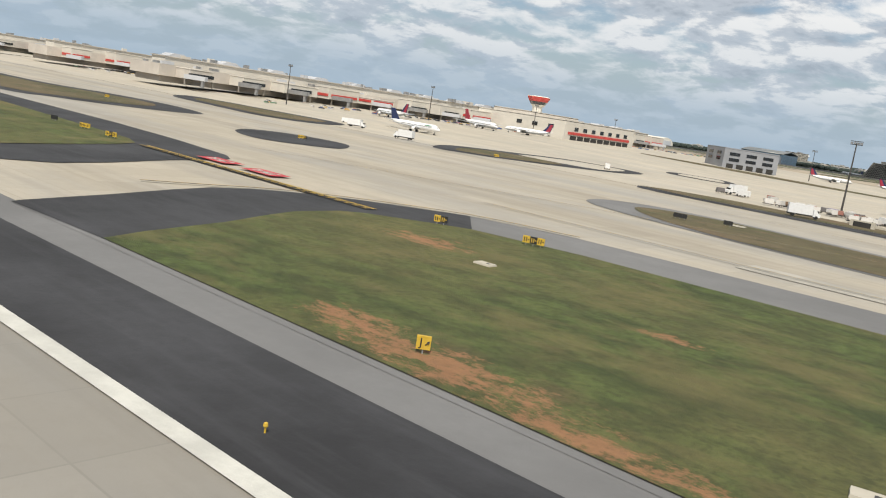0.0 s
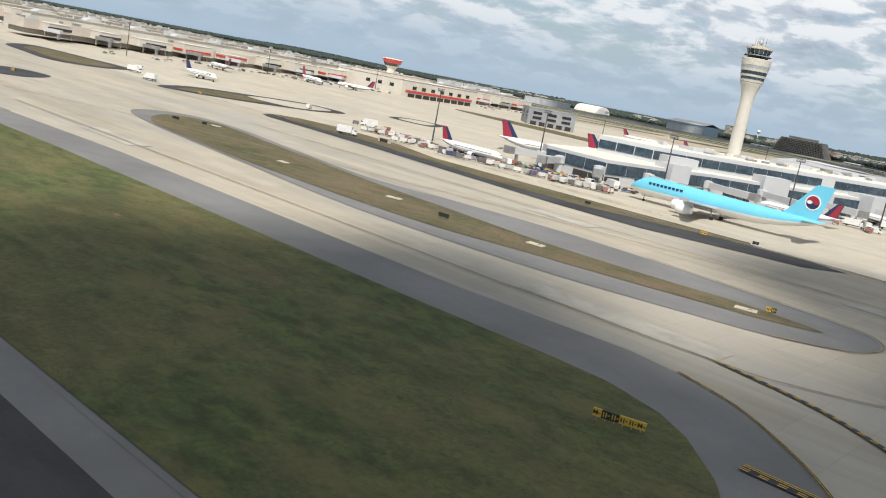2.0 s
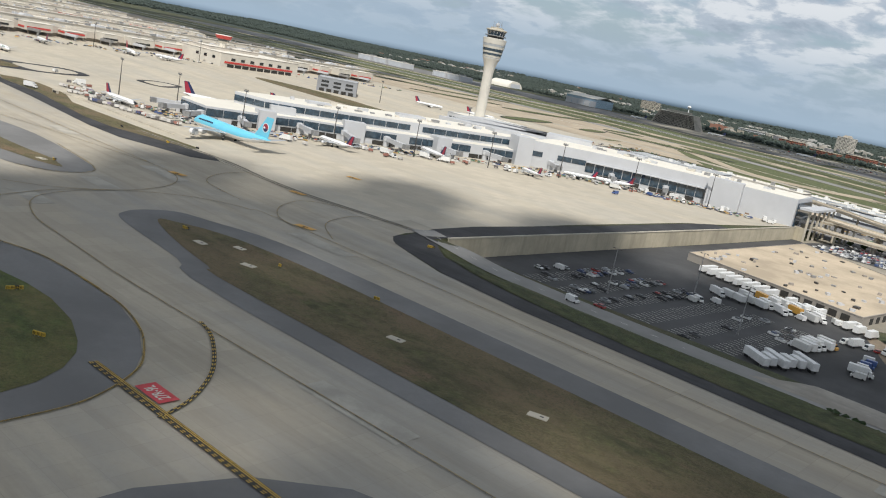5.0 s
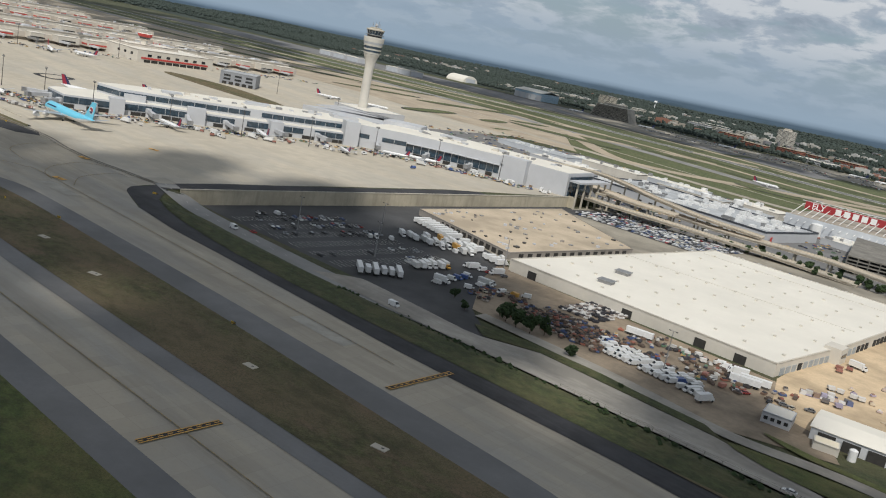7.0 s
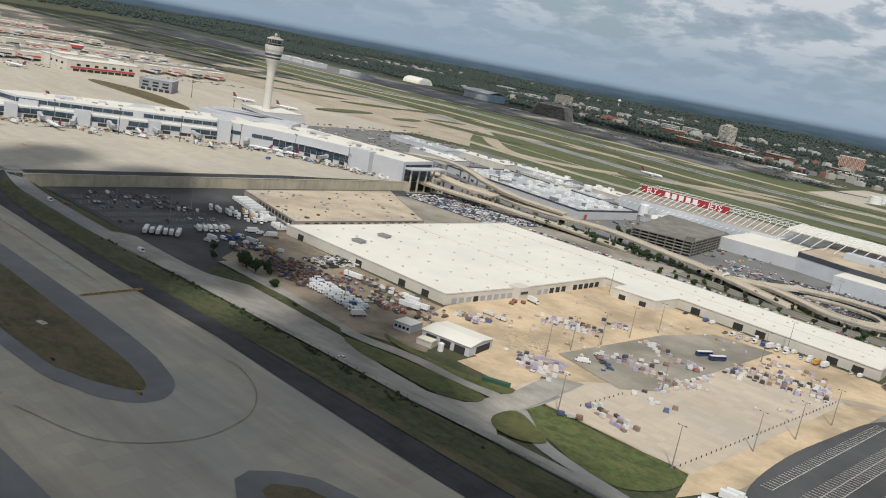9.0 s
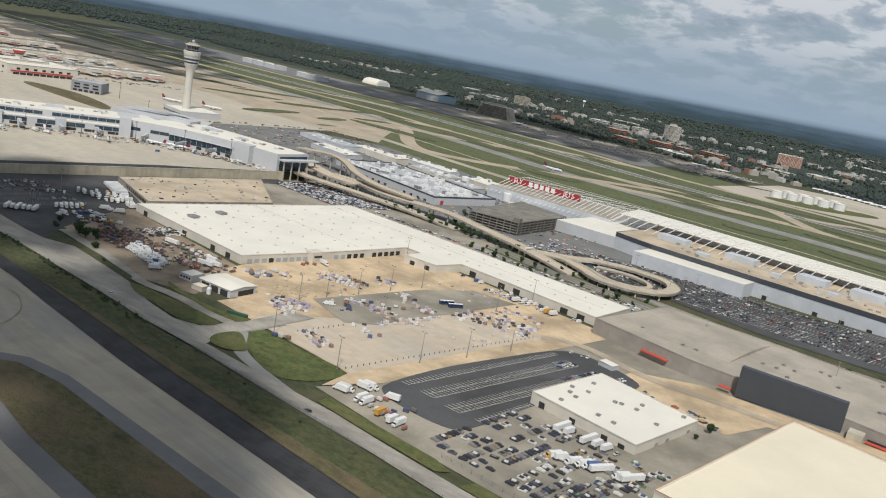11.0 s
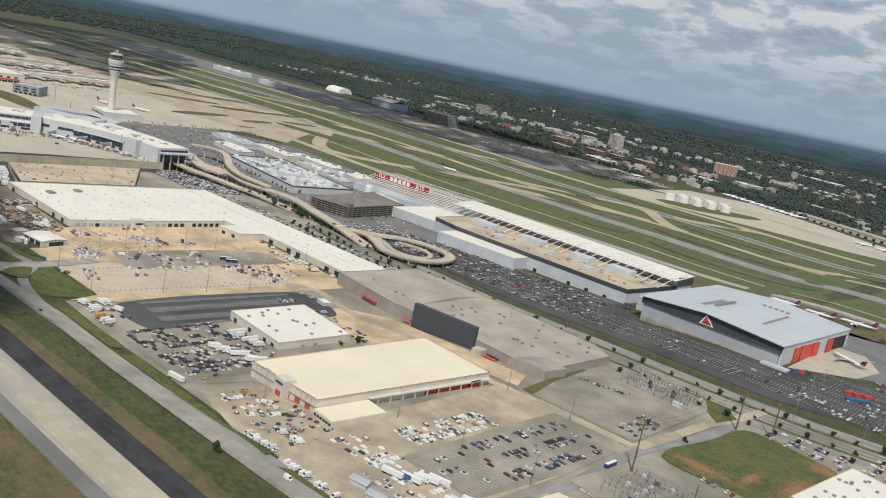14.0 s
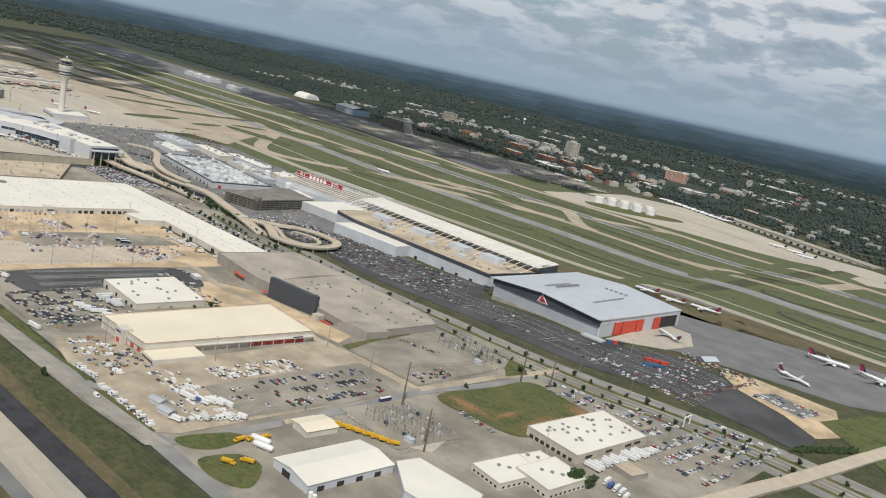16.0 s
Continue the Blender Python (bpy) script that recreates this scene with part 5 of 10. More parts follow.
def control_tower():
    x, y = -134.6, 812.8
    t = thing("control_tower", "tall cream concrete airport control tower with banded glazed cab", "control tower", at=(x, y, 0))
    part("shaft", Shape().lathe(0, 0, [(6.6, -3), (6.1, 20), (5.8, 45), (5.9, 60), (7.0, 68), (9.0, 74), (10.2, 76), (10.4, 77)], 28), TOWER_CONCRETE, t, smooth=True)
    for z0, z1, r0, r1 in ((77.3, 80.2, 10.5, 11.0), (82.0, 85.0, 11.3, 11.9), (87.0, 90.2, 12.2, 12.8), (92.2, 98.6, 13.2, 13.8)):
        part("drum", Shape().lathe(0, 0, [(r0 - 0.5, z0), (r0, z0 + 0.3), (r1, z1 - 0.4), (r1 - 0.6, z1)], 28), TOWER_CONCRETE, t, smooth=True)
    for z0, z1, r, m in ((79.8, 82.3, 10.95, GLASS), (84.6, 87.4, 11.9, GLASS), (90.0, 92.6, 12.8, PLANE_GREY), (98.6, 101.0, 9.6, DARK_GLASS)):
        part("window_band", Shape().lathe(0, 0, [(r, z0 - 0.3), (r + 0.3, z1 + 0.3)], 28), m, t, smooth=True)
    part("cab_window", Shape().lathe(0, 0, [(9.2, 101), (11.3, 107)], 16), GLASS, t)
    for i in range(16):
        a = 2 * math.pi * i / 16
        part("mullion", Shape().tube((9.25 * math.cos(a), 9.25 * math.sin(a), 101), (11.35 * math.cos(a), 11.35 * math.sin(a), 107), 0.16, 4), STEEL, t)
    part("cab_roof", Shape().lathe(0, 0, [(11.0, 106.8), (12.2, 107.2), (12.2, 108.4), (7.5, 109.4), (7.5, 110.6), (1.0, 111.2)], 24), PALE_CONCRETE, t, smooth=True)
    part("railing", Shape().lathe(0, 0, [(12.6, 101.0), (12.6, 101.9), (12.4, 101.9), (12.4, 101.0)], 24), GALV, t)
    for i, h in enumerate((9, 6, 8, 5, 7, 6, 8)):
        a = 0.9 * i
        part("antenna", Shape().tube((5 * math.cos(a), 5 * math.sin(a), 110), (5 * math.cos(a), 5 * math.sin(a), 110 + h), 0.16, 5), GALV, t)
    part("radome", Shape().lathe(0, 0, [(0.4, 111), (2.0, 112.4), (2.3, 113.8), (1.6, 115.4), (0.2, 116)], 12), WHITE_PANEL, t, smooth=True)
    t.scale = (1, 1, 1.037)
    b = shell("tower_base_building", "low white building round the foot of the control tower", "building", [(-165, 790), (-95, 780), (-90, 850), (-160, 860)], -4, 9, WHITE_PANEL, ROOF_WHITE)
    facade_boxes(b, "window", (-165, 790), (-95, 780), 9, 5.2, 2, 5, GLASS)


control_tower()


def concourse(x0, x1, y0, y1, z0, name, near):
    """A long gate concourse: dark ramp level, panelled gate rooms, red fascias, raised roof monitors."""
    rng = random.Random(int(x0))
    t = thing(name, "long beige airport concourse with red fascia bands and white roof", "terminal")
    part("wall", Shape().prism([(x0, y0), (x1, y0), (x1, y1), (x0, y1)], z0 + 4.2, z0 + 12.0), BEIGE, t)
    part("ramp_level", Shape().prism([(x0 + 3, y0 + 3), (x1 - 3, y0 + 3), (x1 - 3, y1 - 3), (x0 + 3, y1 - 3)], z0, z0 + 4.2), TAUPE, t)
    part("roof", Shape().prism([(x0 + 0.8, y0 + 0.8), (x1 - 0.8, y0 + 0.8), (x1 - 0.8, y1 - 0.8), (x0 + 0.8, y1 - 0.8)], z0 + 12, z0 + 12.2), ROOF_DUSTY, t)
    part("clerestory", Shape().prism([(x0 + 11, y0 + 10), (x1 - 11, y0 + 10), (x1 - 11, y1 - 10), (x0 + 11, y1 - 10)], z0 + 12.2, z0 + 17.5), CREAM, t)
    part("upper_roof", Shape().prism([(x0 + 10, y0 + 9), (x1 - 10, y0 + 9), (x1 - 10, y1 - 9), (x0 + 10, y1 - 9)], z0 + 17.5, z0 + 18.1), ROOF_DUSTY, t)
    n = int((y1 - y0) // 44)
    for i in range(n):
        y = y0 + 22 + 44 * i
        gx = x1 + 9
        s = Shape()
        top = z0 + rng.choice((9.6, 11.2, 11.2, 13.4, 15.0))
        wy = rng.choice((9, 11, 13, 16))
        s.prism([(x1, y - wy), (x1 + 18, y - wy), (x1 + 18, y + wy), (x1, y + wy)], z0 + 4.4, top)
        part("gate_room", s, rng.choice([BEIGE, CREAM, CREAM]), t)
        part("gate_roof", Shape().prism([(x1 - 0.5, y - wy - 0.4), (x1 + 18.4, y - wy - 0.4), (x1 + 18.4, y + wy + 0.4), (x1 - 0.5, y + wy + 0.4)], top, top + 0.5), ROOF_WHITE, t)
        if rng.random() < 0.5:
            part("fascia", Shape().box(x1 + 18.3, y, z0 + 6.6, 0.5, 1.7 * wy, 2.0), RED_BAND, t)
            part("fascia", Shape().box(x1 + 9, y - wy - 0.2, z0 + 6.6, 16, 0.5, 2.0), RED_BAND, t)
        else:
            part("window", Shape().box(x1 + 18.3, y, z0 + 6.4, 0.4, 20, 2.2), DARK_GLASS, t)
        for k in (-1, 1) if near else ():
            part("column", Shape().box(x1 + 16, y + 11 * k, z0, 1.0, 1.0, 4.4), TAUPE, t)
        if near:
            part("skylight", Shape().rings([[(x1 - 19 + dx, y + w, z0 + 18.1 + h) for dx in (-6, 6)][:1] + [(x1 - 13, y + w, z0 + 18.1 + h), (x1 - 13, y + w, z0 + 18.1), (x1 - 25, y + w, z0 + 18.1)]
                                            for w, h in ((-8, 0.4), (-4, 2.4), (4, 2.4), (8, 0.4))]), WHITE_PANEL, t)
        for k in range(3 if near else 1):
            bx, by = rng.uniform(x0 + 4, x1 - 4), y + rng.uniform(-18, 18)
            part("roof_unit", Shape().box(bx, by, z0 + (18.1 if x0 + 11 < bx < x1 - 11 else 12.2), rng.uniform(3, 7), rng.uniform(3, 8), rng.uniform(1.4, 3)), rng.choice([WHITE_PANEL, GALV, CREAM]), t)
        part("jet_bridge", Shape().box(x1 + 26, y - 9, z0 + 4.6, 18, 3.2, 3.0, 18), rng.choice([WHITE_PANEL, GALV]), t, "grey passenger boarding bridge")
        near and part("bridge_leg", Shape().box(x1 + 32, y - 7, z0, 1.6, 2.2, 4.7, 18), GALV, t)
    for mat_ in (WHITE_PANEL, GALV):
        s = Shape()
        for _ in range(60):
            bx, by = rng.uniform(x0 + 2, x1 - 2), rng.uniform(y0 + 4, y1 - 4)
            high = x0 + 11 < bx < x1 - 11 and y0 + 10 < by < y1 - 10
            s.box(bx, by, z0 + (18.1 if high else 12.2), rng.uniform(1.5, 5), rng.uniform(1.5, 6), rng.uniform(0.7, 2.6))
        tagged(part("roof_plant", s, mat_, t), kind="stuff")
    return t


concourse(-582, -542, 312, 1030, 4, "concourse", True)
concourse(-800, -762, 330, 1040, 4, "concourse", False)
concourse(-1085, -1047, 330, 1040, 4, "concourse", False)
concourse(-1370, -1332, 330, 1040, 4, "concourse", False)
concourse(-1655, -1617, 330, 1040, 4, "concourse", False)


def central_block():
    t = shell("concourse_block", "cream square terminal block with dark windows and red band", "building", [(-540, 655), (-436, 655), (-436, 780), (-540, 780)], 4, 21, CREAM, ROOF_WHITE)
    part("fascia", Shape().box(-435.7, 716, 9.0, 0.6, 110, 2.4), RED_BAND, t)
    facade_boxes(t, "window", (-436, 662), (-436, 775), 7, 6, 12.6, 16, DARK_GLASS, 0.3)
    facade_boxes(t, "window", (-500, 655), (-440, 655), 3, 6, 12.6, 16, DARK_GLASS, 0.3)
    facade_boxes(t, "ramp_opening", (-436, 660), (-436, 775), 9, 10, 4, 8, OPENING_DARK, 0.3)
    p = shell("penthouse", "beige rooftop penthouse on the terminal block", "building", [(-532, 668), (-486, 668), (-486, 750), (-532, 750)], 21.1, 24.5, BEIGE, ROOF_WHITE)
    r = thing("ramp_tower", "white apron control tower with flared red lantern", "tower", at=(-506, 704, 24.6))
    part("shaft", Shape().lathe(0, 0, [(5, 0), (5, 5.5), (7.5, 8)], 8), CREAM, r)
    part("cab_window", Shape().lathe(0, 0, [(7.4, 8), (9.4, 11)], 8), DARK_GLASS, r)
    part("fascia", Shape().lathe(0, 0, [(9.5, 11), (11.5, 15), (11.5, 15.6)], 8), RED_BAND, r)
    part("roof", Shape().lathe(0, 0, [(11.6, 15.6), (11.2, 16.2), (4, 16.5)], 8), ROOF_WHITE, r)


central_block()


def ramp_office():
    t = shell("apron_office", "pale grey square office block with dark window strips", "building", [(-304, 703), (-270.5, 738), (-301, 768), (-334, 733)], 2, 18.5, OFFICE_GREY, ROOF_COOL)
    for z in (13.0, 8.2):
        facade_boxes(t, "window", (-334, 733), (-304, 703), 2, 9, z, z + 2.6, DARK_GLASS, 0.3)
        facade_boxes(t, "window", (-304, 703), (-270.5, 738), 3, 9, z, z + 2.6, DARK_GLASS, 0.3)
    facade_boxes(t, "ramp_opening", (-304, 703), (-270.5, 738), 5, 6, 2, 6, OPENING_DARK, 0.3)


ramp_office()


def international_terminal():
    """The stepped white terminal that bends along the apron, with long dark window bands."""
    t = thing("international_terminal", "long stepped white terminal with dark blue window bands", "terminal")
    front = [(-28, 342), (8, 338), (20, 372), (27, 407), (44, 436), (60, 470), (104, 580), (140, 612), (180, 634), (215, 645), (250, 655), (296, 661)]
    low = front[:7]
    part("wall", Shape().prism(ccw(low + [(90, 640), (40, 640), (0, 560), (-26, 470), (-38, 400), (-36, 350)]), -1, 10.8), WHITE_PANEL, t)
    part("roof", Shape().prism(ccw([tuple(Vector(p) + Vector((-0.7, 0.7))) for p in low] + [(88, 638), (40, 638), (2, 558), (-24, 470), (-36, 400), (-34, 352)]), 10.8, 11.0), ROOF_WHITE, t)
    up_front = [(-26, 384), (2, 390), (16, 416), (31, 446), (48, 482), (72, 540), (90, 590)]
    part("upper_wall", Shape().prism(ccw(up_front + [(80, 632), (44, 634), (6, 556), (-20, 470), (-32, 402)]), 11.0, 19.0), WHITE_PANEL, t)
    part("upper_roof", Shape().prism(ccw([(p[0] - 0.6, p[1] + 1.0) for p in up_front] + [(78, 630), (46, 632), (8, 556), (-18, 470), (-30, 404)]), 19.0, 19.3), ROOF_WHITE, t)
    east = front[6:]
    part("hall_wall", Shape().prism(ccw(east + [(290, 714), (215, 706), (110, 690), (86, 636)]), -1, 21.0), WHITE_PANEL, t)
    part("hall_roof", Shape().prism(ccw([(p[0] - 0.4, p[1] + 1.2) for p in east] + [(288, 712), (215, 704), (112, 688), (88, 637)]), 21.0, 21.3), ROOF_WHITE, t)

    def bands(line, z0, z1, mat, name, gaps, out=0.35, step_len=11.0):
        for a, b in zip(line, line[1:]):
            a, b = Vector(a), Vector(b)
            d = (b - a).length
            n = max(1, round(d / step_len))
            turn = math.degrees(math.atan2(b.y - a.y, b.x - a.x))
            for i in range(n):
                p = a + (b - a) * ((i + 0.5) / n)
                if gaps and (i + int(a.x)) % gaps == 0:
                    continue
                part(name, Shape().box(p.x, p.y, z0, d / n - 0.5, 2 * out, z1 - z0, turn), mat, t)

    bands(low, 4.4, 9.4, GLASS, "window", 6)
    bands(low, -0.5, 3.4, OPENING_DARK, "ramp_opening", 3, 0.3, 9.0)
    bands(up_front, 12.8, 17.0, GLASS, "window", 7)
    bands(east[1:5], 4.2, 12.0, GLASS, "window", 0, 0.4, 8.0)
    bands(east[1:5], 12.0, 12.8, WHITE_PANEL, "eave", 0, 2.6, 8.0)
    bands(east[:2], 9.0, 13.0, GLASS, "window", 3)
    bands(east[1:5], 0.0, 3.6, OPENING_DARK, "ramp_opening", 4, 0.3, 8.0)
    # stair and plant blocks that stand out of the long front
    for x, y, sx, sy, z0, z1, turn in ((20, 378, 12, 12, -1, 13.5, 70), (44, 440, 16, 10, -1, 14.5, 60), (74, 504, 12, 16, -1, 13.2, 68), (100, 574, 14, 18, -1, 23, 60), (244, 650, 26, 12, -1, 23.0, 14), (10, 400, 18, 12, 11, 16, 60),
                                       (24, 520, 22, 14, 19.3, 21.5, 65), (60, 600, 26, 18, 19.3, 22, 65), (150, 668, 24, 14, 21.3, 23.4, 15), (205, 676, 10, 8, 21.3, 23, 15), (2, 440, 18, 12, 19.3, 21, 65), (90, 660, 40, 30, 10, 24.5, 30)):
        part("block", Shape().box(x, y, z0, sx, sy, z1 - z0, turn), WHITE_PANEL, t)
    part("end_window", Shape().box(293.6, 688, 0, 0.8, 46, 18, 6), GLASS, t, "tall blue glazed end wall")
    for a in (664, 676, 688, 700, 712):
        part("column", Shape().box(306, a, -9.5, 1.4, 1.4, 24), PALE_CONCRETE, t)
    part("end_canopy", Shape().box(304, 688, 14.5, 11, 56, 1.6, 1), WHITE_PANEL, t)
    rng = random.Random(5)
    for i in range(46):
        u = rng.random()
        a = Vector((-8, 410)).lerp(Vector((60, 600)), u) if i < 26 else Vector((120, 640)).lerp(Vector((280, 690)), u)
        part("roof_unit", Shape().box(a.x + rng.uniform(-12, 12), a.y + rng.uniform(-8, 8), 19.3 if i < 26 else 21.3, rng.uniform(2, 6), rng.uniform(2, 5), rng.uniform(0.8, 2.2), 60 if i < 26 else 15),
             rng.choice([GALV, WHITE_PANEL, CREAM]), t)
    # the curved white roof by the tower
    part("curved_roof", Shape().rings([[(-30 + 10 * k, 640 + 14 * k, 19 + 3.2 * math.sin(k * 0.9) + dz) for dz in (0, 0.6)] + [(30 + 10 * k, 690 + 2 * k, 18.4 + 2.2 * math.sin(k * 0.9) + dz) for dz in (0.6, 0)] for k in range(7)]),
         WHITE_PANEL, t, smooth=True)
    part("link_wall", Shape().prism([(-40, 630), (40, 640), (100, 690), (60, 730), (-20, 720)], -2, 17), WHITE_PANEL, t)


international_terminal()


def jet_bridge(x, y, turn, length):
    """A boarding bridge from the terminal wall: rotunda, tube, drive leg, cab."""
    t = thing("jet_bridge", "white boarding bridge on a wheeled leg at the terminal", "jet bridge", "boarding bridges", at=(x, y, zg(x, y)), turn=turn)
    part("rotunda", Shape().lathe(0, 0, [(2.2, 0), (2.2, 4.0), (2.7, 4.2), (2.7, 7.4), (1.0, 7.8)], 10), WHITE_PANEL, t)
    s = Shape()
    s.box(length * 0.5, 0, 4.3, length, 2.8, 2.8)
    s.box(length * 0.72, 0, 4.1, length * 0.5, 3.3, 3.2)
    part("tunnel", s, WHITE_PANEL, t)
    part("cab", Shape().box(length + 1.4, 0.6, 4.0, 3.6, 4.2, 3.4, 12), GALV, t)
    part("leg", Shape().box(length * 0.8, 0, 0.7, 0.7, 2.6, 3.5), GALV, t)
    for k in (-1, 1):
        part("wheel", Shape().tube((length * 0.8, 1.5 * k - 0.2, 0.6), (length * 0.8, 1.5 * k + 0.2, 0.6), 0.6, 8), TYRE, t)


for bx, by, bt, bl in ((6, 336, -62, 18), (18, 360, -28, 24), (27, 404, -20, 28), (44, 432, -30, 34), (58, 462, -20, 30), (74, 502, -16, 28), (90, 542, -16, 24), (120, 592, -42, 22), (160, 622, -58, 20), (200, 640, -66, 18), (-18, 340, -80, 20), (-30, 342, -120, 16)):
    jet_bridge(bx, by, bt, bl)


SHUTTER = surface("pale blue-grey shutter", (0.34, 0.37, 0.39), 0.6, var=0.1, big=0.3, small=2)


def warehouse():
    poly = [(428, 403), (588, 398), (596, 478), (600, 571), (618, 571), (618, 550), (652, 554), (656, 584), (797, 580), (795, 640), (452, 640)]
    z0, z1 = -9.6, -2.2
    t = shell("warehouse", "huge low white-roofed warehouse with cream walls and dock doors", "warehouse", poly, z0, z1, CREAM, ROOF_WHITE, 0.5)
    facade_boxes(t, "dock_door", (588.2, 400), (595.2, 470), 10, 4.2, z0, z0 + 4.4, SHUTTER, 0.3, skip=(3,), label="pale blue-grey roller shutter")
    # dark boxes on the wall, painted as the shade of open docks
    facade_boxes(t, "dock_door", (588.2, 400), (595.2, 470), 10, 4.2, z0, z0 + 4.4, OPENING_DARK, 0.3, skip=(0, 1, 2, 4, 5, 6, 7, 8, 9))
    facade_boxes(t, "dock_door", (596.2, 482), (600.2, 568), 11, 4.2, z0, z0 + 4.6, OPENING_DARK, 0.3, skip=(0, 1, 5))
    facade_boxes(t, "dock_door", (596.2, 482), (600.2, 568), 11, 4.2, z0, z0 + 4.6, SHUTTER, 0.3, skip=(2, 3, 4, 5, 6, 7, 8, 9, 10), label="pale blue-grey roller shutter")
    facade_boxes(t, "dock_door", (428, 403), (588, 398), 7, 6, z0, z0 + 5, OPENING_DARK, 0.25, skip=(1, 2, 4))
    facade_boxes(t, "dock_door", (656, 584), (797, 580), 8, 7, z0, z0 + 5.2, OPENING_DARK, 0.25, skip=(1, 4, 5))
    facade_boxes(t, "dock_door", (618, 550), (652, 554), 2, 5, z0, z0 + 4.5, OPENING_DARK, 0.25)
    part("stair_block", Shape().box(595, 466, z0, 9, 12, 9.2), CREAM, t)
    part("window", Shape().box(599.6, 466, z0 + 4.6, 0.4, 8, 1.6), DARK_GLASS, t)
    rng = random.Random(3)
    spots = [(446 + 17.5 * i + rng.uniform(-3, 3), 418 + 24 * j + rng.uniform(-4, 4)) for i in range(9) for j in range(9)]
    roof_units(t, [p for p in spots if p[0] < 590], z1 + 0.12, 1.5, CREAM, "roof_vent", 0.8)
    roof_units(t, [(610 + 19 * i + rng.uniform(-4, 4), y) for i in range(10) for y in (598, 622)], z1 + 0.12, 1.5, CREAM, "roof_vent", 0.8)
    roof_units(t, [(470, 462), (478, 428)], z1 + 0.12, 8, GALV, "roof_plant", 2.0, 8)
    part("roof_seam", Shape().box(514, 520, z1 + 0.13, 150, 0.5, 0.12, 1), PALE_CONCRETE, t)
    part("roof_seam", Shape().box(620, 612, z1 + 0.13, 330, 0.5, 0.12, -0.3), PALE_CONCRETE, t)


warehouse()


def tan_deck():
    t = shell("freight_shed", "low freight shed with broad tan gravel roof", "building", [(312, 450), (412, 424), (426, 556), (320, 622)], -9.5, -4.6, TAUPE, ROOF_TAN, 0.4)
    facade_boxes(t, "dock_door", (314, 450), (411, 424), 14, 4.2, -9.4, -5.6, OPENING_DARK, 0.3)
    facade_boxes(t, "dock_door", (412, 426), (426, 555), 14, 4.2, -9.4, -5.6, OPENING_DARK, 0.3)
    rng = random.Random(9)
    for i in range(70):
        u, w = rng.random(), rng.random()
        p = Vector((318, 452)).lerp(Vector((408, 430)), u).lerp(Vector((326, 614)).lerp(Vector((420, 554)), u), w)
        part("roof_unit", Shape().box(p.x, p.y, -4.48, rng.uniform(1, 3), rng.uniform(1, 3), rng.uniform(0.5, 1.4), rng.uniform(0, 90)), rng.choice([WHITE_PANEL, GALV, TAUPE, DARK_STEEL]), t)


tan_deck()


def gabled(name, label, cx, cy, sx, sy, z0, eave, ridge, turn, wall_mat, roof_mat, axis=0):
    """A pitched-roof shed; axis 0: the ridge runs along its own x."""
    t = thing(name, label, "shed", at=(cx, cy, z0), turn=turn)
    hx, hy = sx / 2, sy / 2
    s = Shape()
    s.prism([(-hx, -hy), (hx, -hy), (hx, hy), (-hx, hy)], 0, eave)
    if axis == 0:
        for k in (-1, 1):
            s.add([(k * hx, -hy, eave), (k * hx, hy, eave), (k * hx, 0, ridge - 0.1)], [(0, 1, 2) if k > 0 else (0, 2, 1)])
    part("wall", s, wall_mat, t)
    r, o = Shape(), 0.6
    if axis == 0:
        prof = [(-hy - o, eave - 0.1), (0, ridge), (hy + o, eave - 0.1), (hy + o, eave + 0.15), (0, ridge + 0.25), (-hy - o, eave + 0.15)]
        r.rings([[(x, y, z) for y, z in prof] for x in (-hx - o, hx + o)])
    part("roof", r, roof_mat, t)
    return t


def gate_shed():
    t = gabled("gatehouse", "small white-roofed inspection shed with open bays", 637, 352, 30, 24, -9.2, 5.6, 6.8, 8, WHITE_PANEL, ROOF_WHITE)
    for k in (-9, 0, 9):
        part("bay_opening", Shape().box(k, -12.1, 0, 6.5, 0.5, 4.4), OPENING_DARK, t)
    part("bay_opening", Shape().box(15.1, 2, 0, 0.5, 14, 4.2), OPENING_DARK, t)
    a = shell("site_office", "white flat-roofed cabin with windows beside the gatehouse", "cabin", [(606, 334), (617, 336), (615, 348), (604, 346)], -9.3, -4.4, WHITE_PANEL, ROOF_WHITE, 0.2)
    facade_boxes(a, "window", (606, 334), (617, 336), 4, 1.5, -7.2, -5.8, DARK_GLASS)
    b = shell("site_cabin", "small cream cabin beside the gatehouse", "cabin", [(628, 329), (637, 331), (635, 338), (626, 336)], -9.3, -5.8, CREAM, ROOF_CREAM, 0.2)
    tk = thing("water_tank", "white upright water tank beside the cabin", "tank", at=(641, 334, -9.2))
    part("shell", Shape().lathe(0, 0, [(1.6, 0), (1.6, 4.4), (0.5, 5.0)], 12), WHITE_VEH, tk, smooth=True)
    bin_ = single("skip_bin", Shape().box(684, 326, -9.0, 14, 2.6, 2.6, 22), surface("green steel", (0.04, 0.11, 0.07), 0.6), "long dark green steel skip bins on the verge", "skip bin")


gate_shed()


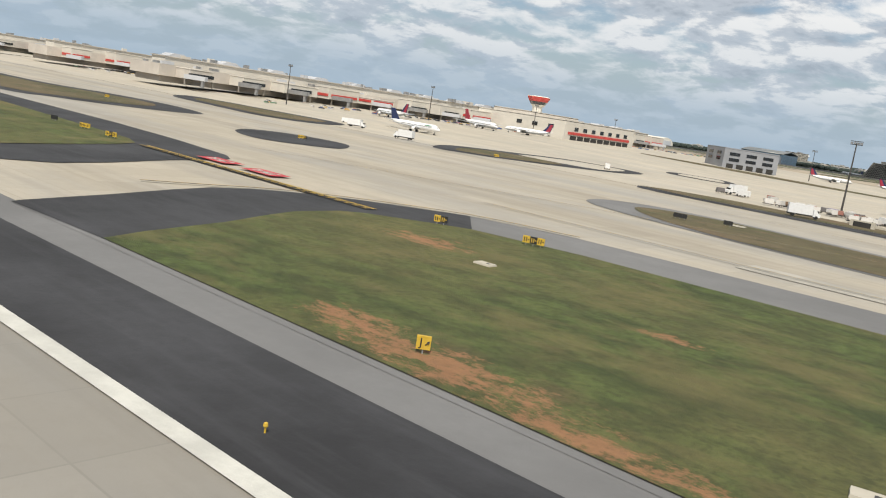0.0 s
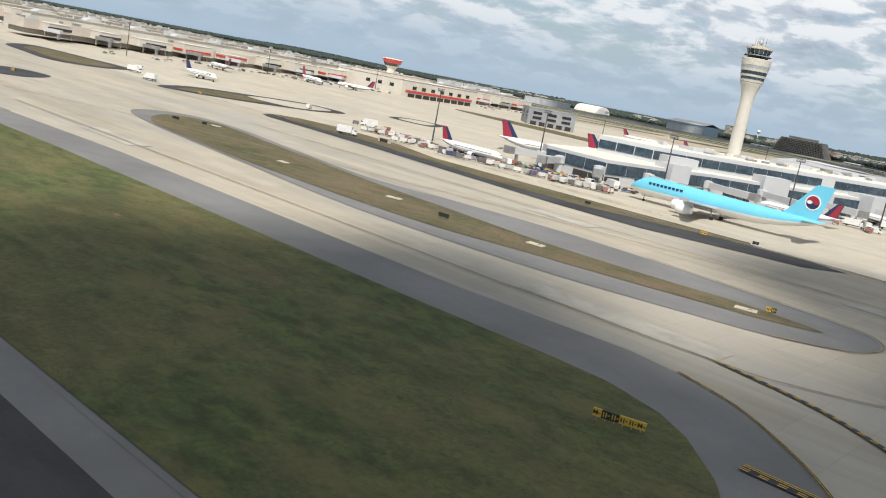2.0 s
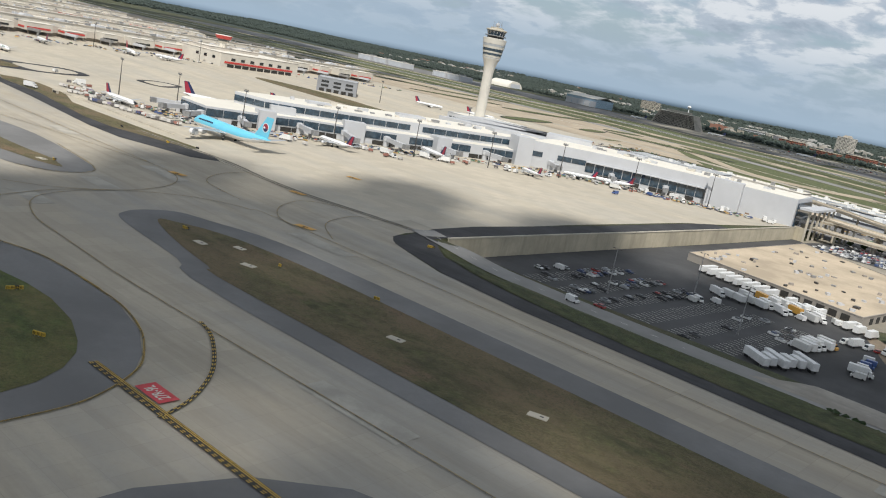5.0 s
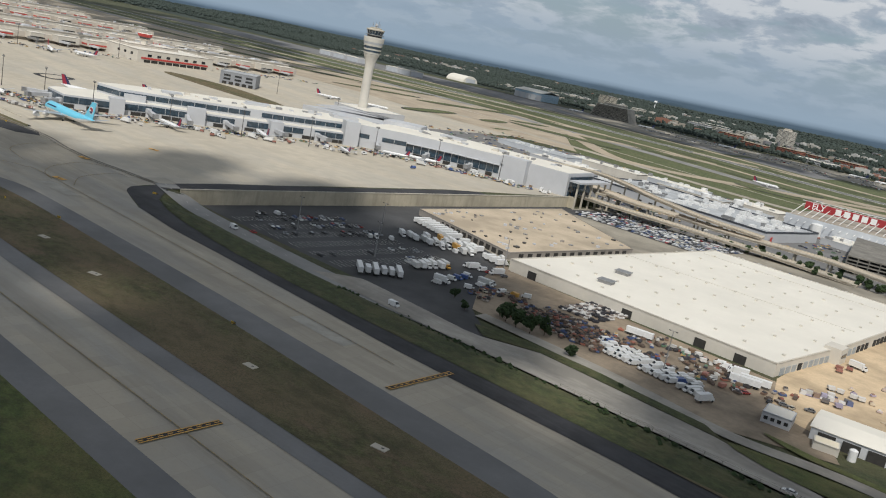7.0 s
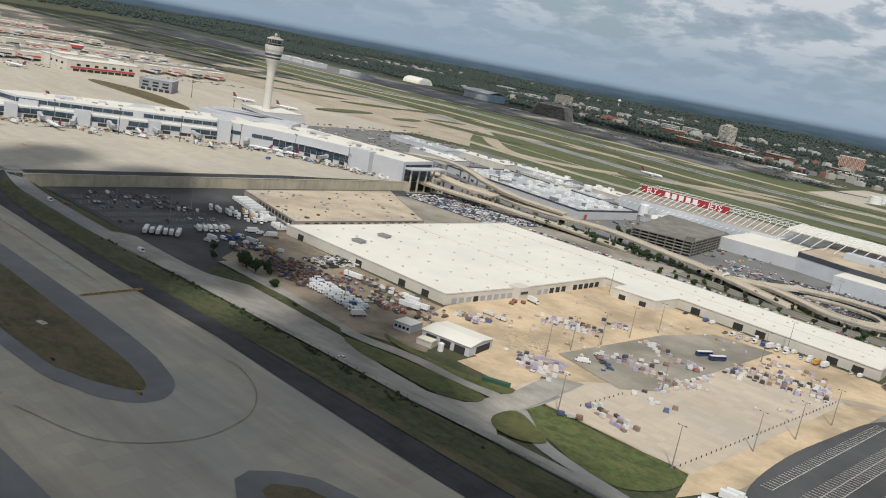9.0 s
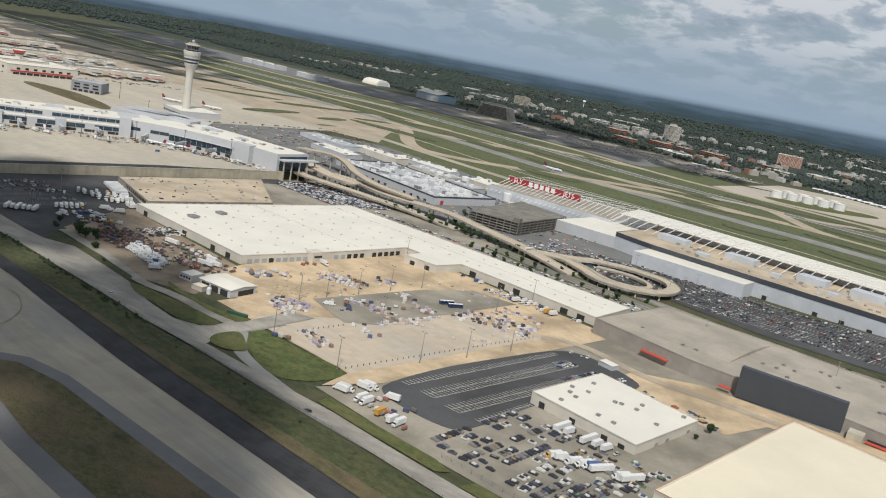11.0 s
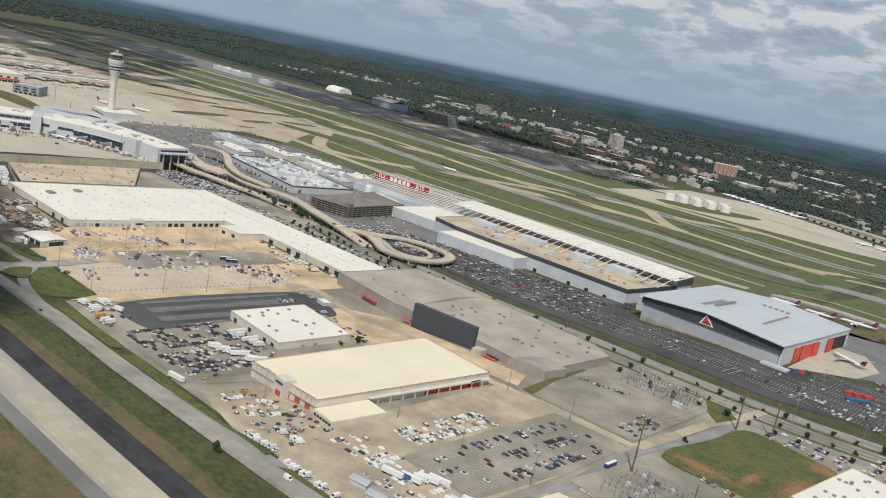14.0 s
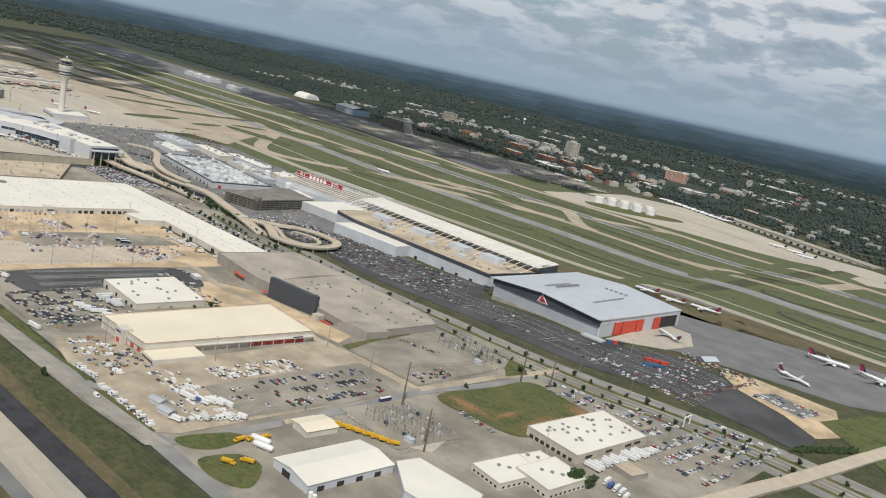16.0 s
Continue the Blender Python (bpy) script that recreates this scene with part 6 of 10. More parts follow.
def store_white():
    t = shell("store_building", "low cream store with white vented roof", "building", [(862, 399), (932, 393), (936, 461), (866, 470)], -8.6, -1.6, CREAM, ROOF_WHITE, 0.5)
    rng = random.Random(11)
    roof_units(t, [(rng.uniform(868, 930), rng.uniform(404, 458)) for _ in range(14)], -1.48, 2.2, GALV, "roof_vent", 1.1)
    facade_boxes(t, "dock_door", (862, 399), (932, 393), 6, 4, -8.5, -4.6, OPENING_DARK, 0.25, skip=(1, 3))
    facade_boxes(t, "door", (932, 395), (936, 459), 5, 3, -8.2, -5.0, TAUPE, 0.25, skip=(0, 3))
    k = shell("guard_cabin", "tiny white cabin at the car park exit", "cabin", [(846, 502), (858, 500), (859, 508), (847, 510)], -8.9, -5.6, WHITE_PANEL, ROOF_WHITE, 0.2)


store_white()


def depot():
    z0, z1 = -6.2, 4.2
    poly = [(966, 344), (1032, 345), (1047, 500), (974, 506)]
    t = shell("depot", "large cream-roofed depot with red loading doors", "depot", poly, z0, z1, CREAM, ROOF_CREAM, 0.8)
    part("coping", wall_strip(ccw(poly), z1 + 0.8, z1 + 1.1, 0.25), surface("orange brown coping", (0.42, 0.22, 0.13), 0.7), t)
    facade_boxes(t, "loading_door", (1035.2, 392), (1046.8, 494), 17, 5.0, -4.9, -0.2, RED_BAND, 0.6)
    part("dock_canopy", Shape().prism([(1035, 386), (1039, 385.6), (1050.5, 498), (1046.5, 500)], 0.6, 1.4), CREAM, t)
    for i in range(10):
        u = (i + 0.5) / 10
        part("canopy_post", Shape().box(1038.4 + 11.6 * u, 387 + 108 * u, -4.9, 0.6, 0.6, 5.6), CREAM, t)
    part("office_wing", Shape().prism([(1032, 343), (1052, 341), (1056, 384), (1036, 386)], -5.0, -0.6), CREAM, t)
    part("office_roof", Shape().prism([(1032.6, 343.6), (1051.4, 341.6), (1055.4, 383.4), (1036.4, 385.4)], -0.6, -0.3), ROOF_CREAM, t)
    facade_boxes(t, "window", (1032, 343), (1052, 341), 6, 2.2, -3.8, -2.2, DARK_GLASS, 0.25)
    facade_boxes(t, "loading_door", (968, 344.4), (1030, 345.2), 3, 5, -5.6, -0.8, RED_BAND, 0.3, u0=0.5, u1=0.98)
    part("entrance_block", Shape().box(1000, 345, -5.6, 11, 9, 12.4, -4), CREAM, t)
    part("entrance_door", Shape().box(999.6, 340.3, -5.6, 5, 0.5, 4.4, -4), RED_BAND, t)
    part("sign_bar", Shape().box(999.6, 340.2, 3.4, 7.5, 0.3, 1.3, -4), NAVY_VEH, t)
    part("sign_bar", Shape().box(1050.5, 480, 2.2, 0.3, 10, 1.0, -5), NAVY_VEH, t)
    facade_boxes(t, "panel_joint", (966, 344), (1032, 345), 12, 0.25, z0 + 1, z1, TAUPE, 0.12)
    part("band", Shape().box(999, 344.2, -0.6, 66, 0.6, 0.6, 0.8), TAUPE, t)


depot()


def grey_hall():
    """The long flat grey hall with its blunt ends, red awnings and the tall dark screen before it."""
    t = thing("maintenance_hall", "long grey gravel-roofed hall with taupe walls and red awnings", "hall")
    z1 = 3.0
    poly = [(806, 561), (890, 549), (992, 552), (1040, 549), (1060, 560), (1064, 648), (1040, 662), (912, 668), (814, 664)]
    part("wall", Shape().prism(ccw(poly), -9.6, z1), TAUPE, t)
    part("roof", Shape().prism(ccw([(p[0] * 0.998 + 1.9, p[1] * 0.996 + 2.4) for p in poly]), z1, z1 + 0.15), ROOF_GREY, t)
    part("parapet", wall_strip(ccw(poly), z1 - 0.4, z1 + 0.7, -0.5), TAUPE, t)
    part("end_block", Shape().rings([[(1030 + 31 * u, 545 + 8 * u, -6), (1030 + 31 * u, 545 + 8 * u, 3.2 + 2.2 * math.sin(math.pi * u)), (1034 + 31 * u, 570 + 8 * u, 3.2 + 2.2 * math.sin(math.pi * u)), (1034 + 31 * u, 570 + 8 * u, -6)]
                                     for u in (0, 0.2, 0.4, 0.6, 0.8, 1)]), TAUPE, t, smooth=True)
    part("ridge", Shape().rings([[(826, 575 + 14 * i, z1 + 0.15), (826, 575 + 14 * i, z1 + 0.3 + 2.4 * math.sin(math.pi * i / 6)), (906, 575 + 14 * i, z1 + 0.3 + 2.4 * math.sin(math.pi * i / 6)), (906, 575 + 14 * i, z1 + 0.15)] for i in range(7)]),
         ROOF_GREY, t, smooth=True)
    for x, y, w, turn in ((862, 551, 22, -8), (918, 544, 8, 4), (940, 546, 10, 5), (968, 548, 10, 6), (1012, 546, 12, 0)):
        part("awning", Shape().box(x, y, -4.2, w, 3.0, 0.8, turn), RED_CANVAS, t, "bright red awning")
    part("opening", Shape().box(862, 553.6, -9, 22, 0.6, 5, -8), OPENING_DARK, t)
    part("opening", Shape().box(1012, 550, -7, 12, 0.6, 4, 0), OPENING_DARK, t)
    part("lean_to", Shape().box(1000, 546, -7, 9, 9, 7, 5), PALE_CONCRETE, t)
    rng = random.Random(21)
    roof_units(t, [(rng.uniform(830, 1050), rng.uniform(572, 655)) for _ in range(34)], z1 + 0.16, 2.2, GALV, "roof_vent", 1.3)
    b = thing("blast_screen", "tall charcoal blast screen on a steel frame", "blast screen")
    part("panel", Shape().prism([(926, 541.5), (991, 548), (990.4, 553), (925.4, 546.5)], -6.4, 14.2), DARK_PANEL, b)
    for i in range(8):
        u = (i + 0.5) / 8
        x, y = 926 + 65 * u, 547 + 6.5 * u
        part("brace", Shape().tube((x, y + 7, -5), (x, y + 1, 12), 0.25, 4), GALV, b)


grey_hall()


def garage():
    t = thing("parking_garage", "open-sided concrete parking garage of five decks", "garage")
    poly = ccw([(514, 768), (572, 784), (558, 904), (482, 914)])
    c = Vector((530, 842))
    for k in range(6):
        z = -9 + 3.0 * k
        part("deck", Shape().prism(poly, z, z + 0.5), GARAGE_CONCRETE, t)
        if k:
            part("spandrel", wall_strip(poly, z - 0.4, z + 0.7, 0.3), GARAGE_CONCRETE, t)
    # added dark block: its colour stands in for shade between the decks
    part("core", Shape().prism([tuple(c + (Vector(p) - c) * 0.9) for p in poly], -9, 5.4), OPENING_DARK, t)
    for a, b in zip(poly, poly[1:] + poly[:1]):
        a, b = Vector(a), Vector(b)
        n = round((b - a).length / 9)
        for i in range(n):
            p = a + (b - a) * (i / n)
            part("column", Shape().box(p.x, p.y, -9.2, 0.9, 0.9, 15.2), GARAGE_CONCRETE, t)
    part("stair_tower", Shape().box(566, 790, -9, 8, 8, 19, 15), GARAGE_CONCRETE, t)


garage()


def cantilever_hall(name, label, poly, truss, x0, x1, y_front, y_back, z_roof, annexes):
    """A maintenance base: grey clad hall with a dark upper band, and a raised roof hung from raking white masts."""
    t = thing(name, label, "hangar")
    poly = ccw(poly)
    part("wall", Shape().prism(poly, -10, z_roof - 4.5), GREY_PANEL, t)
    part("upper_band", wall_strip(poly, z_roof - 4.5, z_roof + 0.6, 0.3), DARK_PANEL, t)
    part("core", Shape().prism(poly, z_roof - 4.5, z_roof - 0.1), DARK_PANEL, t)
    part("roof", Shape().prism(poly, z_roof - 0.1, z_roof + 0.15), ROOF_TAN if truss else ROOF_WHITE, t)
    for p, z1, m in annexes:
        part("annex", Shape().prism(ccw(p), -10, z1), m, t)
        part("annex_roof", Shape().prism(ccw(p), z1, z1 + 0.2), ROOF_WHITE, t)
    return t


def maintenance_base():
    t = cantilever_hall("maintenance_hangar", "grey clad aircraft maintenance base with charcoal band and white trussed roof", [(692, 872), (954, 868), (966, 1004), (640, 1010), (640, 884)], True, 600, 960, 960, 1045, 10.5,
                        [([(690, 836), (812, 842), (812, 872), (690, 874)], 5.6, GREY_PANEL), ([(560, 880), (640, 884), (640, 1000), (560, 1000)], 4.5, WHITE_PANEL)])
    # raised roof along the north side
    part("high_wall", Shape().prism([(600, 985), (966, 972), (969, 1000), (600, 1012)], -8, 16), GREY_PANEL, t)
    part("high_band", Shape().prism([(966.3, 968), (967.2, 968), (970, 1002), (969.1, 1002)], 12, 22), DARK_PANEL, t)
    part("high_roof", Shape().rings([[(596, 968, 18.6), (596, 968, 19.6), (968, 956, 19.6), (968, 956, 18.6)], [(596, 1014, 22.4), (596, 1014, 23.4), (970, 1002, 23.4), (970, 1002, 22.4)]]), ROOF_WHITE, t)
    part("high_core", Shape().prism([(604, 990), (960, 978), (964, 998), (604, 1008)], 16, 18.5), DARK_PANEL, t)
    n = 30
    for i in range(n + 1):
        u = i / n
        x = 602 + 362 * u
        y = 966 - 12 * u
        part("raking_strut", Shape().tube((x - 4, y - 26, 10.6), (x, y + 6, 21), 0.42, 5), STEEL, t)
        if i < n:
            for a, b in ((0, 13), (13, 26), (26, 39)):
                za, zb = 20.6 + 0.0885 * a, 20.6 + 0.0885 * b
                part("brace", Shape().tube((x, y + a + 4, za + 0.3), (x + 12, y + b + 4, zb + 0.3), 0.2, 4), STEEL, t)
        if i % 2 == 0:
            part("roof_truss", Shape().tube((x, y, 20.2), (x, y + 46, 24.2), 0.4, 4), STEEL, t)
    for k in range(4):
        part("purlin", Shape().tube((598, 972 + 13 * k, 20.6 + 1.15 * k), (968, 960 + 13 * k, 20.6 + 1.15 * k), 0.35, 4), STEEL, t)
    for x, y, sx, sy, h in ((690, 932, 36, 16, 6), (770, 936, 34, 16, 6), (850, 932, 30, 18, 7), (905, 936, 34, 18, 7), (740, 900, 14, 8, 3), (820, 905, 10, 8, 4), (880, 900, 12, 8, 3)):
        part("roof_house", Shape().box(x, y, 10.6, sx, sy, h, -1), GREY_PANEL, t)
    rng = random.Random(2)
    for i in range(60):
        part("roof_unit", Shape().box(rng.uniform(700, 948), rng.uniform(878, 950), 10.66, rng.uniform(1.5, 5), rng.uniform(1.5, 4), rng.uniform(0.6, 2.2), rng.uniform(-5, 5)), rng.choice([GALV, WHITE_PANEL, TAUPE]), t)
    facade_boxes(t, "door", (700, 871.6), (950, 868.2), 9, 5, -9, -4.6, OPENING_DARK, 0.3, skip=(1, 2, 5))
    b = thing("lift_platform", "blue scissor lift parked beside the maintenance base", "lift", at=(968, 850, zg(968, 850)))
    part("base", Shape().box(0, 0, 0.4, 7, 4, 1.4), NAVY_VEH, b)
    part("platform", Shape().box(0, 0, 5, 7.5, 4.4, 1.2), NAVY_VEH, b)
    for k in (-1, 1):
        part("arm", Shape().tube((-3, 1.5 * k, 1.8), (3, 1.5 * k, 5), 0.2, 4), GALV, b)
        part("arm", Shape().tube((3, 1.5 * k, 1.8), (-3, 1.5 * k, 5), 0.2, 4), GALV, b)


maintenance_base()


def slogan_hangar():
    """The older hangar row whose white lattice carries a long red sign."""
    t = thing("lattice_hangar", "older hangar row under a white raking lattice with red sign", "hangar")
    part("wall", Shape().prism([(395, 955), (585, 965), (590, 1060), (395, 1055)], -10, 8), GREY_PANEL, t)
    part("roof", Shape().prism([(396, 956), (584, 966), (589, 1059), (396, 1054)], 8, 8.3), ROOF_GREY, t)
    n = 26
    for i in range(n + 1):
        u = i / n
        x, y = 398 + 190 * u, 985 + 8 * u
        part("raking_strut", Shape().tube((x - 3, y - 34, 2), (x, y + 12, 18), 0.42, 5), STEEL, t)
        part("top_truss", Shape().tube((x, y + 12, 18), (x + 3.6, y + 12, 22), 0.28, 4), STEEL, t)
        part("top_truss", Shape().tube((x + 3.6, y + 12, 22), (x + 7.2, y + 12, 18), 0.28, 4), STEEL, t)
        part("rafter", Shape().tube((x, y + 12, 18), (x, y + 60, 20), 0.3, 4), STEEL, t)
    for dz, dy in ((18, 12), (22, 12), (20, 60)):
        part("chord", Shape().tube((396, 985 + dy, dz), (592, 993 + dy, dz), 0.4, 4), STEEL, t)
    g = thing("roof_sign", "long red sign with large white letters on the lattice", "sign", at=(458, 998, 13.4), turn=2.4)
    part("panel", Shape().box(0, 0, 0, 116, 0.8, 8.6), SIGN_RED, g)
    up = pose(0, -0.6, 4.3, 90, 0, 0)
    text_mesh("FLY", 9.5, "letters", LETTER, Matrix.Translation((-43, 0, 0)) @ up, g)
    text_mesh("JETS", 9.5, "letters", LETTER, Matrix.Translation((40, 0, 0)) @ up, g)
    for i in range(5):
        part("letter_bar", Shape().box(-22 + 9.2 * i, -0.5, 1.2, 6.2, 0.3, 6.4), LETTER, g)


slogan_hangar()


def big_hangar():
    """A wide hangar: shallow gable towards the car park, charcoal gable wall over pale cladding, red doors in its east side."""
    t = thing("wide_hangar", "wide silver-roofed hangar with charcoal gable and open red doors", "hangar")

    def z_roof(x, y):
        ridge = 1068 + 0.04 * (y - 820)
        return 27.3 - (0.078 * (ridge - x) if x < ridge else 0.064 * (x - ridge))

    part("wall", Shape().prism([(998, 824), (1146, 825), (1155, 998), (1006, 994)], -7, 14.6), HANGAR_PANEL, t)
    roof = Shape()
    roof.rings([[(x0, y, z_roof(x0, y)), (x0, y, z_roof(x0, y) + 0.8), (xr, y, 28.1), (x1, y, z_roof(x1, y) + 0.8), (x1, y, z_roof(x1, y)), (xr, y, 27.2)]
                for x0, xr, x1, y in ((993, 1068, 1150, 819), (997, 1072, 1155, 912), (1001, 1075, 1159, 1003))])
    part("roof", roof, ROOF_METAL, t)
    part("gable_wall", Shape().rings([[(996, y, 14.2), (1148, y, 14.8), (1148, y, z_roof(1148, 820)), (1068, y, 27.2), (996, y, z_roof(996, 820))] for y in (822.4, 825)]), DARK_PANEL, t)
    part("west_band", Shape().prism([(995.4, 825), (998, 825), (1006, 1000), (1003.4, 1000)], 14.2, 21.4), DARK_PANEL, t)
    part("door_header", Shape().prism([(1146.6, 825.2), (1149, 825.2), (1158.4, 1001), (1156, 1001)], 17.0, 21.6), GREY_PANEL_Y, t)
    # flat dark slab painted as the unlit inside behind the open doors
    part("dark_interior", Shape().prism([(1154.8, 955), (1155.4, 955), (1157.6, 996), (1157, 996)], -3, 17), OPENING_DARK, t)
    part("east_wall", Shape().prism([(1146.6, 825.2), (1148.6, 825.2), (1150.2, 853), (1148.2, 853)], -4, 17), WHITE_PANEL, t)
    part("door_pier", Shape().prism([(1151.6, 915), (1154.0, 915), (1155.2, 938), (1152.8, 938)], -4, 17), WHITE_PANEL, t)
    part("door_pier", Shape().prism([(1156.0, 996), (1158.2, 996), (1158.5, 1001), (1156.3, 1001)], -4, 17), WHITE_PANEL, t)
    for i in range(4):
        y = 861 + 15.6 * i
        part("door_leaf", Shape().box(1149.6 + 0.052 * (y - 830) + (0.7 if i % 2 else 0), y, -3.2, 0.7, 14.6, 20.2, -3), RED_DOOR, t)
    for i in range(2):
        y = 942 + 7.6 * i
        part("door_leaf", Shape().box(1150.4 + 0.052 * (y - 830), y, -3.2, 0.7, 7.2, 20.2, -3), RED_DOOR, t)

    def triangle(y, a, b, c):
        return Shape().rings([[(a[0], q, a[1]), (b[0], q, b[1]), (c[0], q, c[1])] for q in (y, y + 0.3)])

    part("logo", triangle(822.0, (1062.6, 15.2), (1078.2, 15.2), (1068.4, 25.9)), LETTER, t, "white triangular outline")
    part("logo", triangle(821.6, (1064.6, 16.3), (1076.0, 16.3), (1068.6, 24.0)), PAINT_RED, t, "plain red triangle")
    part("logo", triangle(821.2, (1068.0, 17.6), (1072.6, 17.6), (1069.4, 20.2)), DARK_PANEL, t, "small dark triangle")
    for i in range(6):
        x, y = 1058 + 0.4 * i, 868 + 8 * i
        part("roof_vent", Shape().box(x, y, z_roof(x, y) + 0.7, 4, 5, 2.4), GALV, t)
        x, y = 1110, 872 + 12 * i
        part("roof_vent", Shape().box(x, y, z_roof(x, y) + 0.7, 2.2, 10, 1.2), GALV, t)
        if i < 5:
            x, y = 1080 + 6 * i, 946 + 2 * i
            part("roof_vent", Shape().box(x, y, z_roof(x, y) + 0.7, 3.4, 3.4, 1.6), GALV, t)
    part("recess", Shape().box(1050, 884, z_roof(1050, 884) + 0.75, 10, 52, 0.15, -2), GALV, t)
    part("plinth", Shape().prism([(1000, 820.6), (1150, 821.4), (1150, 824), (1000, 823.4)], -6, 1.2), GREY_CONCRETE, t)
    part("porch", Shape().prism([(1134, 813), (1160, 814), (1160, 824), (1134, 823)], -4, 2.6), WHITE_PANEL, t)
    shell("hangar_annex", "low white annex beside the wide hangar", "building", [(972, 862), (994, 860), (1000, 990), (978, 992)], -6, 9, WHITE_PANEL, ROOF_WHITE)


big_hangar()


def east_buildings():
    t = shell("store_building", "square beige store with white vented roof", "building", [(1262, 536), (1312, 530), (1320, 622), (1272, 632)], -4.5, 3.2, PALE_CONCRETE, ROOF_WHITE, 0.6)
    rng = random.Random(31)
    roof_units(t, [(rng.uniform(1272, 1308), rng.uniform(542, 618)) for _ in range(26)], 3.35, 2.0, GALV, "roof_vent", 1.2)
    facade_boxes(t, "window", (1313, 534), (1320, 618), 6, 8, 0.2, 1.6, DARK_GLASS, 0.25, skip=(1, 3))
    facade_boxes(t, "dock_door", (1263, 535.6), (1311, 530.4), 8, 3.4, -4.4, -1, OPENING_DARK, 0.25)
    g = gabled("plant_workshop", "white-roofed metal workshop with open end", 1237, 361, 68, 36, -4.2, 6.2, 8.6, 86, GREY_PANEL, ROOF_WHITE)
    part("opening", Shape().box(-34.1, 4, 0, 0.5, 8, 4.6), OPENING_DARK, g)
    for i in range(4):
        part("opening", Shape().box(-24 + 15 * i, -18.1, 0, 5, 0.5, 3.8), OPENING_DARK, g)
    for k in range(2):
        tk = thing("upright_tank", "pair of white upright tanks beside the workshop", "tank", at=(1256 + 3.4 * k, 326, -4.1))
        part("shell", Shape().lathe(0, 0, [(1.5, 0), (1.5, 3.6), (0.5, 4.2)], 10), WHITE_VEH, tk, smooth=True)
    h = gabled("plant_hut", "cream pitched-roof hut in the plant depot", 1187, 386, 26, 20, -4.2, 5.0, 6.4, 84, CREAM, ROOF_CREAM)
    part("opening", Shape().box(13.1, 0, 0, 0.5, 5, 3.8), OPENING_DARK, h)
    lean = shell("lean_to", "brown lean-to beside the plant hut", "shed", [(1172, 370), (1178, 368), (1180, 394), (1174, 396)], -4.2, -0.4, TAUPE, ROOF_TAN, 0.0)
    a = shell("ribbed_store", "white ribbed flat-roofed store", "building", [(1254, 399), (1258, 418), (1312, 420), (1330, 380), (1284, 376)], -4.2, 1.4, WHITE_PANEL, ROOF_WHITE, 0.4)
    facade_boxes(a, "rib", (1254, 399), (1284, 377), 16, 0.5, -4.2, 1.4, TAUPE, 0.2)
    for poly, z1 in (([(1280, 447), (1308, 442), (1314, 486), (1286, 492)], 1.2), ([(1300, 470), (1332, 464), (1336, 506), (1304, 512)], 3.0), ([(1286, 492), (1304, 489), (1306, 512), (1290, 514)], 0.6)):
        b = shell("office_building", "cream stepped office with white roof", "building", poly, -4.4, z1, CREAM, ROOF_WHITE, 0.5, "stepped offices")
        p = ccw(poly)
        facade_boxes(b, "window", p[0], p[1], 6, 2.0, -2.6, -1.2, DARK_GLASS, 0.2)
        facade_boxes(b, "window", p[1], p[2], 8, 2.0, -2.6, -1.2, DARK_GLASS, 0.2)
        roof_units(b, [(sum(q[0] for q in poly) / 4 + 6 * k, sum(q[1] for q in poly) / 4 + 4 * k) for k in (-1, 0, 1)], z1 + 0.12, 2.2, GALV)
    s = shell("brown_shed", "small brown flat-roofed shed by parked trucks", "shed", [(1330, 552), (1348, 548), (1352, 566), (1334, 570)], -4.2, 0.4, TAUPE, ROOF_TAN, 0.3)
    f = gabled("silo_shelter", "grey arched shelter beside spoil heaps", 1246, 898, 22, 14, zg(1246, 898), 3, 6, 70, GALV, ROOF_METAL)


east_buildings()


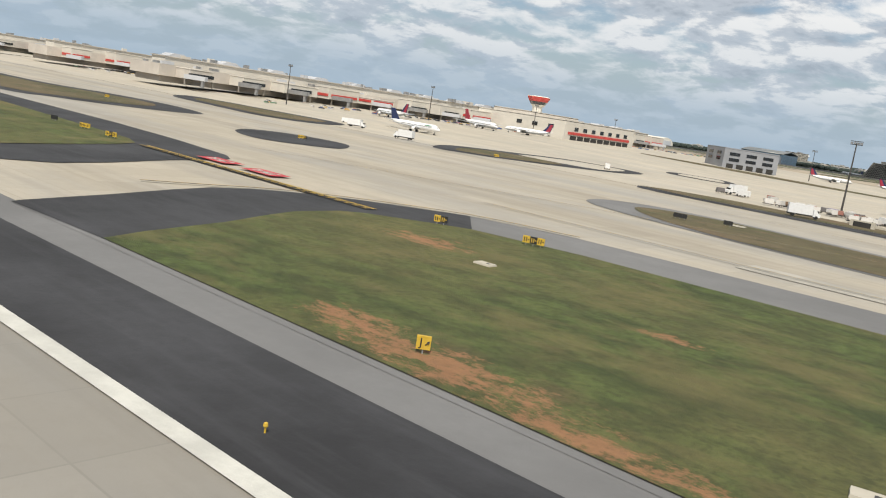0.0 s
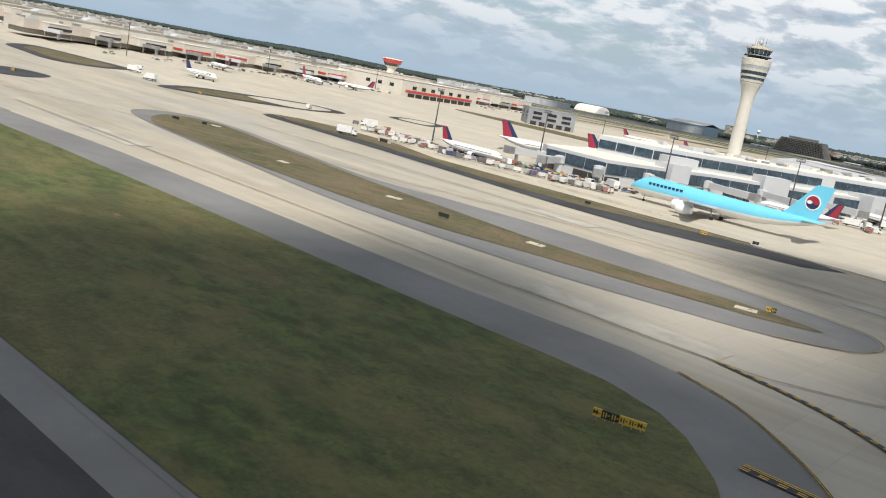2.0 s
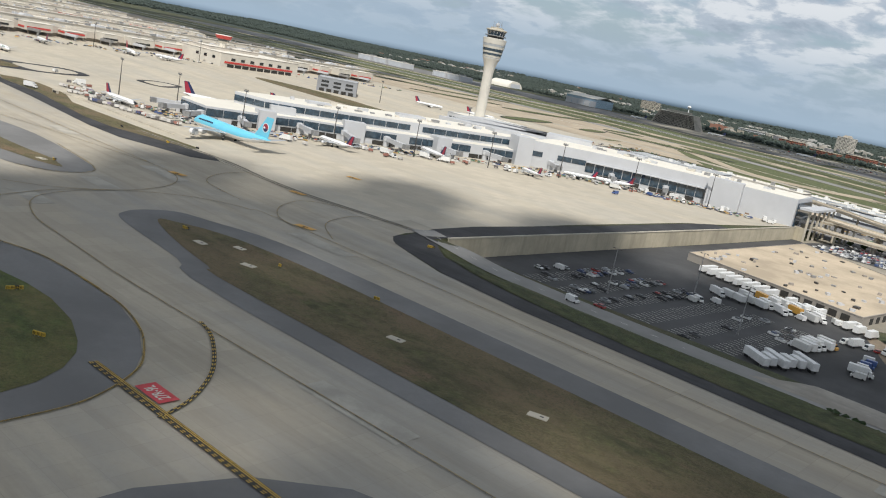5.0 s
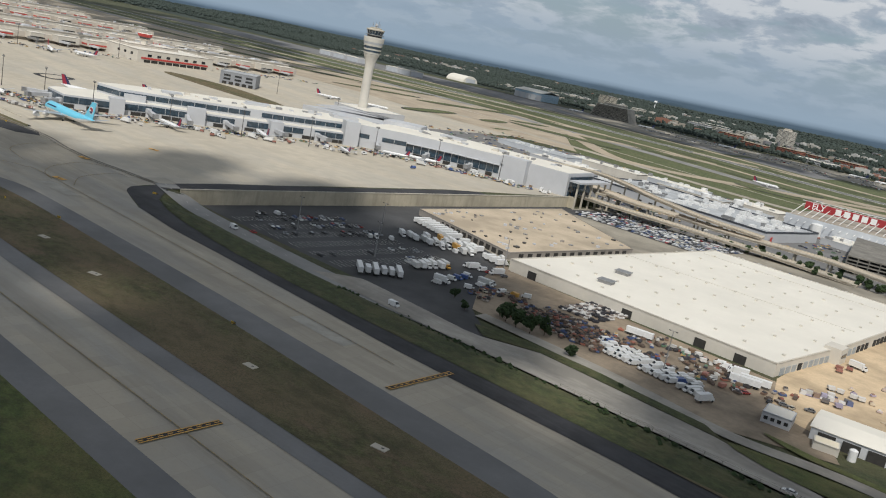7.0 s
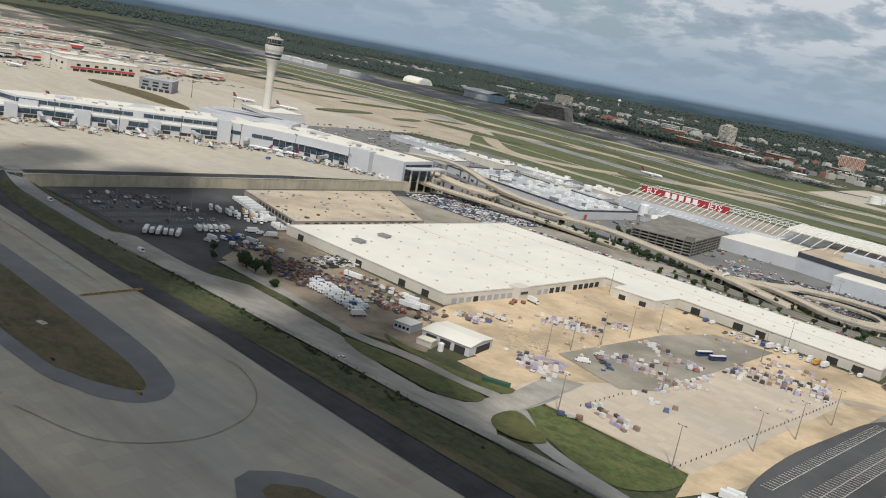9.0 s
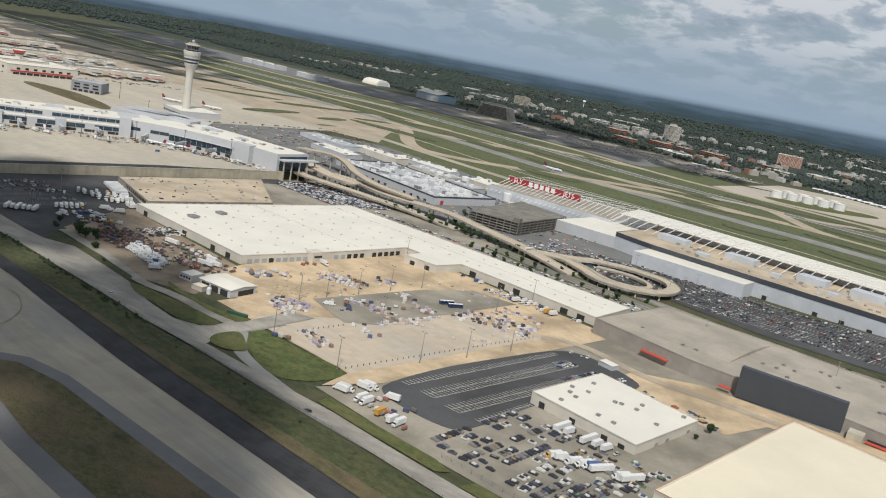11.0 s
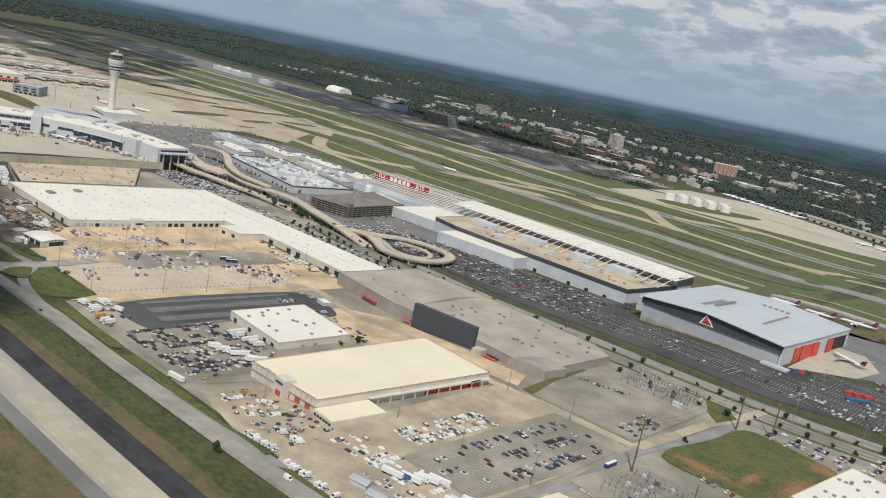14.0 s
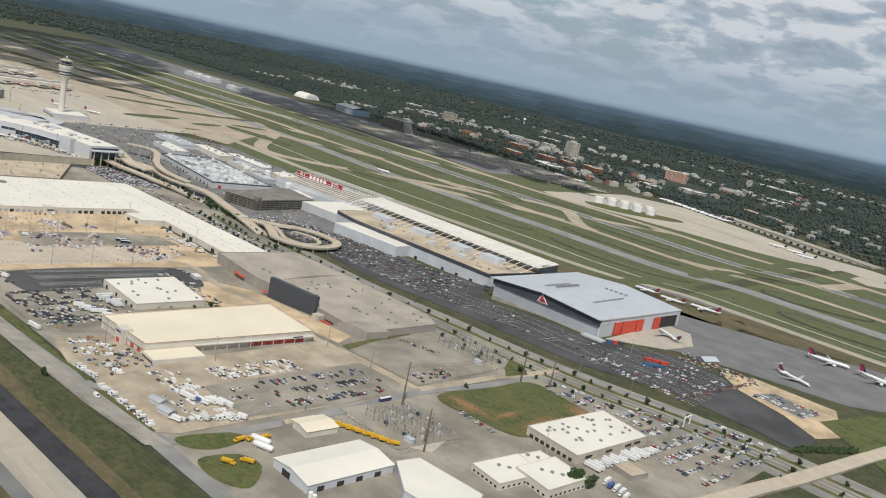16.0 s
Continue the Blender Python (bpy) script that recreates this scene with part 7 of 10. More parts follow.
def kitchen_hall():
    t = thing("flight_kitchen", "sprawling white hall with dark fascia and crowded roof", "building")
    poly = ccw([(210, 838), (432, 800), (448, 905), (230, 940)])
    part("wall", Shape().prism(poly, -9.6, 0.2), WHITE_PANEL, t)
    part("fascia", wall_strip(poly, 0.2, 2.0, 0.25), DARK_PANEL, t)
    part("roof", Shape().prism(poly, 0.2, 0.6), ROOF_COOL, t)
    facade_boxes(t, "dock_door", (215, 837), (430, 800.6), 14, 5, -9.4, -5.6, OPENING_DARK, 0.3, skip=(3, 8, 9))
    part("fascia_panel", Shape().box(434, 815, -8.4, 0.8, 12, 5, 10), RED_BAND, t)
    rng = random.Random(17)
    for i in range(110):
        u, w = rng.random(), rng.random()
        p = Vector((216, 842)).lerp(Vector((428, 806)), u).lerp(Vector((236, 934)).lerp(Vector((442, 900)), u), w)
        part("roof_unit", Shape().box(p.x, p.y, 0.6, rng.uniform(2, 10), rng.uniform(2, 8), rng.uniform(0.8, 4.2), -9 + rng.uniform(-4, 4)), rng.choice([WHITE_VEH, STEEL, WHITE_VEH, GALV]), t)
    for cx, cy, sx, sy, h in ((140, 900, 90, 34, 8), (60, 960, 120, 40, 7), (150, 985, 110, 30, 9), (280, 975, 90, 36, 9), (350, 960, 60, 30, 7), (210, 1030, 130, 26, 6), (345, 1020, 60, 40, 8), (480, 930, 60, 50, 6)):
        z = zg(cx, cy)
        b = shell("service_building", "white service building with rooftop plant", "building", [(cx - sx / 2, cy - sy / 2 + 5), (cx + sx / 2, cy - sy / 2 - 5), (cx + sx / 2, cy + sy / 2 - 5), (cx - sx / 2, cy + sy / 2 + 5)], z - 1, z + h,
                  rng.choice([WHITE_PANEL, CREAM, GREY_PANEL]), rng.choice([ROOF_WHITE, ROOF_COOL, ROOF_COOL]), 0.6, "service buildings")
        for k in range(9):
            part("roof_unit", Shape().box(cx + rng.uniform(-0.42, 0.42) * sx, cy + rng.uniform(-0.35, 0.35) * sy, z + h, rng.uniform(2, 8), rng.uniform(2, 6), rng.uniform(1, 4)), rng.choice([WHITE_VEH, STEEL, GALV]), b)
    for cx, cy in ((300, 960), (330, 985), (430, 955)):
        tk = thing("storage_tank", "white upright storage tank among service buildings", "tank", "storage tanks", at=(cx, cy, zg(cx, cy)))
        part("shell", Shape().lathe(0, 0, [(6, 0), (6, 13), (5.6, 13.4), (0.5, 14.2)], 16), WHITE_VEH, tk, smooth=True)


kitchen_hall()


def viaduct(name, label, line, widths, zs, pier_step=26):
    """An elevated road: deck, parapets and columns."""
    t = thing(name, label, "viaduct")
    pts = smooth_line(line, 8)
    n = len(pts)
    zz = [zs[0] + (zs[-1] - zs[0]) * i / (n - 1) if len(zs) == 2 else zs[min(len(zs) - 1, int(i / (n - 1) * (len(zs) - 1)))] + (zs[min(len(zs) - 1, int(i / (n - 1) * (len(zs) - 1)) + 1)] - zs[min(len(zs) - 1, int(i / (n - 1) * (len(zs) - 1)))])
          * (i / (n - 1) * (len(zs) - 1) % 1) for i in range(n)]
    l, r = side(pts, widths / 2), side(pts, -widths / 2)
    deck = Shape().rings([[(l[i][0], l[i][1], zz[i]), (r[i][0], r[i][1], zz[i]), (r[i][0], r[i][1], zz[i] - 1.3), (l[i][0], l[i][1], zz[i] - 1.3)] for i in range(n)])
    part("deck", deck, PALE_SLAB, t)
    for e, o in ((l, 0.25), (r, -0.25)):
        e2 = [(x, y) for x, y in e]
        part("parapet", Shape().rings([[(e2[i][0], e2[i][1], zz[i] - 1.6), (e2[i][0], e2[i][1], zz[i] + 1.0), (e2[i][0] + o, e2[i][1] + 0.2, zz[i] + 1.0), (e2[i][0] + o, e2[i][1] + 0.2, zz[i] - 1.6)] for i in range(n)]), PALE_CONCRETE, t)
    run = 0
    for i in range(n - 1):
        run += math.hypot(pts[i + 1][0] - pts[i][0], pts[i + 1][1] - pts[i][1])
        if run > pier_step:
            run = 0
            x, y = pts[i]
            g = zg(x, y)
            if zz[i] - g > 2.5:
                s = Shape()
                for k in ((-0.3, 0.3) if widths > 12 else (0,)):
                    q = side(pts, widths * k)[i]
                    s.lathe(q[0], q[1], [(0.9, g - 0.5), (0.9, zz[i] - 1.3)], 8)
                part("pier", s, PALE_CONCRETE, t)
    return t


viaduct("terminal_viaduct", "long pale concrete viaduct leading to the terminal", [(300, 704), (330, 728), (360, 738), (424, 730), (500, 742), (577, 726), (645, 712), (700, 700)], 15, (6, 3, 1.5, 1, -1, -7))
viaduct("terminal_viaduct", "upper pale concrete viaduct on tall piers", [(190, 780), (225, 800), (262, 796), (300, 776), (340, 752), (390, 736), (450, 742)], 11, (11, 12, 11, 9, 4))
viaduct("terminal_viaduct", "lower access viaduct beside the car park", [(296, 690), (330, 690), (370, 698), (420, 706), (470, 716), (540, 716)], 12, (1, 0, -1.5, -4, -7))
viaduct("terminal_viaduct", "broad upper roadway in front of the terminal", [(180, 730), (230, 738), (290, 722), (340, 708), (380, 716)], 18, (7, 7.5, 7, 5))
LOOP = [(640, 722), (668, 730), (700, 716), (730, 700), (760, 706), (778, 728), (776, 760), (756, 782), (718, 786), (682, 772), (664, 752), (640, 738)]
viaduct("loop_ramp", "pale looping concrete ramp on columns", LOOP, 12.5, (-3.0, -2.5, -2.5, -3, -4, -5.5), 20)
viaduct("loop_ramp", "inner looping concrete ramp", [(672, 742), (700, 730), (730, 716), (752, 722), (760, 740), (748, 760), (720, 768), (692, 760)], 6, (-4.5, -4.5, -5.5, -6.5), 20)
viaduct("overpass", "pale concrete overpass crossing the corridor", [(1372, 470), (1392, 560), (1406, 630), (1419, 690), (1438, 790), (1450, 850), (1470, 980), (1490, 1120)], 14, (-3.6, -3.0, -2.2, -1.6, 0.6, 2.4, 3.0, 3.0), 60)
for tx, ty in ((636, 716), (1318, 700)):
    g = thing("gantry", "white steel portal over the rail corridor", "gantry", "corridor portals", at=(tx, ty, zg(tx, ty)))
    for k in (-1, 1):
        part("post", Shape().box(0, 6 * k, 0, 0.9, 0.9, 9), STEEL, g)
    part("beam", Shape().box(0, 0, 8.2, 1.3, 13, 1.2), STEEL, g)

# ---------------------------------------------------------------- aircraft


def airliner(name, label, nose, heading, length, radius, body_mat, belly_mat, fin_mat, tip_mat=None, engines="wing", four=False, hump=False, t_tail=False, bars=None):
    """An airliner; its nose points along its own x."""
    x, y = nose
    t = thing(name, label, "airliner", at=(x, y, zg(x, y)), turn=heading)
    L, r = length, radius
    zc = r + (2.6 if L > 50 else 1.7)
    prof = [(0.0, 0.06, -0.35), (0.012, 0.34, -0.25), (0.035, 0.62, -0.15), (0.07, 0.86, -0.06), (0.11, 1.0, 0), (0.3, 1.0, 0), (0.62, 1.0, 0), (0.72, 0.93, 0.06), (0.82, 0.72, 0.22), (0.92, 0.42, 0.46), (1.0, 0.10, 0.66)]
    n = 16

    def ring(u, k, dz, lo, hi):
        out = []
        for i in range(n):
            a = math.radians(lo + (hi - lo) * i / (n - 1))
            up = r * k * math.sin(a) * (1.0 if not hump or math.sin(a) < 0 or not 0.03 < u < 0.34 else 1.0 + 0.34 * math.sin(math.pi * min(1, max(0, (u - 0.03) / 0.31))) ** 0.6)
            out.append((-u * L, r * k * math.cos(a), zc + r * dz + up))
        return out

    part("fuselage", Shape().rings([ring(u, k, dz, -14, 194) for u, k, dz in prof]), body_mat, t, smooth=True)
    part("belly", Shape().rings([ring(u, k, dz, 193, 347) for u, k, dz in prof]), belly_mat, t, smooth=True)
    span_, sweep = L * 0.47, L * 0.24
    for k in (-1, 1):
        z = zc - r * 0.55
        rows = []
        for u, ch, th in ((0.0, 0.20, 0.028), (0.35, 0.115, 0.016), (1.0, 0.04, 0.005)):
            yy = k * (r * 0.5 + (span_ - r * 0.5) * u)
            le = -0.31 * L - sweep * u
            zz = z + span_ * 0.10 * u
            rows.append([(le, yy, zz), (le - ch * L * 0.4, yy, zz + th * L * 0.55), (le - ch * L, yy, zz), (le - ch * L * 0.4, yy, zz - th * L * 0.35)])
        part("wing", Shape().rings(rows), PLANE_GREY, t, smooth=True)
        hz = zc + r * 0.5 if not t_tail else zc + r * 0.7 + L * 0.135
        hx = -0.90 * L if not t_tail else -0.955 * L
        part("tailplane", Shape().rings([[(hx, k * 0.2 * r, hz), (hx - L * 0.04, k * 0.2 * r, hz + 0.3), (hx - L * 0.085, k * 0.2 * r, hz), (hx - L * 0.04, k * 0.2 * r, hz - 0.2)],
                                         [(hx - L * 0.06, k * L * 0.16, hz + L * 0.015), (hx - L * 0.075, k * L * 0.16, hz + L * 0.015 + 0.1), (hx - L * 0.095, k * L * 0.16, hz + L * 0.015), (hx - L * 0.075, k * L * 0.16, hz + L * 0.015 - 0.1)]]), PLANE_GREY, t)
        spots = [(-0.36, 0.16)] if engines == "wing" else []
        if four:
            spots = [(-0.37, 0.165), (-0.46, 0.30)]
        for ex, ey in spots:
            er = L * (0.025 if four else 0.028)
            c = (ex * L, k * ey * L, z - er * 0.9 + span_ * 0.03)
            s = Shape()
            s.rings([[(c[0] + dx, c[1] + er * q * math.cos(a), c[2] + er * q * math.sin(a)) for a in [2 * math.pi * i / 12 for i in range(12)]] for dx, q in ((L * 0.035, 0.86), (L * 0.028, 1.0), (-0.01 * L, 1.0), (-L * 0.04, 0.62))])
            part("engine", s, PLANE_WHITE, t, smooth=True)
            part("intake", Shape().rings([[(c[0] + L * 0.0352 + dx, c[1] + er * 0.72 * math.cos(a), c[2] + er * 0.72 * math.sin(a)) for a in [2 * math.pi * i / 12 for i in range(12)]] for dx in (0, 0.05)]), DARK_STEEL, t)
            part("pylon", Shape().box(c[0] - L * 0.02, c[1], c[2] + er * 0.7, L * 0.05, 0.5, er * 0.9), PLANE_GREY, t)
        if engines == "tail":
            er = L * 0.024
            c = (-0.80 * L, k * (r + er * 1.1), zc + r * 0.35)
            part("engine", Shape().rings([[(c[0] + dx, c[1] + er * q * math.cos(a), c[2] + er * q * math.sin(a)) for a in [2 * math.pi * i / 10 for i in range(10)]] for dx, q in ((L * 0.06, 0.85), (L * 0.05, 1.0), (-0.02 * L, 1.0), (-L * 0.06, 0.6))]), PLANE_WHITE, t, smooth=True)
        if not hump:
            part("window_row", Shape().box(-0.42 * L, k * r * 0.985, zc + r * 0.16, 0.60 * L, 0.10 * r, 0.16), DARK_GLASS, t)
        part("main_gear", Shape().tube((-0.50 * L, k * (r * 1.3) - 0.5, 0.75), (-0.50 * L, k * (r * 1.3) + 0.5, 0.75), 0.75, 10), TYRE, t)
        part("gear_leg", Shape().tube((-0.50 * L, k * r * 1.3, 0.7), (-0.48 * L, k * r * 1.0, zc - r * 0.5), 0.2, 5), GALV, t)
    fz = zc + r * 0.7
    fh = L * (0.165 if not t_tail else 0.135)
    part("fin", Shape().add([(-0.80 * L, -0.25, fz), (-0.80 * L, 0.25, fz), (-0.965 * L, 0.25, fz + 0.2), (-0.965 * L, -0.25, fz + 0.2), (-0.93 * L, -0.12, fz + fh), (-0.93 * L, 0.12, fz + fh), (-1.01 * L, 0.12, fz + fh), (-1.01 * L, -0.12, fz + fh)],
                            [(0, 1, 2, 3), (7, 6, 5, 4), (0, 4, 5, 1), (1, 5, 6, 2), (2, 6, 7, 3), (3, 7, 4, 0)]), fin_mat, t)
    if tip_mat:
        for k in (-1, 1):
            part("fin_panel", Shape().add([(-0.865 * L, k * 0.24, fz + fh * 0.02), (-0.962 * L, k * 0.24, fz + fh * 0.05), (-1.0 * L, k * 0.14, fz + fh * 0.97), (-0.955 * L, k * 0.15, fz + fh * 0.97),
                                           (-0.865 * L, k * 0.32, fz + fh * 0.02), (-0.962 * L, k * 0.32, fz + fh * 0.05), (-1.0 * L, k * 0.2, fz + fh * 0.97), (-0.955 * L, k * 0.21, fz + fh * 0.97)],
                                          [(0, 1, 2, 3), (7, 6, 5, 4), (0, 4, 5, 1), (1, 5, 6, 2), (2, 6, 7, 3), (3, 7, 4, 0)]), tip_mat, t)
    part("nose_gear", Shape().tube((-0.09 * L, -0.3, 0.5), (-0.09 * L, 0.3, 0.5), 0.5, 8), TYRE, t)
    part("gear_leg", Shape().tube((-0.09 * L, 0, 0.5), (-0.09 * L, 0, zc - r * 0.8), 0.16, 5), GALV, t)
    part("windscreen", Shape().box(-0.030 * L, 0, zc + r * 0.22 + (r * 0.2 if hump else 0), L * 0.012, r * 0.9, r * 0.16), DARK_GLASS, t)
    if bars:
        for k in (-1, 1):
            for i in range(bars[1]):
                part("livery_bar", Shape().box(-L * (0.13 + 0.022 * i), k * r * 0.93, zc + r * 0.42, L * 0.014, 0.12 * r, r * 0.26), bars[0], t)
    return t


jumbo = airliner("jumbo_jet", "light blue four-engined jumbo jet parked at the terminal", (36.5, 311.2), 180, 76, 3.4, BLUE_PLANE, PLANE_WHITE, BLUE_PLANE, None, four=True, hump=True, bars=(FIN_NAVY, 9))
for k in (-1, 1):
    c_ = Vector((-70.6, 0, 14.6))

    def disc(radius, a0, a1, lift, wave=0.0):
        """A disc or half disc on one face of the fin; wave bends the cut edge into an S."""
        ring = [(radius * math.cos(math.radians(a0 + (a1 - a0) * i / 16)), radius * math.sin(math.radians(a0 + (a1 - a0) * i / 16))) for i in range(17)]
        if wave:
            u0, u1 = ring[-1], ring[0]
            ring += [(u0[0] + (u1[0] - u0[0]) * i / 8, wave * math.sin(2 * math.pi * i / 8)) for i in range(1, 8)]
        return Shape().rings([[(c_.x + x, k * y_, c_.z + z) for x, z in ring] for y_ in (0.02, lift)])

    part("roundel_field", disc(2.75, 0, 351, 0.30), PLANE_WHITE, jumbo, "white roundel on the fin")
    part("roundel_half", disc(2.3, 0, 180, 0.36, -0.7), FIN_RED, jumbo, "red upper half of the roundel")
    part("roundel_half", disc(2.3, 180, 360, 0.34, -0.7), FIN_NAVY, jumbo, "navy lower half of the roundel")
for nose, hd, L, r, kind in (((-25, 305), 0, 37.5, 1.9, "red"), ((-38, 404), 25, 54, 2.7, "red"), ((-32, 480), 25, 52, 2.6, "red"), ((56, 398), 174, 38, 1.8, "red"), ((73, 485), 158, 39, 1.85, "red"), ((133, 534), 154, 29, 1.4, "red"),
                             ((158, 596), 210, 33, 1.6, "red"), ((140, 580), 212, 27, 1.35, "red"), ((-301, 340), 2, 37, 1.95, "green"), ((-407, 521), -18, 50, 2.3, "redfin"), ((-430, 560), 200, 40, 1.9, "red"),
                             ((-446, 430), 170, 38, 1.9, "red"), ((-250, 880), 30, 40, 1.9, "red"), ((-200, 930), 30, 40, 1.9, "red"), ((1162, 944), 150, 45, 1.7, "rear"), ((1112, 1134), 185, 44, 1.9, "red"),
                             ((1342, 1098), 14, 50, 2.2, "red"), ((1404, 1078), -12, 52, 2.3, "red"), ((1342, 950), -20, 44, 1.7, "rear"), ((1020, 1142), 185, 38, 1.8, "red"), ((1072, 1120), 185, 38, 1.8, "red"), ((230, 1405), 0, 45, 2.2, "red")):
    if kind == "green":
        airliner("airliner", "white airliner with green nose taxiing on the apron", nose, hd, L, r, PLANE_WHITE, PLANE_WHITE, FIN_NAVY, None, bars=(surface("green livery", (0.03, 0.25, 0.12), 0.4), 6))
    elif kind == "rear":
        airliner("airliner", "white rear-engined airliner with T-tail outside the hangar", nose, hd, L, r, PLANE_WHITE, PLANE_GREY, FIN_NAVY, FIN_RED, engines="tail", t_tail=True)
    elif kind == "redfin":
        airliner("airliner", "white airliner with red tail on the apron", nose, hd, L, r, PLANE_WHITE, PLANE_GREY, FIN_RED)
    else:
        airliner("airliner", "white airliner with navy and red tail fin", nose, hd, L, r, PLANE_WHITE, PLANE_GREY, FIN_NAVY, FIN_RED)
for i in range(8):
    airliner("cargo_jet", "white cargo jet in a row on the far apron", (370 + 34 * i, 2470 - 14 * i), 215, 46, 2.3, PLANE_WHITE, PLANE_GREY, FIN_NAVY)
for px_, py_ in ((840, 2160), (890, 2150), (930, 2110), (150, 2300), (90, 2290), (-200, 2150), (-420, 2120), (-640, 2110)):
    airliner("cargo_jet", "white cargo jet on the far apron", (px_, py_), 190, 46, 2.3, PLANE_WHITE, PLANE_GREY, FIN_NAVY)

# ---------------------------------------------------------------- vehicles


def axle(t, x, y, w, r):
    """A pair of wheels on one shaft."""
    s = Shape().tube((x, -y, r), (x, y, r), 0.06, 5)
    for k in (-y, y):
        s.tube((x, k - w, r), (x, k + w, r), r, 8)
    return part("axle", s, TYRE, t)


def make_car():
    s = Shape()
    s.rings([[(x, -0.88 * w, z0), (x, 0.88 * w, z0), (x, 0.9 * w, z1), (x, -0.9 * w, z1)] for x, w, z0, z1 in ((-2.25, 0.9, 0.42, 0.9), (-2.1, 1, 0.3, 1.0), (-0.9, 1, 0.28, 1.02), (0.9, 1, 0.28, 0.98), (2.1, 0.98, 0.3, 0.82), (2.3, 0.86, 0.42, 0.72))])
    s.rings([[(x, -w, z), (x, w, z), (x, w * 0.96, z + 0.1), (x, -w * 0.96, z + 0.1)] for x, w, z in ((-1.35, 0.66, 1.38), (-0.6, 0.7, 1.44), (0.35, 0.68, 1.40))])
    t = single("car", s, CAR_PAINT, "parked car with tinted windows", "car", "parked cars")
    part("window", Shape().rings([[(x, -w0, z0), (x, w0, z0), (x, w1, z1), (x, -w1, z1)] for x, w0, z0, w1, z1 in ((-1.95, 0.8, 0.95, 0.78, 1.02), (-1.3, 0.82, 0.98, 0.68, 1.42), (0.4, 0.82, 0.96, 0.68, 1.42), (1.15, 0.8, 0.9, 0.78, 0.98))]), DARK_GLASS, t)
    w = Shape()
    for x in (-1.4, 1.4):
        for y in (-0.86, 0.86):
            w.tube((x, y - 0.1, 0.33), (x, y + 0.1, 0.33), 0.33, 8)
    part("running_gear", w, TYRE, t, "black wheels")
    return t


def make_van():
    s = Shape()
    s.rings([[(x, -w, z0), (x, w, z0), (x, w * 0.95, z1), (x, -w * 0.95, z1)] for x, w, z0, z1 in ((-2.7, 1.0, 0.45, 2.35), (-2.6, 1.05, 0.4, 2.45), (1.2, 1.05, 0.4, 2.42), (1.9, 1.02, 0.4, 1.35), (2.6, 0.95, 0.45, 1.1))])
    t = single("van", s, VAN_PAINT, "white service van with dark windscreen", "van", "service vans")
    part("windscreen", Shape().add([(1.28, -0.9, 2.3), (1.28, 0.9, 2.3), (1.98, 0.9, 1.4), (1.98, -0.9, 1.4), (1.2, -0.9, 2.25), (1.2, 0.9, 2.25), (1.85, 0.9, 1.35), (1.85, -0.9, 1.35)],
                                   [(0, 3, 2, 1), (4, 5, 6, 7), (0, 1, 5, 4), (2, 3, 7, 6), (1, 2, 6, 5), (3, 0, 4, 7)]), DARK_GLASS, t)
    for x in (-1.7, 1.7):
        axle(t, x, 0.95, 0.12, 0.38)
    return t


def make_truck():
    t = thing("box_truck", "white box truck with separate cab", "truck", "box trucks")
    part("box", Shape().box(-1.2, 0, 1.0, 7.0, 2.5, 2.8), VAN_PAINT, t)
    s = Shape()
    s.rings([[(x, -1.1, 0.6), (x, 1.1, 0.6), (x, 1.05, z), (x, -1.05, z)] for x, z in ((2.5, 2.7), (3.3, 2.7), (3.9, 1.8), (4.5, 1.5))])
    part("cab", s, VAN_PAINT, t)
    part("windscreen", Shape().box(3.55, 0, 1.75, 0.7, 2.0, 0.75), DARK_GLASS, t)
    part("chassis", Shape().box(-0.6, 0, 0.6, 8.6, 1.2, 0.4), DARK_STEEL, t)
    for x in (-3.2, 3.4):
        axle(t, x, 1.05, 0.16, 0.5)
    return t


def make_trailer():
    t = thing("trailer", "white box trailer standing on its legs", "trailer", "box trailers")
    part("box", Shape().box(0, 0, 1.15, 13.5, 2.5, 2.7), WHITE_VEH, t)
    part("frame", Shape().box(0, 0, 0.8, 13.0, 1.4, 0.35), DARK_STEEL, t)
    for x in (-5.4, -4.2):
        for y in (-1.0, 1.0):
            part("wheel", Shape().tube((x, y - 0.2, 0.5), (x, y + 0.2, 0.5), 0.5, 8), TYRE, t)
    for y in (-0.8, 0.8):
        part("leg", Shape().box(4.2, y, 0, 0.2, 0.2, 1.0), GALV, t)
    return t


def make_cart():
    t = single("baggage_cart", Shape().box(0, 0, 0.66, 3.1, 1.5, 1.35, 0, 0.92), LOAD_PAINT, "loaded baggage cart on small wheels", "cart", "baggage carts")
    bed = Shape().box(0, 0, 0.45, 3.4, 1.6, 0.2)
    for x in (-1.2, 1.2):
        for y in (-0.7, 0.7):
            bed.tube((x, y - 0.08, 0.22), (x, y + 0.08, 0.22), 0.22, 6)
    part("running_gear", bed, DARK_STEEL, t)
    return t


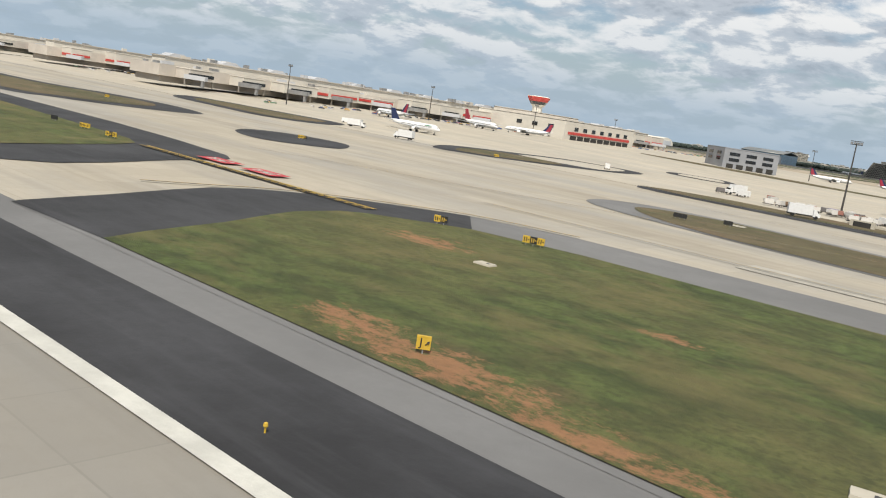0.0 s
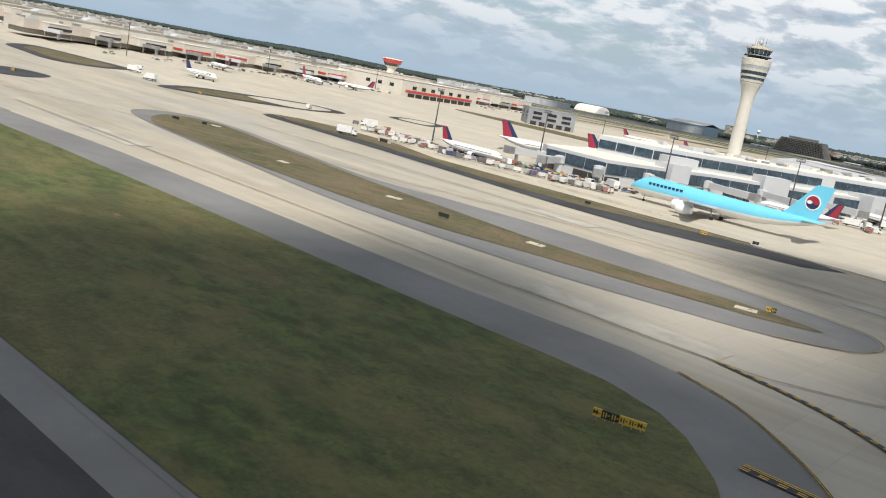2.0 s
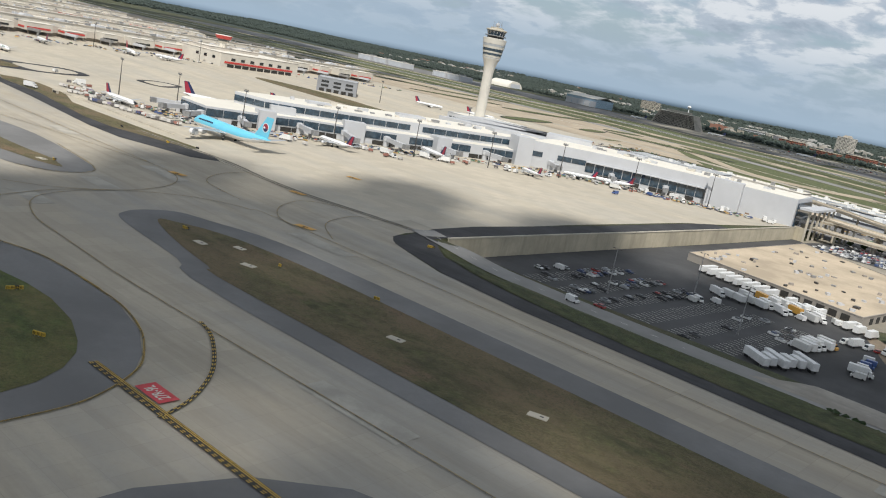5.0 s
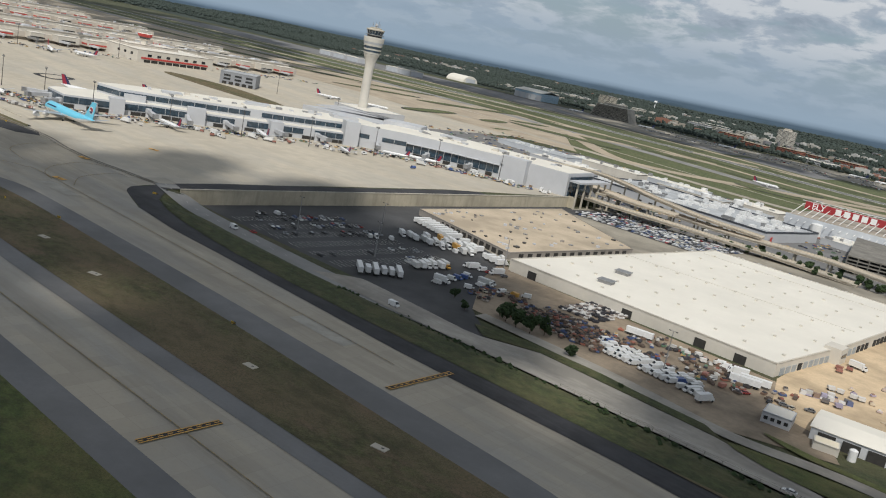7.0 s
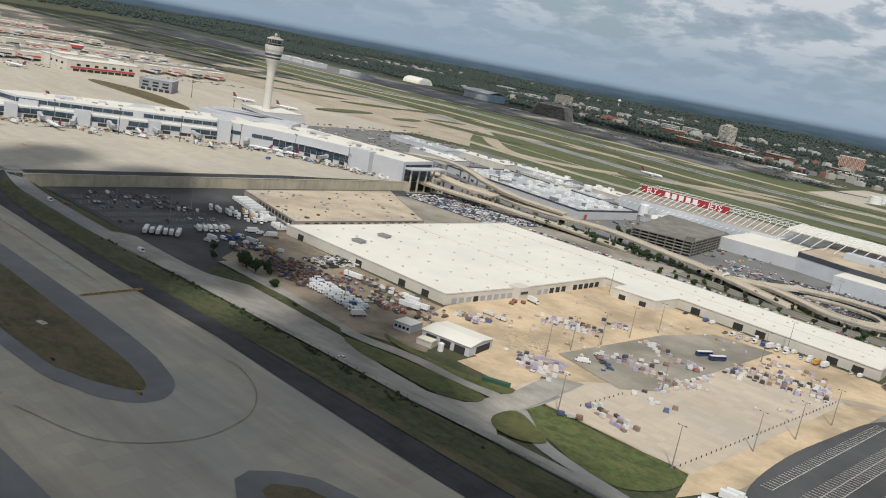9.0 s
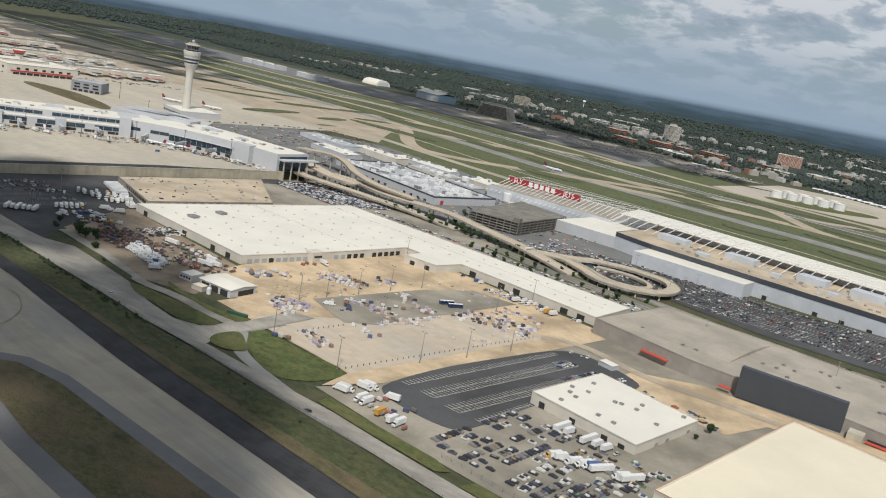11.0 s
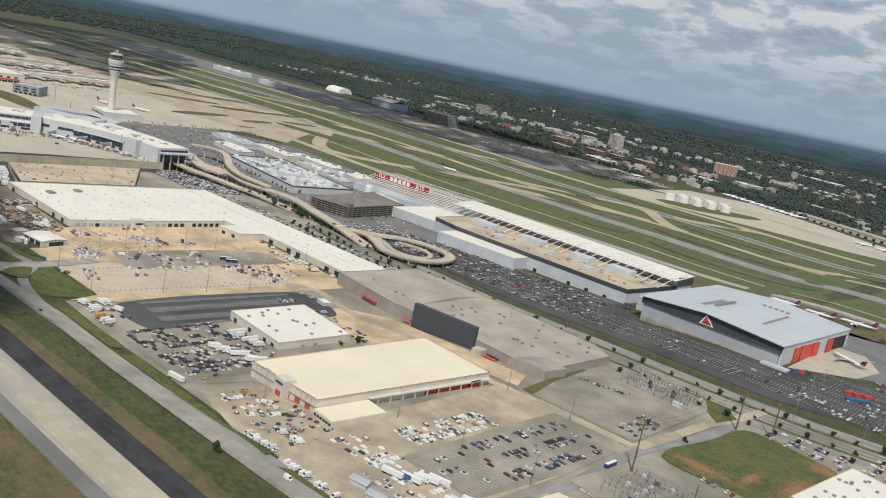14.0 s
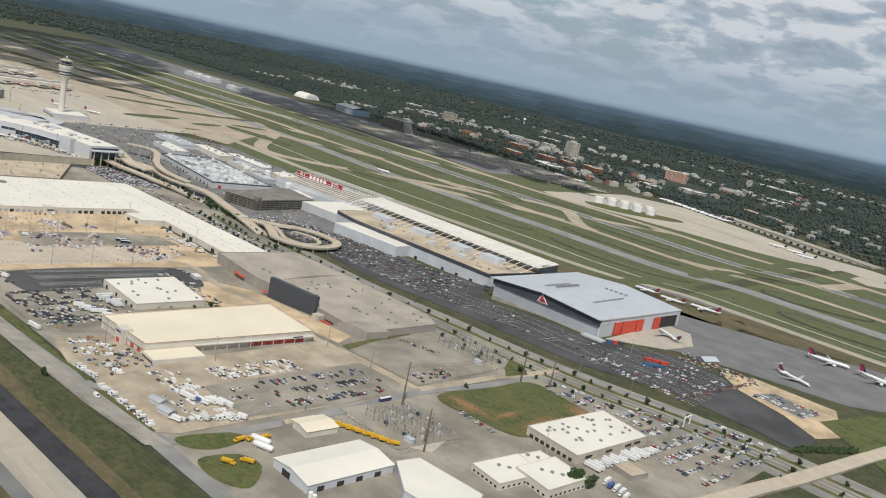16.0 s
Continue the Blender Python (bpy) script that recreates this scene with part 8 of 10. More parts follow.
def make_container():
    t = single("cargo_container", Shape().add([(-1.6, -1.1, 0.5), (1.0, -1.1, 0.5), (1.0, 1.1, 0.5), (-1.6, 1.1, 0.5), (-1.6, -1.1, 2.1), (1.6, -1.1, 2.1), (1.6, 1.1, 2.1), (-1.6, 1.1, 2.1), (1.6, -1.1, 1.1), (1.6, 1.1, 1.1)],
                             [(3, 2, 1, 0), (4, 5, 6, 7), (0, 1, 8, 5, 4), (3, 7, 6, 9, 2), (1, 2, 9, 8), (8, 9, 6, 5), (0, 4, 7, 3)]), LOAD_PAINT, "angled metal air cargo container on a dolly", "container", "cargo containers")
    part("dolly", Shape().box(0, 0, 0.25, 3.4, 1.7, 0.22), DARK_STEEL, t)
    return t


def make_dump_truck():
    t = thing("dump_truck", "yellow snow-plough truck with tipper body", "truck", "yellow plant trucks")
    part("tipper", Shape().box(-1.6, 0, 1.3, 5.6, 2.6, 1.6, 0, 1.06), YELLOW_VEH, t)
    s = Shape()
    s.rings([[(x, -1.15, 0.8), (x, 1.15, 0.8), (x, 1.1, z), (x, -1.1, z)] for x, z in ((1.5, 3.0), (2.9, 3.0), (3.2, 2.0), (4.8, 1.8))])
    part("cab", s, YELLOW_VEH, t)
    part("windscreen", Shape().box(3.0, 0, 2.1, 0.3, 2.0, 0.7), DARK_GLASS, t)
    part("chassis", Shape().box(0.4, 0, 0.8, 9, 1.2, 0.5), DARK_STEEL, t)
    for x in (-2.8, -1.4, 3.4):
        for y in (-1.15, 1.15):
            part("wheel", Shape().tube((x, y - 0.2, 0.55), (x, y + 0.2, 0.55), 0.55, 8), TYRE, t)
    return t


def make_bus():
    t = thing("bus", "dark blue passenger shuttle bus", "bus", "shuttle buses")
    part("body", Shape().box(0, 0, 0.5, 11.5, 2.5, 2.5), NAVY_VEH, t)
    part("roof", Shape().box(0, 0, 3.0, 11.3, 2.3, 0.2), WHITE_VEH, t)
    for k in (-1, 1):
        part("window", Shape().box(0, 1.26 * k, 1.6, 10.4, 0.06, 0.9), DARK_GLASS, t)
    for x in (-3.6, 3.6):
        for y in (-1.1, 1.1):
            part("wheel", Shape().tube((x, y - 0.15, 0.48), (x, y + 0.15, 0.48), 0.48, 8), TYRE, t)
    return t


PROTO = {"car": make_car(), "van": make_van(), "truck": make_truck(), "trailer": make_trailer(), "cart": make_cart(), "container": make_container(), "dump": make_dump_truck(), "bus": make_bus()}
USED = {k: 0 for k in PROTO}
FIRST = set()


def put(kind, x, y, turn, lift=0.45):
    m = pose(x, y, zg(x, y) + lift, 0, 0, turn)
    USED[kind] += 1
    if kind not in FIRST:
        FIRST.add(kind)
        PROTO[kind].matrix_basis = m
        return PROTO[kind]
    return copy_thing(PROTO[kind], m)


RNG = random.Random(77)


def rows(kind_weights, a, b, count, turn, fill=0.8, jitter=0.25, wobble=2.0):
    """Vehicles side by side from a to b."""
    kinds = list(kind_weights)
    for i in range(count):
        if RNG.random() > fill:
            continue
        u = (i + 0.5) / count
        put(RNG.choice(kinds), a[0] + (b[0] - a[0]) * u + RNG.uniform(-jitter, jitter), a[1] + (b[1] - a[1]) * u + RNG.uniform(-jitter, jitter), turn + RNG.uniform(-wobble, wobble) + RNG.choice((0, 180)))


# staff car park below the wall
rows(["car", "van"], (300, 312), (306, 336), 6, -8, 0.7)
put("van", 352, 264, -4)
# trucks and trailers below the freight shed
rows(["trailer"], (330, 432), (372, 420), 8, 80, 1.0)
rows(["truck", "truck", "van"], (378, 418), (424, 404), 9, 78, 0.9)
for i in range(5):
    rows(["truck", "van", "truck"], (356 + 9 * i, 384 + 2 * i), (376 + 9 * i, 412 + 2 * i), 7, 150, 0.8, 0.8, 6)
rows(["trailer", "truck"], (407, 300), (421, 320), 6, 142, 1.0)
rows(["truck"], (410, 338), (416, 362), 6, 160, 0.95)
rows(["truck", "van"], (437, 318), (432, 362), 9, 10, 0.85)
rows(["truck", "van"], (446, 330), (446, 366), 7, 5, 0.7)
rows(["van"], (356, 356), (364, 372), 4, 150, 0.9)
rows(["van", "truck", "car"], (416, 376), (440, 386), 6, 70, 0.8)
# yard in front of the warehouse
for i in range(3):
    rows(["van"], (523 + 5 * i, 349 - 6.2 * i), (577 + 3 * i, 342 - 5.6 * i), 18, 62, 0.92, 0.3, 4)
put("truck", 585, 328, 70)
put("trailer", 529, 376, 10)
rows(["trailer"], (584, 366), (590, 376), 2, 14, 1.0)
rows(["van", "truck"], (566, 384), (580, 378), 4, 20, 1.0)
rows(["car", "van"], (444, 342), (470, 366), 8, 30, 0.8, 2, 60)
rows(["container", "cart"], (540, 384), (566, 378), 8, 30, 0.8, 4, 60)
rows(["container", "cart", "car"], (566, 352), (612, 368), 16, 40, 0.8, 4, 60)
# freight yard east of the warehouse
for i in range(3):
    rows(["container"], (600 + 2 * i, 394 + 9 * i), (622 + 2 * i, 388 + 12 * i), 5, 20, 0.7, 1.0, 20)
rows(["container", "cart"], (640, 452), (676, 468), 7, 20, 0.5, 1.0, 20)
rows(["cart", "car"], (684, 420), (704, 404), 8, 40, 0.8, 1.0, 15)
for i in range(3):
    rows(["container", "cart", "cart"], (690 + 14 * i, 430 + 12 * i), (712 + 14 * i, 446 + 10 * i), 6, 50, 0.6, 1.2, 15)
rows(["bus"], (713, 493), (729, 495), 2, 62, 1.0, 0.3, 2)
rows(["container"], (720, 325), (731, 332), 3, 30, 1.0, 0.3, 4)
rows(["truck", "van", "car"], (700, 561), (770, 566), 14, 82, 0.7)
rows(["truck", "van"], (684, 398), (690, 404), 2, 30, 1.0)
rows(["car", "van"], (664, 574), (790, 572), 24, 82, 0.6)
rows(["container", "cart", "truck"], (600, 430), (606, 470), 8, 10, 0.7, 2, 20)
# striped car park and equipment yard
rows(["car"], (851, 450), (856, 484), 12, 4, 0.9)
rows(["car"], (856, 450), (861, 484), 12, 4, 0.85)
rows(["car"], (832, 466), (834, 484), 6, 4, 0.8)
rows(["car"], (837, 466), (839, 484), 6, 4, 0.8)
rows(["car"], (866, 462), (872, 492), 10, 14, 0.85)
rows(["car"], (808, 498), (838, 506), 8, 96, 0.5)
for i in range(3):
    rows(["cart", "container", "cart", "truck"], (800 + 16 * i, 306), (806 + 16 * i, 328), 6, 15, 0.7, 0.6, 8)
rows(["truck", "car", "trailer"], (890, 384), (935, 384), 8, 85, 0.6)
rows(["cart", "truck"], (812, 310), (852, 306), 9, 95, 0.8)
rows(["trailer", "truck", "truck"], (908, 350), (948, 364), 9, 62, 0.9, 1.0, 8)
put("trailer", 953, 296, 8)
# depot lot
rows(["van", "car", "van"], (1033, 290), (1062, 292.5), 10, 78, 0.9)
rows(["van", "van", "car"], (1040, 309), (1061, 311), 8, 70, 0.9)
rows(["truck", "trailer", "truck"], (1112, 330), (1134, 352), 6, 20, 0.9, 1.5, 12)
rows(["van", "car", "van"], (1074, 289.5), (1142, 289.5), 26, 88, 0.85, 0.4, 8)
rows(["van", "car", "truck"], (1138, 303), (1154, 350), 16, 12, 0.8, 0.8, 10)
rows(["cart", "container", "van"], (1000, 322), (1034, 334), 10, 20, 0.7, 2, 30)
rows(["dump"], (1180, 324), (1186, 350), 3, 96, 1.0)
rows(["dump"], (1200, 300), (1208, 322), 2, 30, 1.0)
rows(["dump"], (1186, 404), (1232, 424), 8, 40, 0.95)
rows(["car"], (1200, 516), (1250, 512), 12, 85, 0.7)
rows(["truck", "trailer"], (1322, 534), (1330, 616), 18, 2, 0.95)
rows(["truck"], (1338, 528), (1362, 520), 5, 95, 0.9)
for i in range(4):
    rows(["car"], (1210 + 4 * i, 650 + 2 * i - 12), (1300 + 18 * i, 640 + 10 * i - 6), 16, 84, 0.4)
for a, b in (((470, 262), 2), ((640, 264), 182), ((360, 270), 176), ((820, 268), 182), ((1090, 278), 2)):
    put("van" if b < 100 else "car", a[0], a[1], b)
put("bus", 1172, 470, 88)
# apron vehicles along the gates
for gx, gy in ((-40, 318), (20, 322), (46, 344), (64, 372), (74, 420), (98, 424), (104, 470), (112, 500), (128, 520), (138, 548), (150, 572), (176, 590), (196, 612), (222, 626), (250, 640), (276, 648), (-66, 300), (-90, 310), (-120, 320)):
    for _ in range(5):
        put(RNG.choice(["cart", "container", "van", "truck", "cart"]), gx + RNG.uniform(-13, 13), gy + RNG.uniform(-9, 5), RNG.uniform(0, 360))
for gx, gy in ((-60, 292), (-30, 290), (0, 296), (-90, 300), (20, 300)):
    rows(["cart", "container"], (gx - 14, gy - 6), (gx + 14, gy + 4), 12, 60, 0.85, 1.2, 30)
for a in ((-250, 262), (-300, 280), (-80, 262), (60, 318), (200, 560), (-330, 300), (-190, 330)):
    put(RNG.choice(["van", "truck"]), a[0], a[1], RNG.uniform(0, 360))
for k in PROTO:
    if USED[k] == 0:
        put(k, 650, 300, 0)


def car_stuff(name, label, spots, mat=None, size=(4.4, 1.8, 1.0)):
    """Many far cars joined into one object: hull and cabin each."""
    s = Shape()
    for x, y, turn in spots:
        z = zg(x, y) + 0.35
        c, d = math.cos(radians(turn)), math.sin(radians(turn))
        s.box(x, y, z + 0.25, size[0], size[1], 0.75, turn, 0.96)
        s.box(x - 0.2 * c, y - 0.2 * d, z + 1.0, size[0] * 0.5, size[1] * 0.86, 0.5, turn, 0.8)
    return single(name, s, mat or CAR_MIX, label, "cars", kind="stuff")


def staff_fill(x, y):
    """How full the bays are: rows in use before the maintenance base and at the far end, empty before the wide hangar."""
    if x < 960:
        return 0.46 * (0.45 + 1.1 * abs(noise.noise(Vector((x / 30, y / 9, 1)))))
    if x < 1185:
        return 0.05
    return (0.5 if noise.noise(Vector((x / 22, y / 20, 8))) > 0.08 else 0.10) * (1.0 if y < 868 - max(0, x - 1230) * 0.4 else 0.0)


spots = []
for j in range(13):
    for i in range(215):
        x, y = 660 + 2.95 * i, 748 + 16.5 * (j // 2) + 5.4 * (j % 2)
        top = 820 if x < 700 else 858 if x < 955 else 800 if x < 1010 else 805 + max(0, (x - 1150) * 0.5)
        y += 0.008 * (x - 660)
        if y < min(top, 868) and RNG.random() < staff_fill(x, y):
            spots.append((x + RNG.uniform(-0.25, 0.25), y + RNG.uniform(-0.3, 0.3), 88 + RNG.choice((0, 180))))
car_stuff("parked_cars", "hundreds of parked cars on the dark staff lot", [p for p in spots if p[0] < 1100], SHADY_MIX)
car_stuff("parked_cars", "white and dark cars on the far end of the dark lot", [p for p in spots if p[0] >= 1100])
spots = [(1286 + 17 * u + RNG.uniform(-2, 2), 762 + 106 * u + RNG.uniform(-4, 4), RNG.uniform(0, 180)) for u in [k / 60 for k in range(60)]]
car_stuff("stored_goods", "rust-coloured building materials along the lot edge", spots, SCRAP_MIX, (4.0, 2.2, 1.6))


def crate(x, y, turn, size, mat, label):
    """A ribbed steel box with corner posts and a lid."""
    t = thing("storage_box", label, "container", "boxes at the lot edge", at=(x, y, zg(x, y) + 0.2), turn=turn)
    w, d, h = size
    part("body", Shape().box(0, 0, 0, w, d, h), mat, t)
    part("lid", Shape().box(0, 0, h, w + 0.3, d + 0.3, 0.25), mat, t)
    for i in (-1, 1):
        for k in (-1, 1):
            part("corner_post", Shape().box(i * w / 2, k * d / 2, 0, 0.35, 0.35, h), DARK_STEEL, t)


BLUE_BOX = surface("blue box paint", (0.04, 0.11, 0.24), 0.5, var=0.15, big=0.4, small=2)
for i in range(4):
    crate(1221 + 3.6 * i, 803 + 3.2 * i, 30, (7.0, 3.0, 2.8), BLUE_BOX, "blue steel storage box on the car park edge")
for i in range(3):
    crate(1214 + 7.5 * i, 822 + 3.6 * i, 62, (10.0, 3.0, 2.6), RED_BAND, "bright red steel storage box on the car park edge")
for i in range(3):
    crate(1164 + 4.0 * i, 825 + 5.0 * i, 20, (6.5, 3.0, 3.0), (BLUE_BOX, RED_BAND, DARK_PANEL)[i], "painted steel storage box by the hangar corner")


def lot(x0, y0, x1, y1, pitch, fill, turn=4.0, slot=2.9):
    """Double rows of bays that run along y, cars nose to nose."""
    out = []
    x = x0 + 2.6
    while x < x1 - 2:
        for dx in (0.0, 5.4):
            if x + dx > x1:
                continue
            y = y0 + 1.5
            while y < y1:
                if RNG.random() < fill * (0.6 + 0.8 * abs(noise.noise(Vector((x / 25, y / 20, 3))))):
                    out.append((x + dx + RNG.uniform(-0.3, 0.3) + 0.07 * (y - y0), y + RNG.uniform(-0.15, 0.15), turn + RNG.choice((0, 180))))
                y += slot
        x += pitch
    return out


car_stuff("parked_cars", "rows of staff cars below the retaining wall", [p for p in lot(306, 296, 402, 372, 17, 0.52, -8) if p[1] > 306 and p[0] < 352 + 0.2 * (p[1] - 340) or p[0] > 380 and RNG.random() < 0.3], SHADY_MIX)
car_stuff("parked_cars", "rows of cars and vans on the dusty depot lot", [(x, y, a) for x, y, a in lot(984, 304, 1028, 330, 15, 0.5) + lot(1064, 328, 1100, 352, 13, 0.75) + lot(1072, 372, 1098, 448, 12, 0.85) + lot(1098, 318, 1138, 352, 15, 0.45)], UTIL_MIX)
car_stuff("parked_cars", "neat rows of cars on the grey depot car park", [p for p in lot(1104, 357, 1158, 496, 18, 0.62) if p[1] > 398 or RNG.random() < 0.25], SHADY_MIX)
for x, y, a in ((1111, 311, 12), (1127, 308, 12)):
    gabled("storage_shed", "small grey storage shed in the dusty lot", x, y, 11, 7, zg(x, y), 3.0, 4.2, a, WHITE_PANEL, ROOF_COOL)
car_stuff("parked_cars", "rows of cars on the grey lot behind the store", lot(1206, 640, 1262, 668, 16, 0.6) + lot(1322, 600, 1392, 735, 17, 0.6) + lot(1272, 640, 1318, 690, 16, 0.55))
car_stuff("parked_cars", "site vehicles on the building plot", lot(1320, 842, 1376, 874, 15, 0.7))
gates = [(-90, 306), (-28, 328), (12, 324), (34, 366), (44, 402), (62, 428), (80, 466), (118, 572), (152, 598), (190, 618), (222, 632), (262, 644)]
spots = []
for a, b in zip(gates, gates[1:]):
    for _ in range(46):
        p = Vector(a).lerp(Vector(b), RNG.random())
        spots.append((p.x + RNG.uniform(-3, 16), p.y + RNG.uniform(-12, 2), RNG.uniform(0, 180)))
car_stuff("apron_equipment", "crowded apron vehicles, carts and dollies at the gates", spots, CLUTTER_MIX, (3.4, 1.9, 1.3))
spots = [(RNG.uniform(484, 532), RNG.uniform(330, 364), RNG.choice((15, 25, 105))) for _ in range(240)]
spots += [(RNG.uniform(530, 606), RNG.uniform(350, 390), RNG.uniform(0, 180)) for _ in range(70)] + [(RNG.uniform(446, 484), RNG.uniform(334, 362), RNG.uniform(0, 180)) for _ in range(40)]
car_stuff("stored_goods", "brown crates, dollies and scrap on dirt", spots, SCRAP_MIX, (3.4, 1.9, 1.0))
spots = [(486 + 2.6 * i + 0.3 * j, 372 + 4.6 * j + RNG.uniform(-0.5, 0.5), 70 + RNG.uniform(-12, 12)) for i in range(9) for j in range(7) if RNG.random() < 0.85]
car_stuff("stored_carts", "tight rows of white and black carts", spots, ENGINE_MIX, (3.6, 1.7, 1.2))


def block(a, b, d, n, m, turn, fill=0.8, wobble=6):
    """Loads in n by m rows from corner a along a-b and a-d."""
    out = []
    for i in range(n):
        for j in range(m):
            if RNG.random() < fill:
                u, w = (i + 0.5) / n, (j + 0.5) / m
                out.append((a[0] + (b[0] - a[0]) * u + (d[0] - a[0]) * w + RNG.uniform(-0.4, 0.4), a[1] + (b[1] - a[1]) * u + (d[1] - a[1]) * w + RNG.uniform(-0.4, 0.4), turn + RNG.uniform(-wobble, wobble)))
    return out


spots = block((620, 450), (657, 466), (632, 434), 11, 4, 24) + block((666, 378), (687, 388), (675, 364), 8, 4, 25, 0.85) + block((652, 374), (666, 380), (662, 360), 4, 3, 25, 0.5)
spots += block((718, 347), (748, 337), (722, 358), 9, 3, -18, 0.75) + block((724, 386), (748, 380), (726, 398), 6, 3, 25, 0.45) + block((742, 470), (792, 492), (736, 500), 14, 6, 24, 0.75)
spots += block((694, 430), (712, 440), (700, 420), 5, 3, 25, 0.6) + block((716, 432), (742, 446), (722, 420), 7, 3, 25, 0.6) + block((694, 470), (706, 478), (700, 462), 4, 2, 25, 0.7) + block((640, 486), (664, 494), (646, 476), 7, 2, 20, 0.6)
spots += block((728, 406), (737, 500), (735, 404), 24, 2, 80, 0.55) + block((744, 500), (786, 502), (740, 538), 11, 6, 24, 0.6) + block((604, 388), (624, 398), (602, 394), 8, 2, 24, 0.9) + block((664, 374), (694, 366), (666, 362), 10, 3, 30, 0.55)
spots += block((684, 426), (700, 430), (682, 418), 5, 2, 20, 0.7) + block((686, 478), (698, 480), (686, 468), 5, 2, 20, 0.7) + block((706, 432), (722, 436), (708, 418), 6, 3, 25, 0.6) + block((712, 470), (728, 472), (714, 456), 6, 3, 25, 0.55)


def loads(name, label, spots, mat):
    """Freight of uneven height, each load on its pallet."""
    sh = Shape()
    for x, y, turn in spots:
        z, h = zg(x, y) + 0.35, RNG.choice((0.5, 1.1, 1.5, 1.9))
        sh.box(x, y, z, 3.0, 2.2, 0.2, turn)
        sh.box(x, y, z + 0.2, 2.7, 1.95, h, turn, RNG.uniform(0.86, 1.0))
    return single(name, sh, mat, label, "freight", kind="stuff")


loads("stored_goods", "neat rows of wrapped freight loads on pallets", spots, LOAD_MIX)
post = single("bollard", Shape().tube((0, 0, 0), (0, 0, 1.1), 0.22, 8).tube((0, 0, 1.1), (0, 0, 1.25), 0.16, 8, 0.05), DARK_STEEL, "short dark steel bollard along the concrete lot", "bollard", "bollards round the lot")
posts = [(778 + 15.4 * i / 39, 328 + 172 * i / 39) for i in range(40)] + [(720.7 + 2.6 * i / 9, 345 + 36 * i / 9) for i in range(10)]
post.matrix_basis = pose(*posts[0], zg(*posts[0]) + 0.4)
for p in posts[1:]:
    copy_thing(post, pose(*p, zg(*p) + 0.4))
spots = block((632, 398), (656, 410), (655, 374), 8, 8, 25, 0.8)
s = Shape()
for x, y, turn in spots:
    s.box(x, y, zg(x, y) + 0.3, 2.5, 1.9, 0.35, turn, 0.97)
single("stored_pallets", s, surface("bare pallet wood", (0.44, 0.36, 0.25), 0.9, var=0.25, big=0.2, small=2), "low stacks of bare pallets on sand", "pallets", kind="stuff")
spots = []
for j in range(10):
    for i in range(42):
        if RNG.random() < 0.85:
            spots.append((318 + 2.9 * i + 1.4 * j, 644 + 6.6 * j - 0.02 * i, 82))
car_stuff("parked_cars", "dense rows of parked cars under the viaducts", spots)
spots = [(460 + 2.2 * i + RNG.uniform(-1, 1), y + 0.012 * (460 - 2.2 * i), RNG.choice((0, 180, 90))) for y in (648, 656, 668) for i in range(150) if RNG.random() < 0.55]
spots += [(610 + RNG.uniform(0, 120), 745 + RNG.uniform(0, 80), RNG.uniform(0, 180)) for _ in range(160)]
spots += [(820 + 5 * i, 672, 90) for i in range(46) if RNG.random() < 0.7]
car_stuff("parked_cars", "cars along the service lane behind the warehouse", spots)
spots = [(1076 + 36 * u + RNG.uniform(-3, 3), 588 + 10 * u + RNG.uniform(-2, 2), RNG.choice((20, 30, 110))) for u in [k / 22 for k in range(22)]] + [(1140 + 18 * u, 524 + RNG.uniform(0, 46), RNG.choice((10, 95))) for u in [k / 26 for k in range(26)]]
car_stuff("ground_equipment", "pale ground support equipment parked on gravel", spots, CLUTTER_MIX, (3.2, 2.0, 1.2))
spots = [(Vector((450, 385)).lerp(Vector((590, 372)), RNG.random()) + Vector((RNG.uniform(-8, 8), RNG.uniform(-24, 8)))) for _ in range(80)]
car_stuff("stored_goods", "mixed pallets and scrap stored beside the warehouse", [(p.x, p.y, RNG.uniform(0, 180)) for p in spots if p.x > 515], CLUTTER_MIX, (2.8, 1.8, 1.2))
spots = []
for i in range(13):
    for j in range(24):
        if RNG.random() < 0.8:
            spots.append((866 + 6.9 * i + 0.04 * j, 308 + 3.1 * j + RNG.uniform(-0.3, 0.3), 6 + RNG.uniform(-9, 9)))
spots = [p for p in spots if noise.noise(Vector((p[0] / 16, p[1] / 14, 5))) > -0.10]
car_stuff("stored_carts", "rows of dark carts and dollies in the yard", spots, CART_MIX, (4.6, 2.0, 1.0))
spots = [(RNG.uniform(935, 958), RNG.uniform(310, 388), RNG.choice((5, 95))) for _ in range(40)] + [(RNG.uniform(860, 950), RNG.uniform(470, 486), 0) for _ in range(30)]
car_stuff("stored_goods", "white crates and mixed equipment beside the store", spots, CLUTTER_MIX, (4.4, 2.2, 1.8))
spots = [(RNG.uniform(610, 795), RNG.uniform(400, 568), RNG.choice((20, 50, 110))) for _ in range(70)]
car_stuff("stored_goods", "pallets and dollies scattered over the freight yard", spots, PALLET_MIX, (2.4, 1.5, 0.8))
spots = [(RNG.uniform(985, 1060), RNG.uniform(300, 340), RNG.uniform(0, 180)) for _ in range(60)] + [(1220 + RNG.uniform(0, 90), 880 + RNG.uniform(-14, 20), RNG.uniform(0, 180)) for _ in range(120)]
car_stuff("stored_goods", "scrap and site materials in heaps", spots, CLUTTER_MIX, (3.0, 1.9, 1.0))
